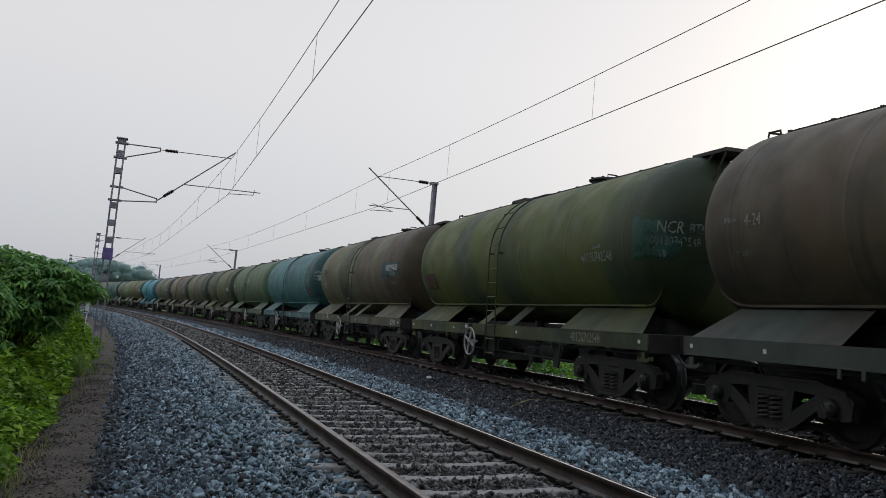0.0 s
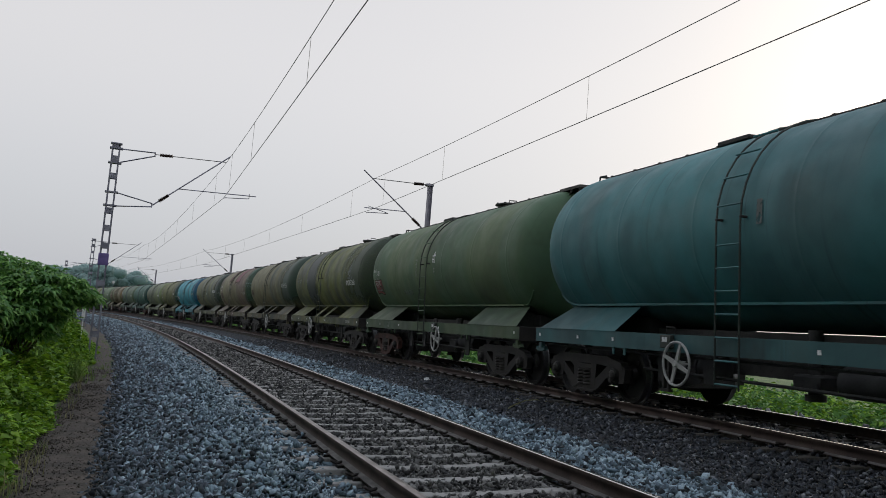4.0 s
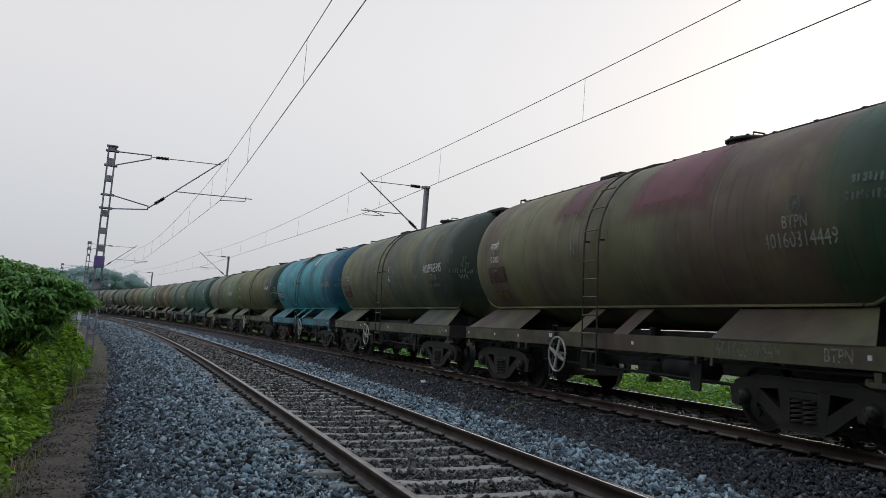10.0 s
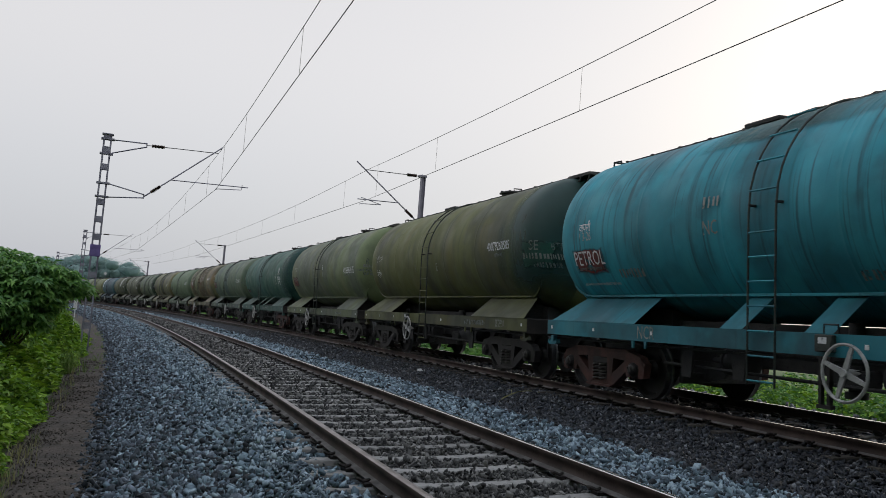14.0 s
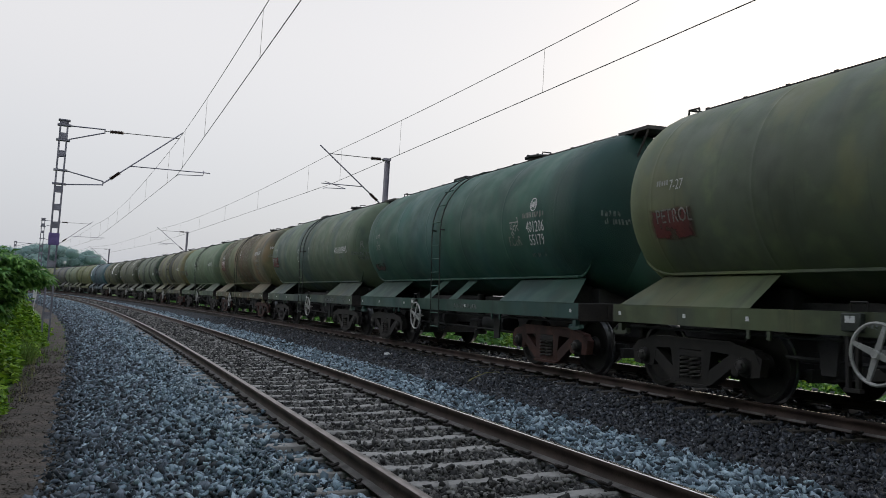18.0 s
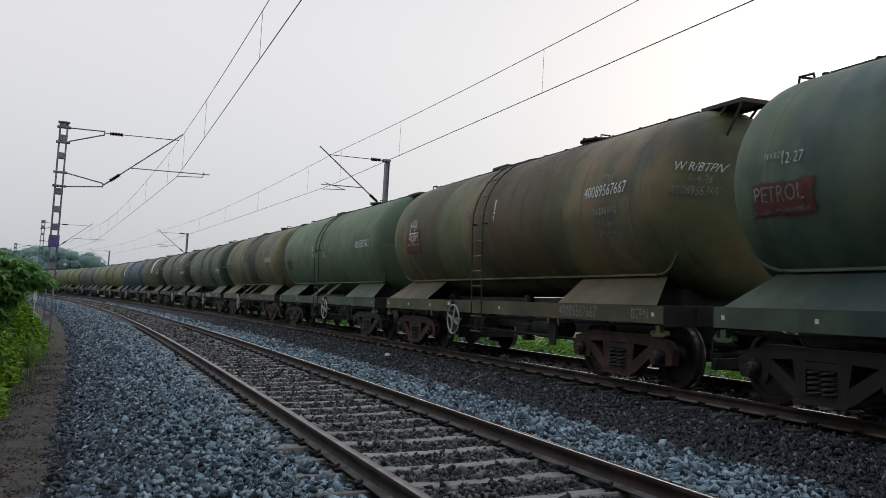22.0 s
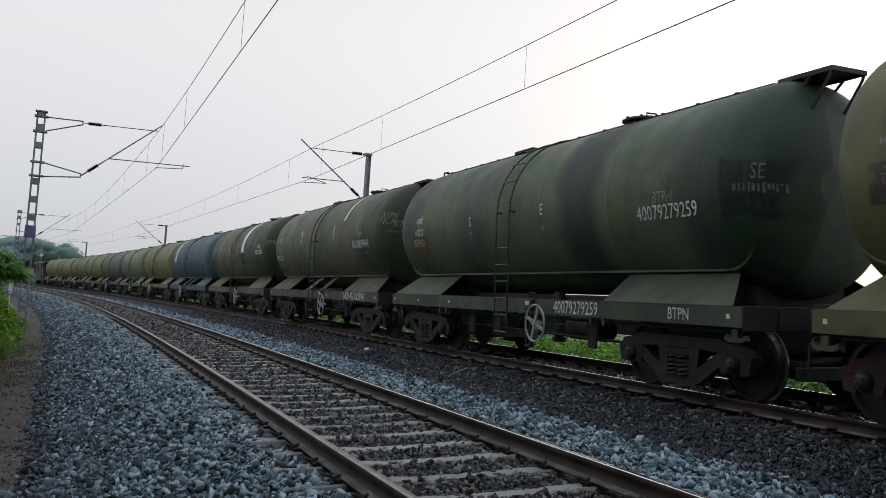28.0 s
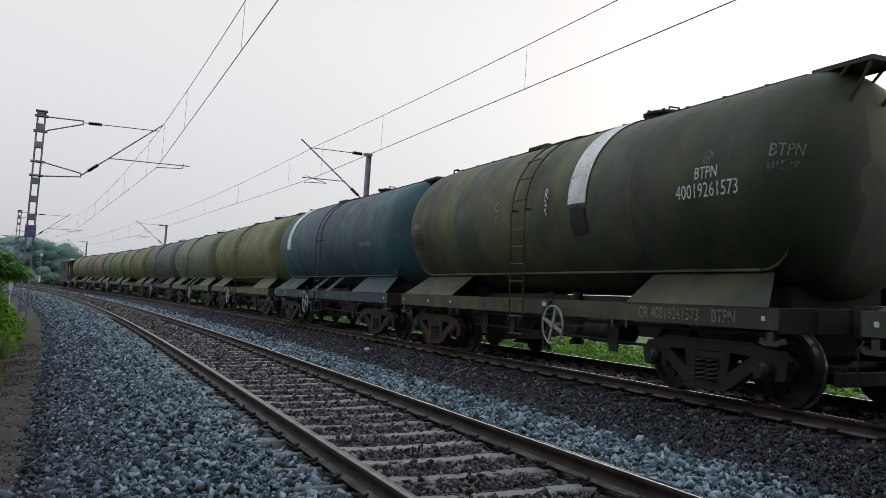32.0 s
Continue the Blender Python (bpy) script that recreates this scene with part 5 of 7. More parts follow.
    word(w[8], "W", 0.9, 2.42, "ghost"), word(w[8], "R", -0.55, 2.45), word(w[8], "र", -0.55, 2.74, "white"), word(w[8], "प", 0.9, 2.68, "faded")
    word(w[8], "R", -5.8, 2.79, "ghost"), word(w[8], "8-27", -5.82, 2.65, "ghost", 0.8), bars(w[8], -5.77, 2.52, 0.8, 0.13, "ghost"), word(w[8], "WR", -5.77, 2.37, "faded", 0.8)
    sole_bars(w[8], -3.77, 1.1, 0.13, "ghost"), sole_word(w[8], "BTPN", -5.2, 1.04, "faded")
    word(w[9], "40131144639 BTPN", -4.3, 2.52, "faded"), bars(w[9], -5.89, 2.72, 0.35, 0.14, "ghost"), word(w[9], "40131144639", -6.0, 2.5, "ghost")
    word(w[9], "NC", 1.2, 2.5, "faded"), bars(w[9], 1.2, 2.85, 0.3, 0.2, "faded"), bars(w[9], -1.5, 1.83, 0.9, 0.18, "ghost"), bars(w[9], 3.3, 1.98, 0.7, 0.2, "ghost")
    stripe(w[9], -2.0, 0.16, 3.42, "white"), sole_word(w[9], "40131144639", -3.62, 1.04, "faded"), sole_word(w[9], "BTPN", -5.13, 1.04, "faded"), sole_word(w[9], "NCR", 2.6, 1.04, "faded")
    panel(w[10], -5.83, 2.43, 1.1, 0.62, "green_patch", "dark blue-green repainted patch"), word(w[10], "SE", -5.59, 2.61, "faded"), word(w[10], "BTPN", -6.15, 2.6, "ghost"), bars(w[10], -5.83, 2.41, 1.0, 0.14, "faded"), bars(w[10], -5.8, 2.24, 0.5, 0.13, "ghost")
    word(w[10], "40079260585", -4.23, 2.66), bars(w[10], -4.25, 2.48, 0.4, 0.1, "ghost"), word(w[10], "E", -0.5, 2.35, "faded"), word(w[10], "S", 1.1, 2.35, "ghost")
    sole_bars(w[10], -3.14, 1.1, 0.14, "ghost"), sole_word(w[10], "BTPN", -4.5, 1.04, "faded")
    word(w[11], "40068960175", -4.28, 2.53), word(w[11], "R", -0.54, 2.46, "faded"), word(w[11], "S", 0.98, 2.46, "faded"), word(w[11], "र", -0.54, 2.74, "white"), word(w[11], "द", 0.98, 2.72, "faded")
    sole_bars(w[11], -3.2, 1.0, 0.1, "ghost"), sole_bars(w[11], 1.2, 0.5, 0.09, "ghost"), bars(w[11], -4.0, 2.4, 0.6, 0.1, "ghost"), word(w[11], "R", -5.74, 2.8, "ghost"), bars(w[11], -5.76, 2.66, 0.3, 0.14, "faded"), bars(w[11], -5.7, 2.52, 0.8, 0.12, "ghost"), bars(w[11], -5.74, 2.4, 0.3, 0.12, "ghost")
    emblem(w[12], -4.16, 2.9, 0.24, "white"), bars(w[12], -4.16, 2.72, 0.75, 0.13, "faded"), word(w[12], "401206", -4.22, 2.5, "white", 0.9), word(w[12], "55179", -4.22, 2.27, "white", 0.9), bars(w[12], -4.15, 2.02, 0.5, 0.1, "ghost")
    word(w[12], "पूतरे", -3.45, 2.55, "chalky", 0.95), word(w[12], "ECoR", -3.42, 2.28, "faded"), bars(w[12], -6.07, 2.65, 0.35, 0.13, "ghost"), bars(w[12], -6.2, 2.52, 0.5, 0.12, "ghost"), sole_bars(w[12], -1.4, 1.1, 0.12, "ghost")
    word(w[13], "40018909445", -4.34, 2.57), word(w[13], "BTPN", -4.36, 2.36, "ghost"), word(w[13], "C", 0.95, 2.45), word(w[13], "म", 0.93, 2.72, "white"), word(w[13], "R", -5.74, 2.71, "faded"), word(w[13], "12-27", -5.74, 2.56, "ghost", 0.8), bars(w[13], -5.7, 2.45, 0.7, 0.13, "ghost"), word(w[13], "R", -0.51, 2.46, "faded"), word(w[13], "र", -0.51, 2.72, "white"), sole_bars(w[13], -3.4, 0.9, 0.13, "ghost"), sole_word(w[13], "BTPN", -4.85, 1.04, "ghost"), bars(w[13], -5.74, 2.32, 0.3, 0.12, "ghost")
    word(w[14], "R", -0.45, 3.04), word(w[14], "रे", -0.45, 2.8, "white"), word(w[14], "W", 0.74, 3.0, "faded"), word(w[14], "प", 0.74, 2.76, "faded"), word(w[14], "BTPN", -4.2, 3.08, "faded"), word(w[14], "40089567667", -4.23, 2.91)
    sole_word(w[14], "40089567667", -3.55, 1.04, "faded"), sole_word(w[14], "BTPN", -5.2, 1.04, "faded"), word(w[14], "W R/BTPN", -5.98, 3.12, "white", 0.85), word(w[14], "R-4-26", -6.06, 2.95, "faded", 0.8), word(w[14], "40089567667", -6.04, 2.78, "faded", 0.75), bars(w[14], -4.2, 2.6, 0.75, 0.14), bars(w[14], -4.2, 2.42, 0.75, 0.13, "ghost"), bars(w[14], -4.2, 2.26, 0.75, 0.13, "ghost"), bars(w[14], -4.25, 2.05, 0.5, 0.12, "ghost")
    word(w[15], "40150855921", -4.41, 2.7), word(w[15], "रे", -0.47, 2.84, "white"), word(w[15], "S", 0.95, 2.51), word(w[15], "द", 0.95, 2.78, "white"), word(w[15], "W", 0.62, 2.51), word(w[15], "प", 0.62, 2.78, "white"), word(w[15], "R", -5.77, 2.77, "ghost"), bars(w[15], -5.75, 2.62, 0.55, 0.12, "ghost"), word(w[15], "R", -0.47, 2.53), sole_word(w[15], "BTPN", -5.04, 1.04, "ghost")
    word(w[16], "40160314593", -4.2, 2.62), sole_word(w[16], "40160314593", -2.12, 1.04, "ghost"), bars(w[16], -5.74, 2.67, 0.12, 0.14, "ghost"), bars(w[16], -5.74, 2.44, 0.9, 0.13, "ghost"), bars(w[16], -5.71, 2.31, 0.5, 0.13, "faded")
    emblem(w[17], -4.22, 2.82, 0.2, "ghost"), word(w[17], "BTPN", -4.22, 2.59, "faded"), word(w[17], "40079279259", -4.27, 2.39), word(w[17], "S", 1.63, 2.62), word(w[17], "E", -1.09, 2.66), word(w[17], "द", 1.63, 2.34, "faded"), bars(w[17], -1.09, 2.35, 0.1, 0.16, "faded")
    panel(w[17], -5.95, 2.6, 1.4, 0.8, "black_patch", "black repainted patch"), word(w[17], "SE", -5.74, 2.79, "faded"), bars(w[17], -5.8, 2.6, 0.7, 0.14, "ghost")
    sole_word(w[17], "40079279259", -2.21), sole_word(w[17], "BTPN", -4.61)
    word(w[18], "N", 1.74, 3.0), word(w[18], "उ", 1.74, 2.74, "white"), word(w[18], "R", -1.75, 3.0), word(w[18], "रे", -1.75, 2.74, "white"), word(w[18], "BTPN", -4.11, 2.72, "faded"), word(w[18], "40130839941", -4.11, 2.46), bars(w[18], -4.11, 2.22, 1.0, 0.07, "ghost")
    word(w[18], "BTPN", -5.64, 3.15, "faded"), word(w[18], "NCR", -5.62, 3.0, "faded"), bars(w[18], -6.0, 3.0, 0.45, 0.13, "faded"), bars(w[18], -6.0, 2.9, 0.4, 0.12, "ghost"), bars(w[18], -5.89, 2.76, 0.5, 0.13, "ghost")
    stripe(w[18], -2.5, 0.16, 3.2), sole_word(w[18], "NCR 40130839941", -3.85), sole_word(w[18], "BTPN", -4.75, 1.04, "ghost")
    word(w[19], "C", 1.06, 2.82, "faded"), word(w[19], "म", 1.06, 2.58, "faded"), word(w[19], "R", -0.68, 2.9), word(w[19], "रे", -0.68, 2.64, "white"), word(w[19], "BTPN", -4.5, 2.82), word(w[19], "40019261573", -4.51, 2.6, "white", 0.87), emblem(w[19], -4.5, 3.02, 0.18, "ghost")
    stripe(w[19], -1.6, 0.5, 2.68), panel(w[19], -1.62, 2.42, 0.46, 0.5, "black_patch", "dark stain below the stripe"), sole_word(w[19], "CR 40019261573", -3.84, 1.04, "faded"), sole_word(w[19], "BTPN", -4.87, 1.04, "faded"), word(w[19], "BTPN", -5.65, 2.97, "faded"), bars(w[19], -5.62, 2.8, 0.35, 0.12, "ghost"), bars(w[19], 4.9, 2.7, 0.3, 0.14), panel(w[19], 4.95, 2.35, 0.6, 0.4, "old_red", "faded red panel")
    stripe(w[20], 3.95, 0.45, 2.55), bars(w[20], -3.9, 2.45, 0.9, 0.17, "faded"), bars(w[20], -5.5, 2.6, 0.5, 0.13, "ghost")
    stripe(w[21], -1.5, 0.2, 3.0, "faded")
    for k in range(21, 28):
        bars(w[k], -3.95, 2.5, 1.3, 0.17, "faded"), bars(w[k], -5.5, 2.7, 0.7, 0.13, "ghost")
    # dates, return stations and panels at the tail of each tank
    word(w[0], "4-24", 4.40, 2.69, "faded", 0.98), bars(w[0], 4.82, 2.72, 0.24, 0.09, "ghost"), bars(w[0], 4.63, 2.28, 0.40, 0.10, "ghost")
    panel(w[1], 4.57, 2.19, 0.86, 0.49, "old_red", "worn red panel"), bars(w[1], 4.63, 2.94, 0.25, 0.08, "ghost"), bars(w[1], 4.60, 2.69, 0.35, 0.09, "ghost")
    panel(w[4], 4.71, 2.20, 0.81, 0.56, "red", "red panel with a white word"), word(w[4], "पेट्रोल", 4.77, 2.31, "chalky", 0.82), bars(w[4], 4.98, 2.70, 0.24, 0.10, "chalky"), word(w[4], "3-28", 4.67, 2.61, "white", 0.98), bars(w[4], 4.76, 2.11, 0.46, 0.06, "ghost")
    panel(w[6], 4.60, 2.36, 0.73, 0.35, "dim_red", "worn dark red panel"), bars(w[6], 4.78, 2.73, 0.32, 0.09, "ghost"), word(w[6], "3-24", 4.33, 2.69, "ghost", 1.1)
    panel(w[7], 4.26, 2.3, 0.9, 0.38, "old_red", "faded red panel"), panel(w[7], 4.24, 1.87, 0.68, 0.25, "old_yellow", "faded ochre panel"), bars(w[7], 4.32, 2.4, 0.35, 0.09, "ghost"), word(w[7], "वापसी", 4.34, 2.9, "white", 0.8), word(w[7], "R", 4.34, 2.76, "chalky", 0.5), word(w[7], "10-2022", 4.32, 2.62, "white", 0.85)
    panel(w[8], 4.49, 2.21, 1.08, 0.49, "old_red", "worn red panel with white word"), word(w[8], "PETROL", 4.52, 2.31, "faded", 1.1), bars(w[8], 4.61, 2.72, 0.26, 0.10, "faded"), word(w[8], "9-27", 4.30, 2.63, "white", 0.98)
    panel(w[9], 4.49, 2.20, 1.07, 0.48, "red", "red panel with the word in white"), word(w[9], "PETROL", 4.46, 2.24, "white", 1.3), word(w[9], "वापसी", 4.51, 2.76, "white", 0.74), word(w[9], "3-26", 4.45, 2.61, "chalky", 0.95), word(w[9], "R", 4.67, 2.63, "chalky", 0.45), bars(w[9], 4.52, 2.08, 0.88, 0.07, "ghost"), bars(w[9], 4.35, 1.83, 1.12, 0.06, "chalky")
    word(w[10], "वापसी", 4.60, 2.80, "chalky", 0.52), word(w[10], "R", 4.59, 2.67, "chalky", 0.5), word(w[10], "2-24", 4.28, 2.75, "chalky", 0.98), word(w[10], "पेट्रोल", 4.48, 2.31, "white", 0.67)
    panel(w[11], 4.47, 2.29, 0.97, 0.48, "red", "red panel with run-out edges"), word(w[11], "PETROL", 4.40, 2.39, "faded", 1), bars(w[11], 4.62, 2.85, 0.23, 0.10, "faded"), word(w[11], "7-27", 4.32, 2.80, "chalky", 0.92)
    panel(w[12], 4.61, 1.99, 0.85, 0.25, "dim_red", "worn dark red panel"), word(w[12], "वापसी", 4.41, 2.78, "faded", 0.6), word(w[12], "R", 4.43, 2.64, "faded", 0.45), word(w[12], "12-25", 4.40, 2.50, "faded", 0.94)
    panel(w[13], 4.62, 2.43, 1.08, 0.45, "red", "red panel with the word in white"), word(w[13], "PETROL", 4.69, 2.48, "faded", 1), bars(w[13], 4.68, 2.30, 0.87, 0.06, "ghost"), bars(w[13], 4.76, 2.93, 0.28, 0.10, "faded"), word(w[13], "12-27", 4.48, 2.87, "chalky", 0.91)
    panel(w[14], 3.96, 2.54, 1.02, 0.59, "red", "red panel with a white word"), word(w[14], "पेट्रोल", 3.92, 2.66, "white", 0.98), bars(w[14], 3.92, 2.48, 0.80, 0.08, "faded"), word(w[14], "R-4-26", 3.94, 2.94, "white", 0.95), bars(w[14], 3.94, 3.05, 0.32, 0.10, "chalky")
    panel(w[15], 4.42, 2.32, 0.73, 0.39, "old_red", "faded red panel"), word(w[15], "PETROL", 4.41, 2.35, "ghost", 0.95), bars(w[15], 4.60, 2.74, 0.24, 0.09, "ghost"), word(w[15], "8-26", 4.31, 2.70, "faded", 0.95)
    panel(w[16], 4.63, 2.42, 1.03, 0.47, "mauve", "faded mauve panel with a pale word"), word(w[16], "पेट्रोल", 4.70, 2.44, "faded", 0.74), bars(w[16], 4.80, 2.83, 0.26, 0.09, "faded"), word(w[16], "11-22", 4.52, 2.78, "faded", 0.82)
    panel(w[17], 4.29, 2.26, 0.94, 0.43, "rust_orange", "faded orange-brown panel with a pale word"), panel(w[17], 4.25, 1.85, 0.70, 0.18, "old_yellow", "faded ochre panel"), word(w[17], "PETROL", 4.27, 2.32, "chalky", 0.87), word(w[17], "वापसी", 4.22, 2.80, "white", 0.68), word(w[17], "R", 4.23, 2.68, "chalky", 0.5), word(w[17], "4-2023", 4.23, 2.55, "white", 0.96)
    panel(w[18], 4.64, 2.25, 0.83, 0.22, "violet", "violet panel with a white word"), panel(w[18], 4.63, 1.90, 0.82, 0.19, "orange", "faded orange panel"), word(w[18], "PETROL", 4.62, 2.27, "white", 1.1), word(w[18], "वापसी", 4.55, 2.90, "chalky", 0.68), word(w[18], "R", 4.56, 2.78, "chalky", 0.5), word(w[18], "8-2026", 4.55, 2.61, "chalky", 0.81)


marks()


# ---- overhead line ----
def across(s, u0):
    """Upright frame across the track at s: x outwards to the right from u0."""
    p = along(s, u0, 0, False)
    return Matrix.Translation(p) @ pose(0, 0, 0, 0, 0, math.degrees(heading(s)))


def insulator(bm, a, b):
    a, b = Vector(a), Vector(b)
    n = 9
    pts = [a.lerp(b, i / (2 * n)) for i in range(2 * n + 1)]
    tube(bm, pts, 0.05, 10, radii=[0.075 if i % 2 else 0.04 for i in range(2 * n + 1)])


def wire_bar(bm, pts, r):
    tube(bm, pts, r, 6)


def lattice_mast(s, u, label):
    """Two channels joined by batten plates, with the twin-armed bracket of the near track."""
    m = thing("lattice_mast", across(s, u), label, "railway mast", "masts of the near track")
    for x in (-0.15, 0.15):
        bm = bmesh.new()
        q = 0.06 if x < 0 else -0.06
        slab(bm, [(x, -0.1), (x + q * 0.15, -0.1), (x + q * 0.15, 0.1), (x, 0.1)], "z", -1.3, 7.15)
        for y in (-0.1, 0.09):
            block(bm, *sorted((x, x + q)), y, y + 0.01, -1.3, 7.15)
        part("channel", bm, M["mast"], m)
    zs = [0.1, 1.95, 3.35, 4.0, 4.65, 5.95, 6.6]
    for z in zs:
        for y in (-0.108, 0.1):
            bm = bmesh.new()
            block(bm, -0.14, 0.14, y, y + 0.008, z - 0.11, z + 0.11)
            part("batten", bm, M["mast"], m)
    bm = bmesh.new()
    block(bm, -0.2, 0.2, -0.14, 0.14, 7.15, 7.2, 0.01)
    block(bm, -0.14, 0.14, -0.1, 0.1, 6.98, 7.15)
    part("cap", bm, M["mast"], m)
    bm = bmesh.new()
    block(bm, -0.18, 0.18, -0.16, -0.12, 2.62, 3.06, 0.01)
    part("number_plate", bm, M["plate_blue"], m, "violet-blue enamel plate")
    for z in (5.35, 4.85, 7.0, 6.45):
        bm = bmesh.new()
        block(bm, -0.22, 0.24, -0.13, 0.13, z - 0.03, z + 0.03)
        part("clamp", bm, M["mast"], m)
    d = 1.52
    for za, zb, xe, ze in ((7.0, 6.5, 1.40, 6.97), (5.35, 4.85, 1.48, 5.04)):
        bm = bmesh.new()
        wire_bar(bm, [(0.2, 0, za), (xe, 0, ze + 0.06)], 0.025)
        wire_bar(bm, [(0.2, 0, zb), (xe, 0, ze - 0.06)], 0.025)
        wire_bar(bm, [(xe - 0.02, 0, ze + 0.09), (xe - 0.02, 0, ze - 0.09)], 0.02)
        part("bracket_arm", bm, M["mast"], m)
    cantilever(m, (1.40, 6.97), (4.0, 7.05), (1.48, 5.04), (4.15, 7.3), (2.34, 5.78), (5.26, 5.86), (5.0, 5.74), (4.02, 5.64))
    return m


def cantilever(m, stay0, stay1, foot, head, reg0, reg1, steady0, steady1):
    """Stay, slanting tube with its insulators, register arm and steady arm, in the upright plane across the track."""
    def at(p):
        return Vector((p[0], 0, p[1]))
    a, b = at(stay0), at(stay1)
    bm = bmesh.new()
    insulator(bm, a.lerp(b, 0.06), a.lerp(b, 0.24))
    part("insulator", bm, M["insulator"], m)
    bm = bmesh.new()
    wire_bar(bm, [a, a.lerp(b, 0.06)], 0.015)
    wire_bar(bm, [a.lerp(b, 0.24), b], 0.016)
    part("stay", bm, M["wire"], m)
    a, b = at(foot), at(head)
    bm = bmesh.new()
    insulator(bm, a.lerp(b, 0.08), a.lerp(b, 0.2))
    part("insulator", bm, M["insulator"], m)
    bm = bmesh.new()
    wire_bar(bm, [a, a.lerp(b, 0.08)], 0.03)
    wire_bar(bm, [a.lerp(b, 0.2), b], 0.027)
    part("bracket_tube", bm, M["mast_far"], m)
    bm = bmesh.new()
    wire_bar(bm, [at(reg0), at(reg1)], 0.02)
    wire_bar(bm, [at(reg1).lerp(at(reg0), 0.08) + Vector((0, 0, 0.08)), at(steady0)], 0.014)
    part("register_arm", bm, M["mast_far"], m)
    bm = bmesh.new()
    wire_bar(bm, [at(steady0), at(steady1) + Vector((0.1, 0, 0.03)), at(steady1)], 0.016)
    part("steady_arm", bm, M["mast_far"], m)


def rolled_mast(s, u, label):
    """A rolled H-section mast with its cantilever, on the outer side of the far track."""
    m = thing("rolled_mast", across(s, u), label, "railway mast", "masts of the far track")
    bm = bmesh.new()
    for x in (-0.085, 0.073):
        block(bm, x, x + 0.012, -0.1, 0.1, -0.9, 7.15)
    block(bm, -0.073, 0.073, -0.006, 0.006, -0.9, 7.15)
    part("column", bm, M["mast_far"], m)
    for z in (7.08, 5.25):
        bm = bmesh.new()
        block(bm, -0.2, 0.12, -0.12, 0.12, z - 0.04, z + 0.04)
        part("clamp", bm, M["mast_far"], m)
    cantilever(m, (-0.15, 7.08), (-2.47, 7.03), (-0.12, 5.2), (-2.85, 7.32), (-0.94, 5.87), (-2.7, 5.82), (-1.7, 5.7), (-2.62, 5.62))
    return m


MAST_NEAR = ((33.2, -3.12), (83.9, -3.3), (134.0, -3.3))
MAST_FAR = ((32.0, 8.95), (83.6, 9.35), (134.0, 9.3))
for s, u in MAST_NEAR:
    lattice_mast(s, u, "grey steel lattice mast carrying the overhead wire bracket")
for s, u in MAST_FAR:
    rolled_mast(s, u, "grey rolled steel mast carrying the overhead wire bracket")


def catenary(name, supports, z_contact, dip, drop_at, label):
    """Carrying wire with its sag, contact wire and droppers; supports of (s, u, height of the carrying wire)."""
    root = thing(name, Matrix(), label, "overhead wire")
    bm_m, bm_c, drops = bmesh.new(), bmesh.new(), []
    carry, cont = [], []
    for (s0, u0, z0), (s1, u1, z1) in zip(supports, supports[1:]):
        a, b = along(s0, u0, 0, False), along(s1, u1, 0, False)
        for i in range(24):
            f = i / 24
            sag = dip * 4 * f * (1 - f)
            carry.append(a.lerp(b, f) + Vector((0, 0, z0 + (z1 - z0) * f - sag)))
            cont.append(a.lerp(b, f) + Vector((0, 0, z_contact - 0.04 * 4 * f * (1 - f))))
    tube(bm_m, carry, 0.0085, 5)
    tube(bm_c, cont, 0.0095, 5)
    part("carrying_wire", bm_m, M["wire"], root)
    part("contact_wire", bm_c, M["wire"], root)
    for y in drop_at:
        for p0, p1, q0, q1 in zip(carry, carry[1:], cont, cont[1:]):
            if p0.y <= y < p1.y:
                f = (y - p0.y) / (p1.y - p0.y)
                bm = bmesh.new()
                tube(bm, [p0.lerp(p1, f), q0.lerp(q1, f)], 0.0045, 4)
                part("dropper", bm, M["wire"], root)
    return root


catenary("near_catenary", [(-17, 0.42, 7.1), (33.2, 0.92, 7.09), (83.9, 1.1, 7.1), (134, 0.8, 7.1), (186, 1.0, 7.1)], 5.64, 0.6, (-2.0, 6.6, 15.5, 24.3, 31.0, 35.9, 43.7, 51.7, 60, 68, 77, 87, 95, 104), "grey carrying and contact wires over the near track")
catenary("far_catenary", [(-19, 6.37, 7.12), (32.0, 6.67, 7.1), (83.6, 6.7, 7.15), (134, 6.6, 7.2), (186, 6.6, 7.2)], 5.84, 0.41, (-2.0, 6.2, 15.25, 24.2, 31.0, 35.5, 44.5, 53, 62, 71, 79, 88, 97, 106), "grey carrying and contact wires over the far track")


# ---- plants ----
RNG = np.random.default_rng(7)


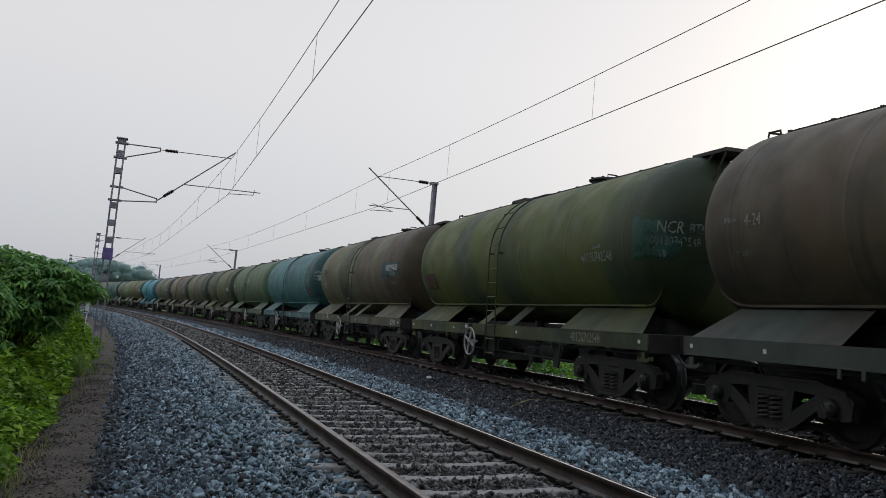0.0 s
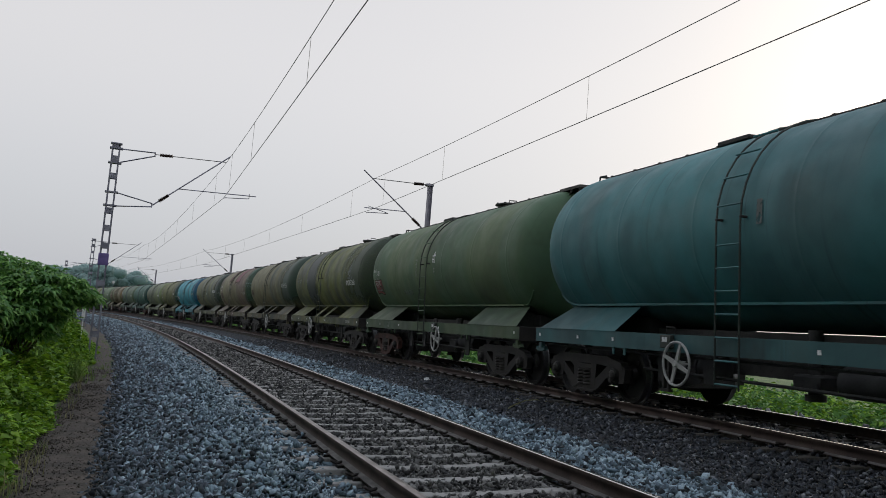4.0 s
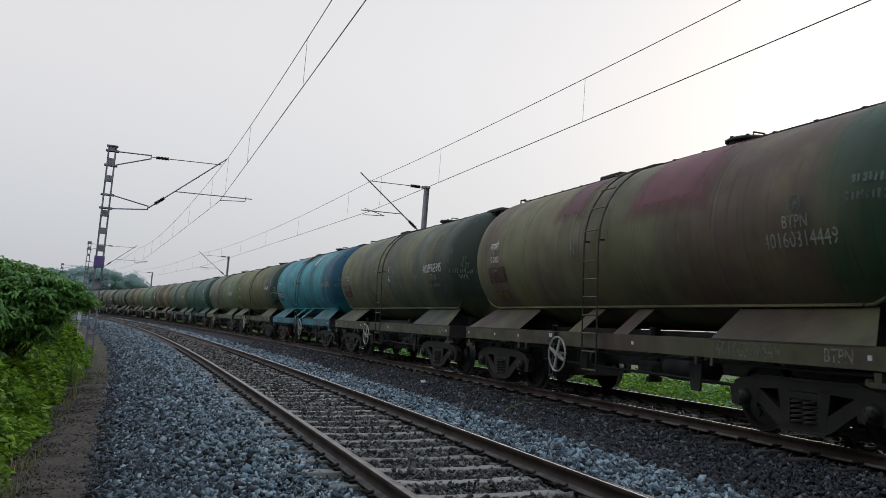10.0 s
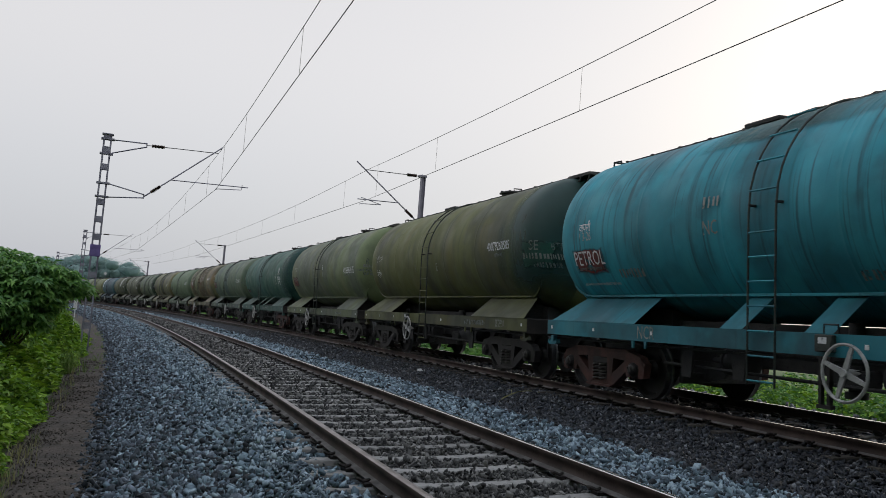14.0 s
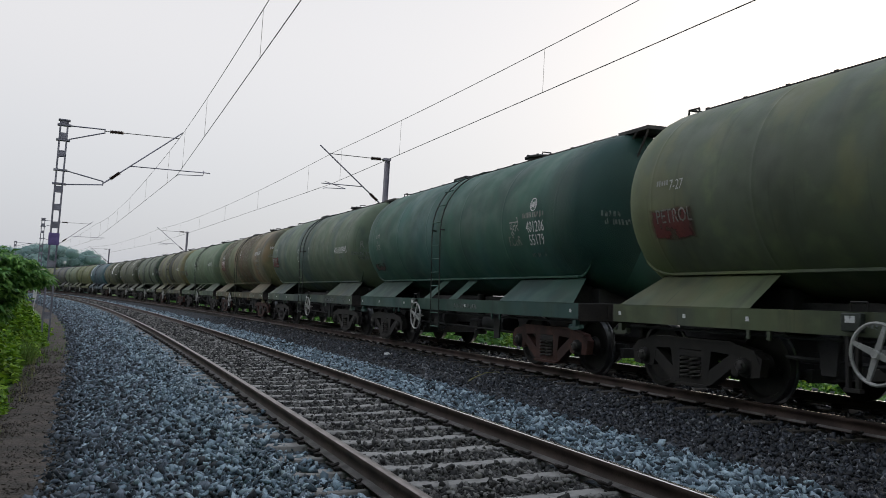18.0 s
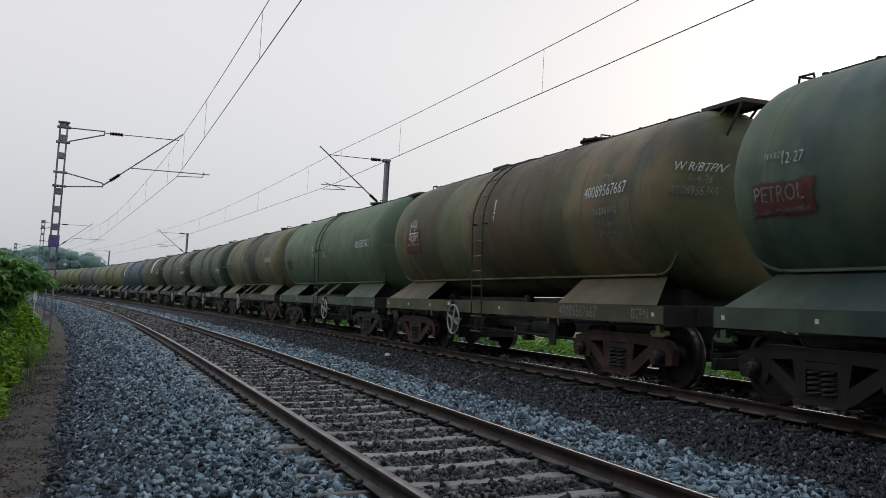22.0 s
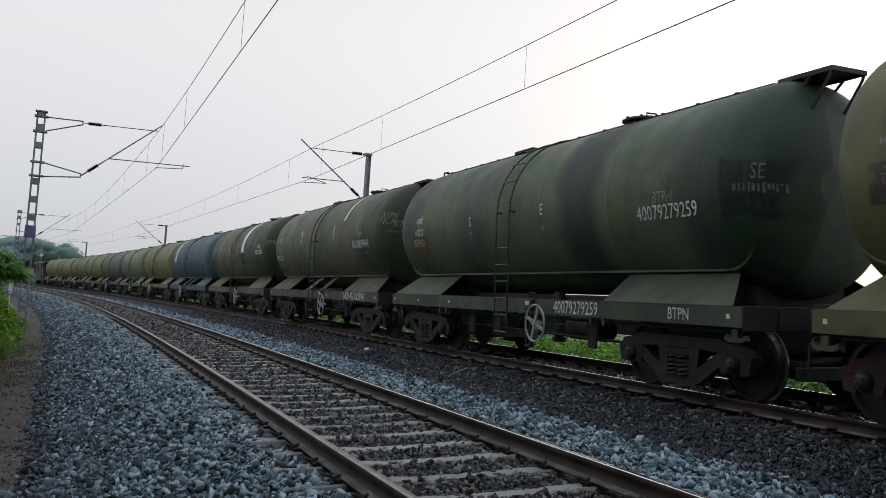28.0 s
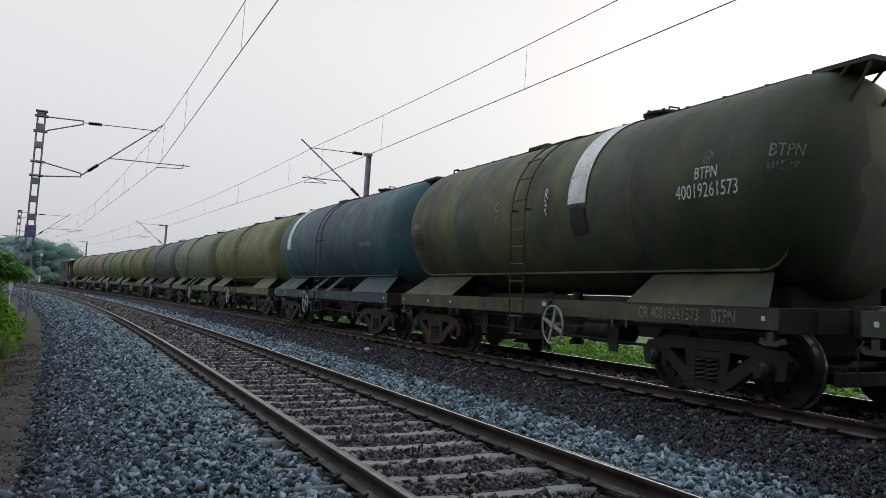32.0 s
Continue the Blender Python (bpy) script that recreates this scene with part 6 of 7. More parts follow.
def leaf_cloud(name, centres, sizes, count, leaf, material, droop=0.35, flat=0.6):
    """Many single leaves round clump centres: each a bent blade of two faces."""
    centres, sizes = np.asarray(centres, float), np.asarray(sizes, float)
    pick = RNG.integers(0, len(centres), count)
    d = RNG.normal(size=(count, 3))
    d /= np.linalg.norm(d, axis=1)[:, None]
    r = RNG.random(count)[:, None] ** 0.45
    pos = centres[pick] + d * r * sizes[pick]
    out = d * 0.7 + RNG.normal(size=(count, 3)) * 0.6
    out[:, 2] = out[:, 2] * flat - droop
    out /= np.linalg.norm(out, axis=1)[:, None]
    side = np.cross(out, RNG.normal(size=(count, 3)) * 0.5 + (0, 0, 1.0))
    side /= np.linalg.norm(side, axis=1)[:, None] + 1e-9
    ln = leaf * RNG.uniform(0.6, 1.4, count)[:, None]
    wd = ln * 0.26
    up = np.cross(side, out)
    mid = pos + out * ln * 0.5 - up * ln * 0.06
    v = np.stack([pos, mid + side * wd, pos + out * ln - up * ln * 0.16, mid - side * wd], 1)
    f = np.arange(count * 4).reshape(count, 4)
    return raw_mesh(name, v.reshape(-1, 3), f)


def leaves_at(name, pos, out, leaf, wide=0.26, sag=0.16):
    """One bent blade at each place, pointing along out."""
    n = len(pos)
    out = out / (np.linalg.norm(out, axis=1)[:, None] + 1e-9)
    side = np.cross(out, RNG.normal(size=(n, 3)) * 0.35 + (0, 0, 1.0))
    side /= np.linalg.norm(side, axis=1)[:, None] + 1e-9
    up = np.cross(side, out)
    ln = np.asarray(leaf * RNG.uniform(0.65, 1.35, n))[:, None]
    mid = pos + out * ln * 0.5 + up * ln * sag * 0.3
    v = np.stack([pos, mid + side * ln * wide, pos + out * ln - up * ln * sag, mid - side * ln * wide], 1)
    return raw_mesh(name, v.reshape(-1, 3), np.arange(n * 4).reshape(n, 4))


def shrub(name, x, y, ground_z, mounds, whorls, leaf, label, group=""):
    """A spreading shrub: bent stems, and drooping whorls of leaves over rounded mounds."""
    root = thing(name, pose(x, y, ground_z), label, "shrub", group)
    for cx, cy, cz, rx, ry, rz in mounds:
        for i in range(4):
            a = RNG.uniform(0, 6.28)
            tip = Vector((cx + math.cos(a) * rx * 0.6, cy + math.sin(a) * ry * 0.6, cz + rz * RNG.uniform(0.2, 0.7)))
            bm = bmesh.new()
            tube(bm, [Vector((0, 0, -0.1)).lerp(tip, t) + Vector((0, 0, 0.5 * t * (1 - t))) for t in (0, 0.25, 0.5, 0.75, 1)], 0.03, 5, radii=[0.045, 0.036, 0.026, 0.018, 0.008])
            part("stem", bm, M["bark"], root)
    pos, out = [], []
    share = np.array([m[3] * m[5] for m in mounds])
    for (cx, cy, cz, rx, ry, rz), n in zip(mounds, (whorls * share / share.sum()).astype(int)):
        d = RNG.normal(size=(n, 3))
        d[:, 2] = np.abs(d[:, 2]) * 0.9 - 0.45 * RNG.random(n)
        d /= np.linalg.norm(d, axis=1)[:, None]
        lump = 1 + 0.16 * np.sin(d[:, 0] * 5.1 + cx) * np.sin(d[:, 1] * 4.3 + cy) + 0.1 * np.sin(d[:, 2] * 9.0 + d[:, 0] * 7.0)
        r = (1 - 0.45 * RNG.random(n) ** 2.2) * lump
        c = np.array((cx, cy, cz)) + d * (rx, ry, rz) * r[:, None]
        turn = RNG.uniform(0, 6.28, n)
        tilt = RNG.normal(size=(n, 2)) * 0.25
        for j in range(9):
            a = turn + j * 2 * math.pi / 9 + RNG.normal(size=n) * 0.12
            o = np.stack([np.cos(a), np.sin(a), -0.02 + np.cos(a) * tilt[:, 0] + np.sin(a) * tilt[:, 1] + RNG.normal(size=n) * 0.1], 1) + d * 0.3
            pos.append(c + RNG.normal(size=(n, 3)) * 0.025)
            out.append(o)
    put("crown", leaves_at("crown", np.concatenate(pos), np.concatenate(out), leaf, 0.16, 0.38), M["leaf_dark"], root)
    return root


shrub("broadleaf_shrub", -3.05, 20.6, -1.1, ((0.2, 0.0, 2.0, 1.2, 1.3, 1.1), (1.05, -0.1, 2.45, 0.8, 0.9, 0.5), (1.5, 0.2, 2.35, 0.55, 0.7, 0.36), (0.5, -0.6, 2.0, 0.8, 0.8, 0.6), (-0.7, -0.5, 1.9, 0.9, 0.9, 1.15), (0.75, -0.3, 1.55, 0.55, 0.6, 0.4)), 2200, 0.19, "spreading broad-leaved green shrub beside the path", "shrubs by the path")
shrub("broadleaf_shrub", -4.3, 18.4, -1.1, ((0.5, 0.0, 1.8, 1.1, 1.1, 1.0), (1.0, -0.5, 1.2, 0.8, 0.7, 0.6), (-0.3, -0.5, 1.5, 1.0, 0.8, 0.8), (1.2, -0.2, 1.9, 0.6, 0.7, 0.7)), 1750, 0.19, "broad-leaved green shrub in the weedy verge", "shrubs by the path")
shrub("broadleaf_shrub", -6.6, 21.0, -1.1, ((0.0, 0.0, 1.7, 2.0, 1.6, 1.5),), 1500, 0.215, "tall green shrub behind the verge", "shrubs by the path")


def weed_patch(name, s0, s1, u0, u1, dens, leaf, height, base, material, label, depth=0.3):
    """Low weeds: leaves through the upper layer of an uneven green carpet."""
    n = int((s1 - s0) * abs(u1 - u0) * dens)
    s, u = RNG.uniform(s0, s1, n), RNG.uniform(min(u0, u1), max(u0, u1), n)
    a = np.maximum(0, (s - Y0) / RAD)
    x = np.where(s > Y0, XL - RAD + (RAD + u) * np.cos(a), XL + u)
    y = np.where(s > Y0, Y0 + (RAD + u) * np.sin(a), s)
    lump = 0.5 + 0.28 * np.sin(x * 3.1 + np.sin(y * 1.7)) + 0.26 * np.sin(y * 2.3 + np.sin(x * 2.9) * 1.4) + 0.22 * np.sin(x * 7.1 + y * 5.3) + 0.14 * np.sin(y * 11.0 - x * 9.0)
    h = height(s, u) * (0.2 + 0.9 * np.clip(lump, -0.1, 1.3))
    z = base + h - depth * RNG.random(n) ** 1.6 * np.clip(h * 2.5, 0.15, 1.4)
    pos = np.stack([x, y, np.maximum(z, base + 0.01)], 1)
    ang = RNG.uniform(0, 6.28, n)
    out = np.stack([np.cos(ang), np.sin(ang), RNG.normal(size=n) * 0.35 + 0.12], 1)
    keep = h > 0.03
    ob = put(name, leaves_at(name, pos[keep], out[keep], leaf, 0.3, 0.25), M[material])
    return tagged(ob, label, "weeds", kind="stuff")


def verge_height(s, u):
    edge = -3.16 - 0.16 * np.exp(-((s - 10) / 3.0) ** 2) - 0.3 * np.exp(-((s - 22) / 6.5) ** 2) - 0.1 * np.sin(s * 1.1) - 0.08 * np.sin(s * 2.7)
    return np.clip((edge - u) * 1.15, 0.0, 0.8 + 0.02 * np.clip(s - 8, 0, 20) + 0.45 * np.exp(-((s - 14.5) / 3.0) ** 2) * np.clip((-3.6 - u) * 2.0, 0.0, 1.0)) + np.where(u < edge, 0.14, 0.0) + 1.15 * np.exp(-((s - 29) / 4.5) ** 2) * np.clip((edge - u) * 2.0, 0.0, 1.0)


weed_patch("verge_weeds", 6.5, 17.0, -3.0, -6.0, 1250, 0.105, verge_height, -1.0, "leaf_bright", "bright green low weeds along the path")
weed_patch("verge_sprays", 6.5, 23.0, -3.1, -5.5, 90, 0.15, lambda s, u: verge_height(s, u) * (0.55 + 0.65 * (np.sin(s * 2.1 + u * 3.0) > 0.2)), -0.98, "leaf_spray", "yellow-green leafy sprays standing over the weeds", 0.25)
weed_patch("verge_weeds", -8.0, 6.5, -3.0, -6.5, 300, 0.16, verge_height, -1.0, "leaf_bright", "green weeds along the path behind")
weed_patch("verge_weeds", 17.0, 46.0, -3.0, -7.0, 480, 0.16, verge_height, -1.0, "leaf_bright", "tall green weeds and grass behind the path")
weed_patch("trackside_plants", -4.0, 34.0, 12.6, 16.5, 230, 0.17, lambda s, u: np.clip((u - 11.9) * 0.6 * (0.75 + 0.4 * np.sin(s * 1.9)), 0.1, 0.85), -0.5, "leaf_dark", "leafy green plants beyond the far track", 0.8)
weed_patch("trackside_weeds", -4.0, 70.0, 12.0, 16.5, 150, 0.13, lambda s, u: np.where(s > 30, 0.3, np.clip((u - 11.6) * 0.6, 0.15, 0.85)), -0.5, "leaf_bright", "bright green weeds beyond the far track", 0.5)


weed_patch("thicket", 28.0, 140.0, 11.4, 14.5, 60, 0.38, lambda s, u: np.clip((u - 10.9) * 1.3, 0.3, 1.7), -0.5, "leaf_dark", "dark green thicket beyond the far track", 0.9)


def plantain(s, u, leaves, long, seed):
    """A clump of long arching blades, each with its folded midrib."""
    p = along(s, u, -0.55, False)
    root = thing("plantain", Matrix.Translation(p), "leafy green plantain clump with long arching leaves beyond the track", "plant", "plantains by the track")
    rnd = random.Random(seed)
    for i in range(leaves):
        a, lift, ln = rnd.uniform(0, 6.28), rnd.uniform(0.7, 1.3), long * rnd.uniform(0.7, 1.15)
        d, side = Vector((math.cos(a), math.sin(a), 0)), Vector((-math.sin(a), math.cos(a), 0))
        bm, rows = bmesh.new(), []
        for j in range(8):
            t = j / 7
            c = d * ln * (0.75 * t) + Vector((0, 0, ln * (lift * t - 0.95 * t * t)))
            w = 0.13 * ln * math.sin(math.pi * min(1.0, 0.06 + 0.94 * max(0.0, t - 0.15) / 0.85)) + 0.012
            rows.append([bm.verts.new(c - side * w + Vector((0, 0, 0.35 * w))), bm.verts.new(c), bm.verts.new(c + side * w + Vector((0, 0, 0.35 * w)))])
        for r0, r1 in zip(rows, rows[1:]):
            for k in range(2):
                bm.faces.new((r0[k], r0[k + 1], r1[k + 1], r1[k]))
        part("leaf", bm, M["plantain"], root, smooth=50)
    return root


for s, u, n, long, seed in ((11.6, 12.9, 8, 1.35, 3), (12.7, 13.6, 9, 1.5, 5), (13.4, 12.7, 7, 1.1, 8), (9.9, 13.2, 8, 1.4, 11), (17.9, 13.4, 7, 1.2, 17)):
    plantain(s, u, n, long, seed)


def grass_tufts(name, places, blades, tall, material, label):
    """Tufts of bent blades, each blade of three faces."""
    verts, faces = [], []
    for x, y, z, k in places:
        for i in range(blades):
            a, lean, h = RNG.uniform(0, 6.28), RNG.uniform(0.15, 0.8), tall * k * RNG.uniform(0.5, 1.2)
            d = np.array((math.cos(a), math.sin(a), 0.0))
            w = np.array((-d[1], d[0], 0.0)) * 0.006
            foot = np.array((x, y, z)) + RNG.normal(size=3) * (0.05, 0.05, 0.0)
            b = len(verts)
            for t in (0.0, 0.4, 0.75, 1.0):
                p = foot + d * lean * h * t * t + np.array((0, 0, h * (t - 0.35 * lean * t * t)))
                verts += [p - w * (1.05 - t), p + w * (1.05 - t)]
            faces += [(b + 2 * j, b + 2 * j + 1, b + 2 * j + 3, b + 2 * j + 2) for j in range(3)]
    ob = put(name, raw_mesh(name, verts, faces), M[material])
    return tagged(ob, label, "grass", kind="stuff")


tufts = []
for i in range(80):
    p = along(RNG.uniform(7, 36), -3.02 - RNG.random() * 0.5, 0, False)
    tufts.append((p.x, p.y, -1.0, RNG.uniform(0.5, 1.3)))
tufts += [(-1.5 + RNG.normal() * 0.12, 25.2 + RNG.normal() * 0.25, -1.0, RNG.uniform(3.4, 4.8)) for i in range(16)]
grass_tufts("verge_grass", tufts, 14, 0.22, "grass", "green grass tufts at the edge of the path")
tufts = []
for i in range(34):
    p = along(RNG.uniform(8.5, 12.5) if i < 22 else RNG.uniform(12, 30), -2.98 - RNG.random() * 0.25, 0, False)
    tufts.append((p.x, p.y, -0.98, RNG.uniform(0.6, 1.2)))
grass_tufts("dry_grass", tufts, 6, 0.42, "straw", "dry straw-coloured grass stalks at the path's edge")
tufts = []
for i in range(60):
    p = along(RNG.uniform(24, 60), -2.3 - RNG.random() * 0.7, 0, False)
    tufts.append((p.x, p.y, -0.95, RNG.uniform(0.4, 1.0)))
grass_tufts("path_grass", tufts, 10, 0.22, "grass", "sparse grass on the trodden path")


def kilometre_post(x, y, ground_z, top_z, plate, wide):
    post = thing("kilometre_post", pose(x, y, ground_z), "small white-painted kilometre post beside the track", "post", "kilometre posts")
    h = top_z - ground_z
    bm = bmesh.new()
    block(bm, -0.012, 0.012, -0.03, -0.006, -0.2, h - plate * 0.5, 0.004)
    part("stem", bm, M["post"], post)
    bm = bmesh.new()
    w = wide / 2
    slab(bm, [(-w, h - plate), (w, h - plate), (w, h - w * 0.7), (w * 0.6, h), (-w * 0.6, h), (-w, h - w * 0.7)], "y", -0.07, -0.032)
    part("plate", bm, M["post"], post, "white painted plate")


kilometre_post(-1.9, 31.9, -1.0, 1.03, 0.38, 0.11)


def marker_post(x, y, ground_z):
    """A tall trackside marker: thin post, pale board on top, white-painted foot."""
    post = thing("marker_post", pose(x, y, ground_z), "tall grey marker post with a pale board and white foot", "post")
    bm = bmesh.new()
    block(bm, -0.06, 0.06, -0.06, 0.06, -0.3, 6.0, 0.01)
    part("pole", bm, M["mast"], post)
    bm = bmesh.new()
    lathe(bm, [(-0.12, 0.0), (-0.12, 0.22), (-0.1, 0.26), (-0.07, 0.26), (-0.07, 0.0)], "y", (0, 0, 6.3), 20)
    part("board", bm, M["post"], post, "pale round board")
    bm = bmesh.new()
    block(bm, -0.15, 0.15, -0.14, 0.14, 1.2, 2.35, 0.03)
    part("equipment_box", bm, M["post"], post, "white painted box")


marker_post(-5.75, 174.0, -0.6)


def far_wood(name, s0, s1, u0, u1, n, per, leaf, label):
    """A dense wood on the horizon, lower towards the line; its pale colour carries the haze."""
    cs, sz = [], []
    for i in range(n):
        p = along(RNG.uniform(s0, s1), RNG.uniform(u0, u1), 0, False)
        h = np.interp(p.x, (-60, -30, -12, -4, 3, 9, 30), (11.5, 11.5, 13.6, 13.0, 9.8, 7.0, 6.0)) * RNG.uniform(0.78, 1.02) * (p.y / 270)
        for j in range(8):
            cs.append((p.x + RNG.normal() * h * 0.16, p.y + RNG.normal() * h * 0.2, h * (0.08 + 0.11 * j)))
            sz.append(np.array((0.2, 0.2, 0.14)) * h * RNG.uniform(0.7, 1.2))
    th, ph = np.linspace(0.15, math.pi - 0.15, 7), np.linspace(0, 2 * math.pi, 9)[:-1]
    ball = np.array([(math.sin(a) * math.cos(b), math.sin(a) * math.sin(b), math.cos(a)) for a in th for b in ph])
    grid = np.array([(i * 8 + j, i * 8 + (j + 1) % 8, i * 8 + 8 + (j + 1) % 8, i * 8 + 8 + j) for i in range(6) for j in range(8)])
    core, k = np.asarray(cs), len(cs)
    v = core[:, None] + ball[None] * np.asarray(sz)[:, None] * RNG.uniform(0.6, 0.95, (k, 56, 1))
    mass = put("crown_mass", raw_mesh("crown_mass", v.reshape(-1, 3), (grid[None] + (np.arange(k) * 56)[:, None, None]).reshape(-1, 4), True), M["wood_hazed"])
    ob = put(name, leaf_cloud(name, cs, np.asarray(sz) * 1.15, n * per, leaf, None, 0.1), M["wood_hazed"])
    mass.parent = ob
    return tagged(ob, label, "trees", kind="stuff")


far_wood("distant_wood", 240, 300, -75, 40, 260, 1400, 0.45, "dense blue-green trees beyond the bend, haze put into their colour")


def tree_belt(name, places, n, low, high, leaf, label):
    """Unseen trees added behind and beside the viewer to block low sky light: crowns of leaves."""
    cs, sz = [], []
    for i in range(n):
        s0, s1, u0, u1 = places[i % len(places)]
        p = along(RNG.uniform(s0, s1), RNG.uniform(u0, u1), 0, False)
        h = RNG.uniform(low, high)
        for j in range(9):
            cs.append((p.x + RNG.normal() * h * 0.2, p.y + RNG.normal() * h * 0.2, -1.2 + h * RNG.uniform(0.1, 0.9)))
            sz.append(np.array((0.24, 0.24, 0.2)) * h * RNG.uniform(0.7, 1.2))
    ob = put(name, leaf_cloud(name, cs, sz, n * 700, leaf, None, 0.2), M["leaf_dark"])
    return tagged(ob, label, "trees", kind="stuff")


# out of view, added only to darken tank ends and lower sides
tree_belt("unseen_trees", ((-40, -2, -16, -9), (-4, 8, -19, -12), (8, 16, -30, -22), (-35, -9, -9, -4), (-45, -12, 13, 24)), 110, 9, 13, 1.0, "unseen green trees added to block low sky light")


track("near_track", U_NEAR, 170, 45, M["sleeper"], "rail_dull", "near railway track on pale concrete sleepers")
track("far_track", U_FAR, 90, 40, M["sleeper_oily"], "rail_top", "far railway track on oil-blackened sleepers")


# ---- broken stone, piece by piece where it lies near ----
def rock_shapes(n):
    """Angular broken stones: boxes with every corner knocked about."""
    base = np.array([(x, y, z) for x in (-1, 1) for y in (-1, 1) for z in (-1, 1)], float)
    faces = np.array([(0, 1, 3), (0, 3, 2), (4, 6, 7), (4, 7, 5), (0, 4, 5), (0, 5, 1), (2, 3, 7), (2, 7, 6), (0, 2, 6), (0, 6, 4), (1, 5, 7), (1, 7, 3)])
    out = []
    for i in range(n):
        v = base * RNG.uniform(0.4, 1.1, (8, 3))
        v[RNG.integers(0, 8)] *= 0.5
        out.append(v * (1.45, 0.92, 0.5))
    return np.array(out), faces


ROCKS, ROCK_FACES = rock_shapes(48)


def bed_height(u):
    return np.interp(u, (-2.35, -1.9, -1.4, -0.9, -0.5, -0.2, 0.0, 1.8, 2.4, 3.2, 4.2, 4.9, 9.2), (-0.95, -0.80, -0.60, -0.41, top(-0.5) + 0.03, top(-0.2), top(0), top(1.8), top(2.4) + 0.02, top(3.2) - 0.02, top(4.2) - 0.06, top(4.9), top(9.2)))


def stones(name, u0, u1, bands, size, material, label, centre=None, lift=0.0, bare=0.12, ragged=0.0):
    """Scatters stones between u0 and u1; bands of (from s, to s, stones a square metre)."""
    s, u, big = [], [], []
    for a, b, dens in bands:
        g = dens ** -0.5
        ga, gu = np.meshgrid(np.arange(a, b, g), np.arange(u0, u1, g), indexing="ij")
        n = ga.size
        s.append(ga.ravel() + RNG.uniform(-0.48, 0.48, n) * g), u.append(gu.ravel() + RNG.uniform(-0.48, 0.48, n) * g), big.append(np.full(n, (720 / dens) ** 0.24))
    s, u, big = np.concatenate(s), np.concatenate(u), np.concatenate(big)
    if ragged:
        keep = (u > u0 + ragged * RNG.random(len(u)) ** 2 * (1 + np.sin(s * 1.3))) & (u < u1 - ragged * RNG.random(len(u)) ** 2 * (1 + np.sin(s * 1.9)))
        s, u, big = s[keep], u[keep], big[keep]
    seat = np.zeros(len(s))
    if centre is not None:
        off = np.abs((s - 6.0 + SLEEPER_STEP / 2) % SLEEPER_STEP - SLEEPER_STEP / 2)
        on = (off < 0.051) & (np.abs(u - centre) < 1.4)
        rails = np.minimum(np.abs(u - centre - GAUGE / 2), np.abs(u - centre + GAUGE / 2)) < 0.11
        keep = ~rails & (~on | (RNG.random(len(s)) < bare))
        s, u, big = s[keep], u[keep], big[keep]
        seat = 0.045 * on[keep]
    n = len(s)
    r = size * big * np.clip(RNG.lognormal(0, 0.3, n), 0.5, 1.8)
    a = np.maximum(0, (s - Y0) / RAD)
    x = np.where(s > Y0, XL - RAD + (RAD + u) * np.cos(a), XL + u)
    y = np.where(s > Y0, Y0 + (RAD + u) * np.sin(a), s)
    z = bed_height(u) + lift + seat + r * RNG.uniform(-1.3, 1.0, n)
    q = RNG.normal(size=(n, 4))
    q[:, 1:3] *= 0.62
    q /= np.linalg.norm(q, axis=1)[:, None]
    w, i, j, k = q.T
    rot = np.stack([1 - 2 * (j * j + k * k), 2 * (i * j - k * w), 2 * (i * k + j * w), 2 * (i * j + k * w), 1 - 2 * (i * i + k * k), 2 * (j * k - i * w), 2 * (i * k - j * w), 2 * (j * k + i * w), 1 - 2 * (i * i + j * j)], 1).reshape(n, 3, 3)
    v = np.einsum("nij,nvj->nvi", rot, ROCKS[RNG.integers(0, len(ROCKS), n)]) * r[:, None, None] + np.stack([x, y, z], 1)[:, None]
    f = ROCK_FACES[None] + (np.arange(n) * 8)[:, None, None]
    ob = put(name, raw_mesh(name, v.reshape(-1, 3), f.reshape(-1, 3)), M[material])
    return tagged(ob, label, "ballast", kind="stuff")


stones("toe_stones", -2.45, -0.9, ((-6.0, 4.0, 200), (4.0, 14, 520), (14, 24, 400), (24, 40, 240), (40, 80, 110), (80, 150, 45)), 0.0255, "toe_stone", "dark dusty broken stones at the foot of the shoulder", None, 0.0, 0.2, 0.4)
stones("shoulder_stones", -2.1, -0.02, ((-6.0, 4.0, 200), (4.0, 14, 820), (14, 24, 620), (24, 40, 380), (40, 80, 150), (80, 150, 50)), 0.0245, "stone", "loose blue-grey broken stones on the shoulder", U_NEAR, 0.0, 0.55, 0.45)
stones("stone_chippings", -0.68, -0.44, ((5.0, 16, 620), (16, 34, 400)), 0.017, "pale_stone", "pale stone chippings along the sleeper ends", None, 0.035, 0.2, 0.12)
stones("crib_stones", 0.0, 1.8, ((-6.0, 3.5, 200), (3.5, 14, 1150), (14, 24, 700), (24, 40, 330), (40, 80, 120), (80, 150, 50)), 0.0215, "crib_stone", "brown-grey stones between the sleepers", U_NEAR, 0.016, 0.02)
stones("middle_stones", 1.8, 3.6, ((-6.0, 2.0, 200), (2.0, 12, 820), (12, 22, 620), (22, 40, 340), (40, 80, 130), (80, 150, 45)), 0.0245, "stone", "loose blue-grey broken stones between the tracks", U_NEAR, 0.0, 0.25, 0.14)
stones("oily_stones", 3.4, 5.9, ((-6.0, 2.5, 200), (2.5, 13, 900), (13, 24, 600), (24, 45, 280)), 0.0215, "oily_stone", "oil-blackened broken stones by the far track", U_FAR, 0.0, 0.3, 0.14)
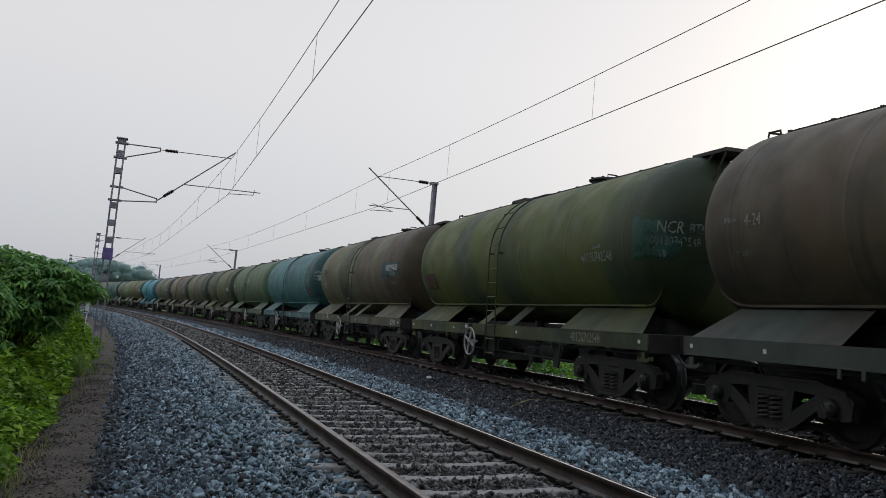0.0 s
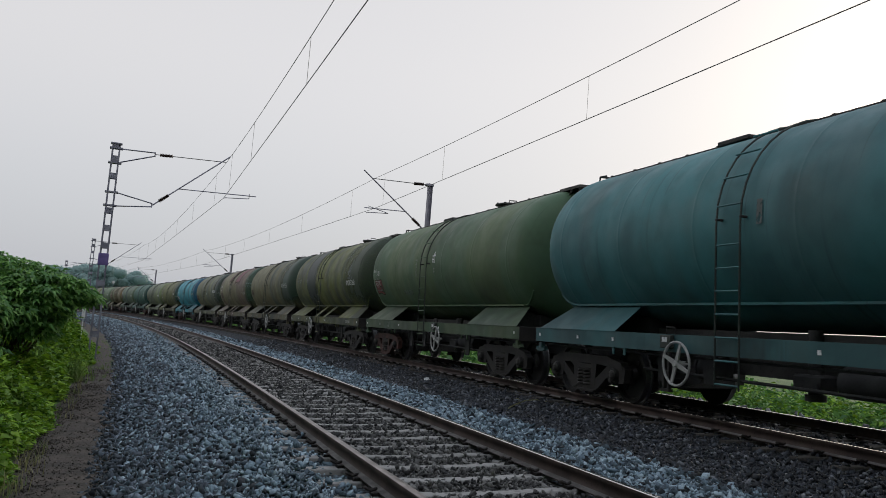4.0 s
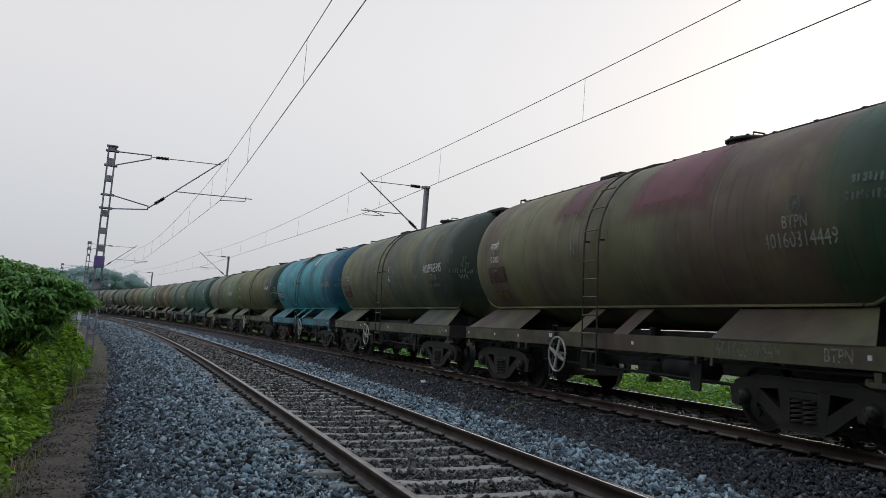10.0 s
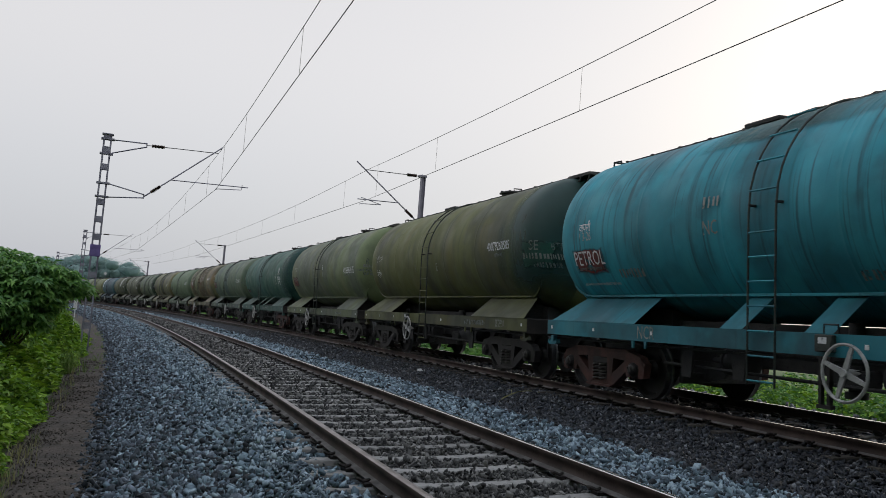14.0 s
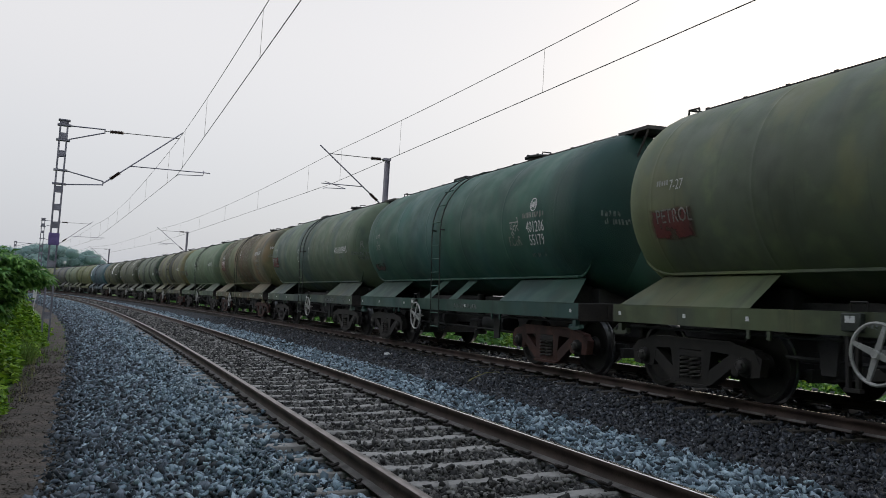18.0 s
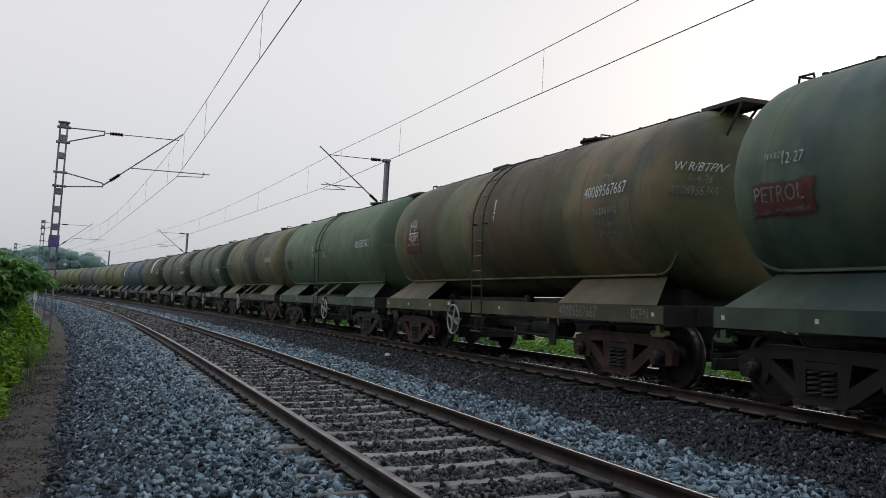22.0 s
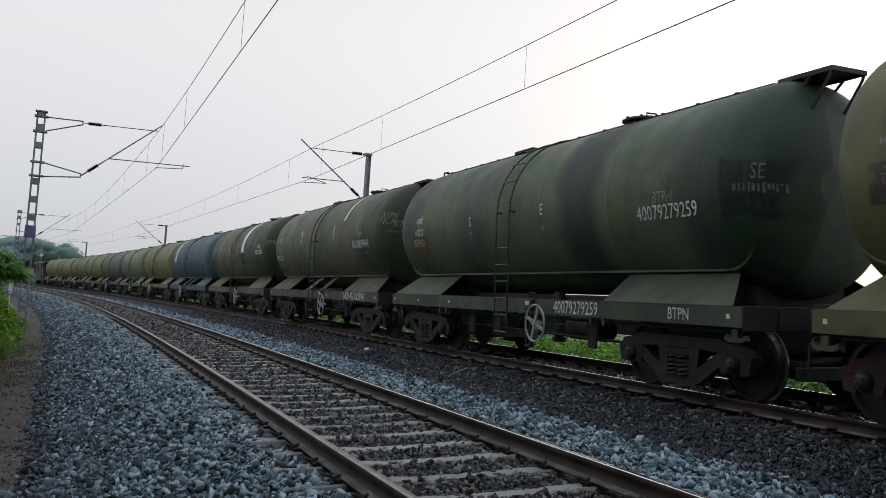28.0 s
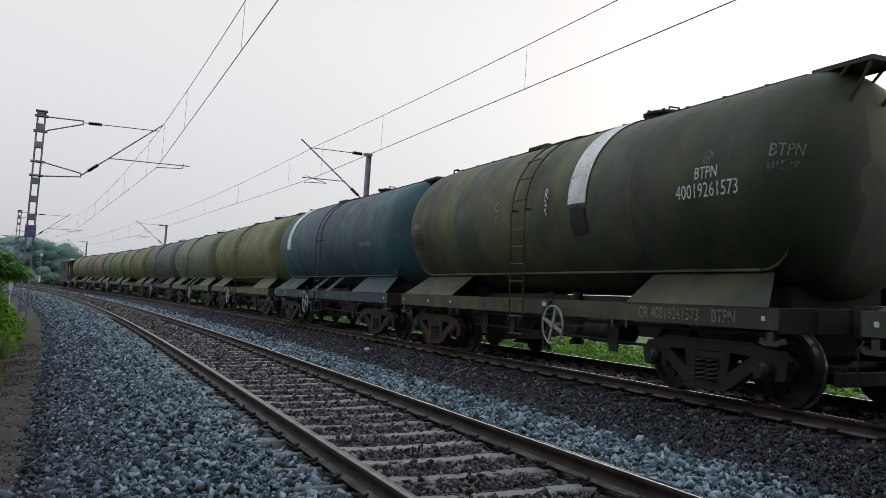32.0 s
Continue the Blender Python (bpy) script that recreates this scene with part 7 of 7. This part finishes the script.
stones("oily_stones", 5.9, 9.0, ((2.5, 13, 260), (13, 24, 140)), 0.026, "oily_stone", "oil-blackened stones of the far track", U_FAR, 0.0, 0.1)
stones("path_stones", -3.3, -2.1, ((6.0, 16, 760), (16, 30, 380)), 0.011, "dirt_stone", "small stones and grit trodden into the path", None, 0.015, 0.2, 0.5)


# ---- odds and ends lying on the ballast ----
def dry_twig():
    t = thing("twig", Matrix.Translation((5.95, 13.08, -0.075)), "dry pale bent twig lying on the blackened ballast", "twig")
    bm = bmesh.new()
    tube(bm, [(0, 0, 0), (0.22, 0.3, 0.05), (0.52, 0.62, 0.09), (0.78, 0.88, 0.12), (1.05, 1.0, 0.13), (1.32, 1.05, 0.1)], 0.012, 5, radii=[0.014, 0.013, 0.012, 0.01, 0.008, 0.005])
    part("stalk", bm, M["straw"], t)
    bm = bmesh.new()
    tube(bm, [(0.52, 0.62, 0.09), (0.62, 0.86, 0.14), (0.64, 1.02, 0.13)], 0.006, 5)
    part("side_shoot", bm, M["straw"], t)


def litter(x, y, z, size, seed):
    """A crumpled scrap: a small sheet with every point pushed about."""
    rnd = random.Random(seed)
    bm = bmesh.new()
    rows = [[bm.verts.new(((i - 2) * 0.25 * size * rnd.uniform(0.8, 1.2), (j - 2) * 0.2 * size * rnd.uniform(0.8, 1.2), size * rnd.uniform(0.05, 0.4))) for i in range(5)] for j in range(5)]
    for a, b in zip(rows, rows[1:]):
        for i in range(4):
            bm.faces.new((a[i], a[i + 1], b[i + 1], b[i]))
    bmesh.ops.solidify(bm, geom=bm.faces[:], thickness=0.004)
    scrap = put("plastic_scrap", mesh_of("plastic_scrap", bm), M["white"], None, pose(x, y, z, 0, 0, rnd.uniform(0, 360)))
    tagged(scrap, "crumpled pale plastic scrap on the blackened ballast", "scrap", "scraps on the ballast")


dry_twig()
for x, y, z, size, seed in ((6.66, 19.3, -0.05, 0.24, 4), (7.65, 20.27, -0.01, 0.12, 9)):
    litter(x, y, z, size, seed)


# ---- what moves: the train, slowing as it passes ----
def run(t):
    """How far the train has come at t seconds."""
    return -9.97 + 8.4303 * t - 0.058465 * t * t + 0.00054313 * t ** 3


PITCH = 12.42
# play in the couplers: how far each wagon hangs back from its even place
SLACK = (0.0, -0.03, 0.11, 0.14, -0.05, -0.03, 0.02, 0.02, 0.14, 0.08, 0.0, -0.05, 0.0, -0.09, -0.02, 0.0, -0.04, 0.02, 0.08, 0.19)


def wagon_pose(k, t):
    l = PITCH * k - 5.745 + SLACK[min(k, len(SLACK) - 1)] - run(t)
    s = l if l < Y0 else Y0 + (l - Y0) * RAD / (RAD + U_FAR)
    return on_track(s, U_FAR, 0.0)


def motions():
    for k, w in WAGONS:
        walk(w, [(t, wagon_pose(k, t)) for t in range(33)])
    turn = [(i / 15, math.degrees((run(i / 15) - run(0)) / 0.46)) for i in range(481)]
    first = WHEELSETS[0]
    for j, y in enumerate((-1.0, 1.0)):
        walk(first[j], [(t, pose(0, y, 0.46, a)) for t, a in turn])
    for pair in WHEELSETS[1:]:
        for j in range(2):       # every wheelset turns alike
            src, ob = first[j].animation_data, pair[j]
            ob.rotation_mode = "QUATERNION"
            data = ob.animation_data_create()
            data.action = src.action
            data.action_slot = src.action_slot


motions()
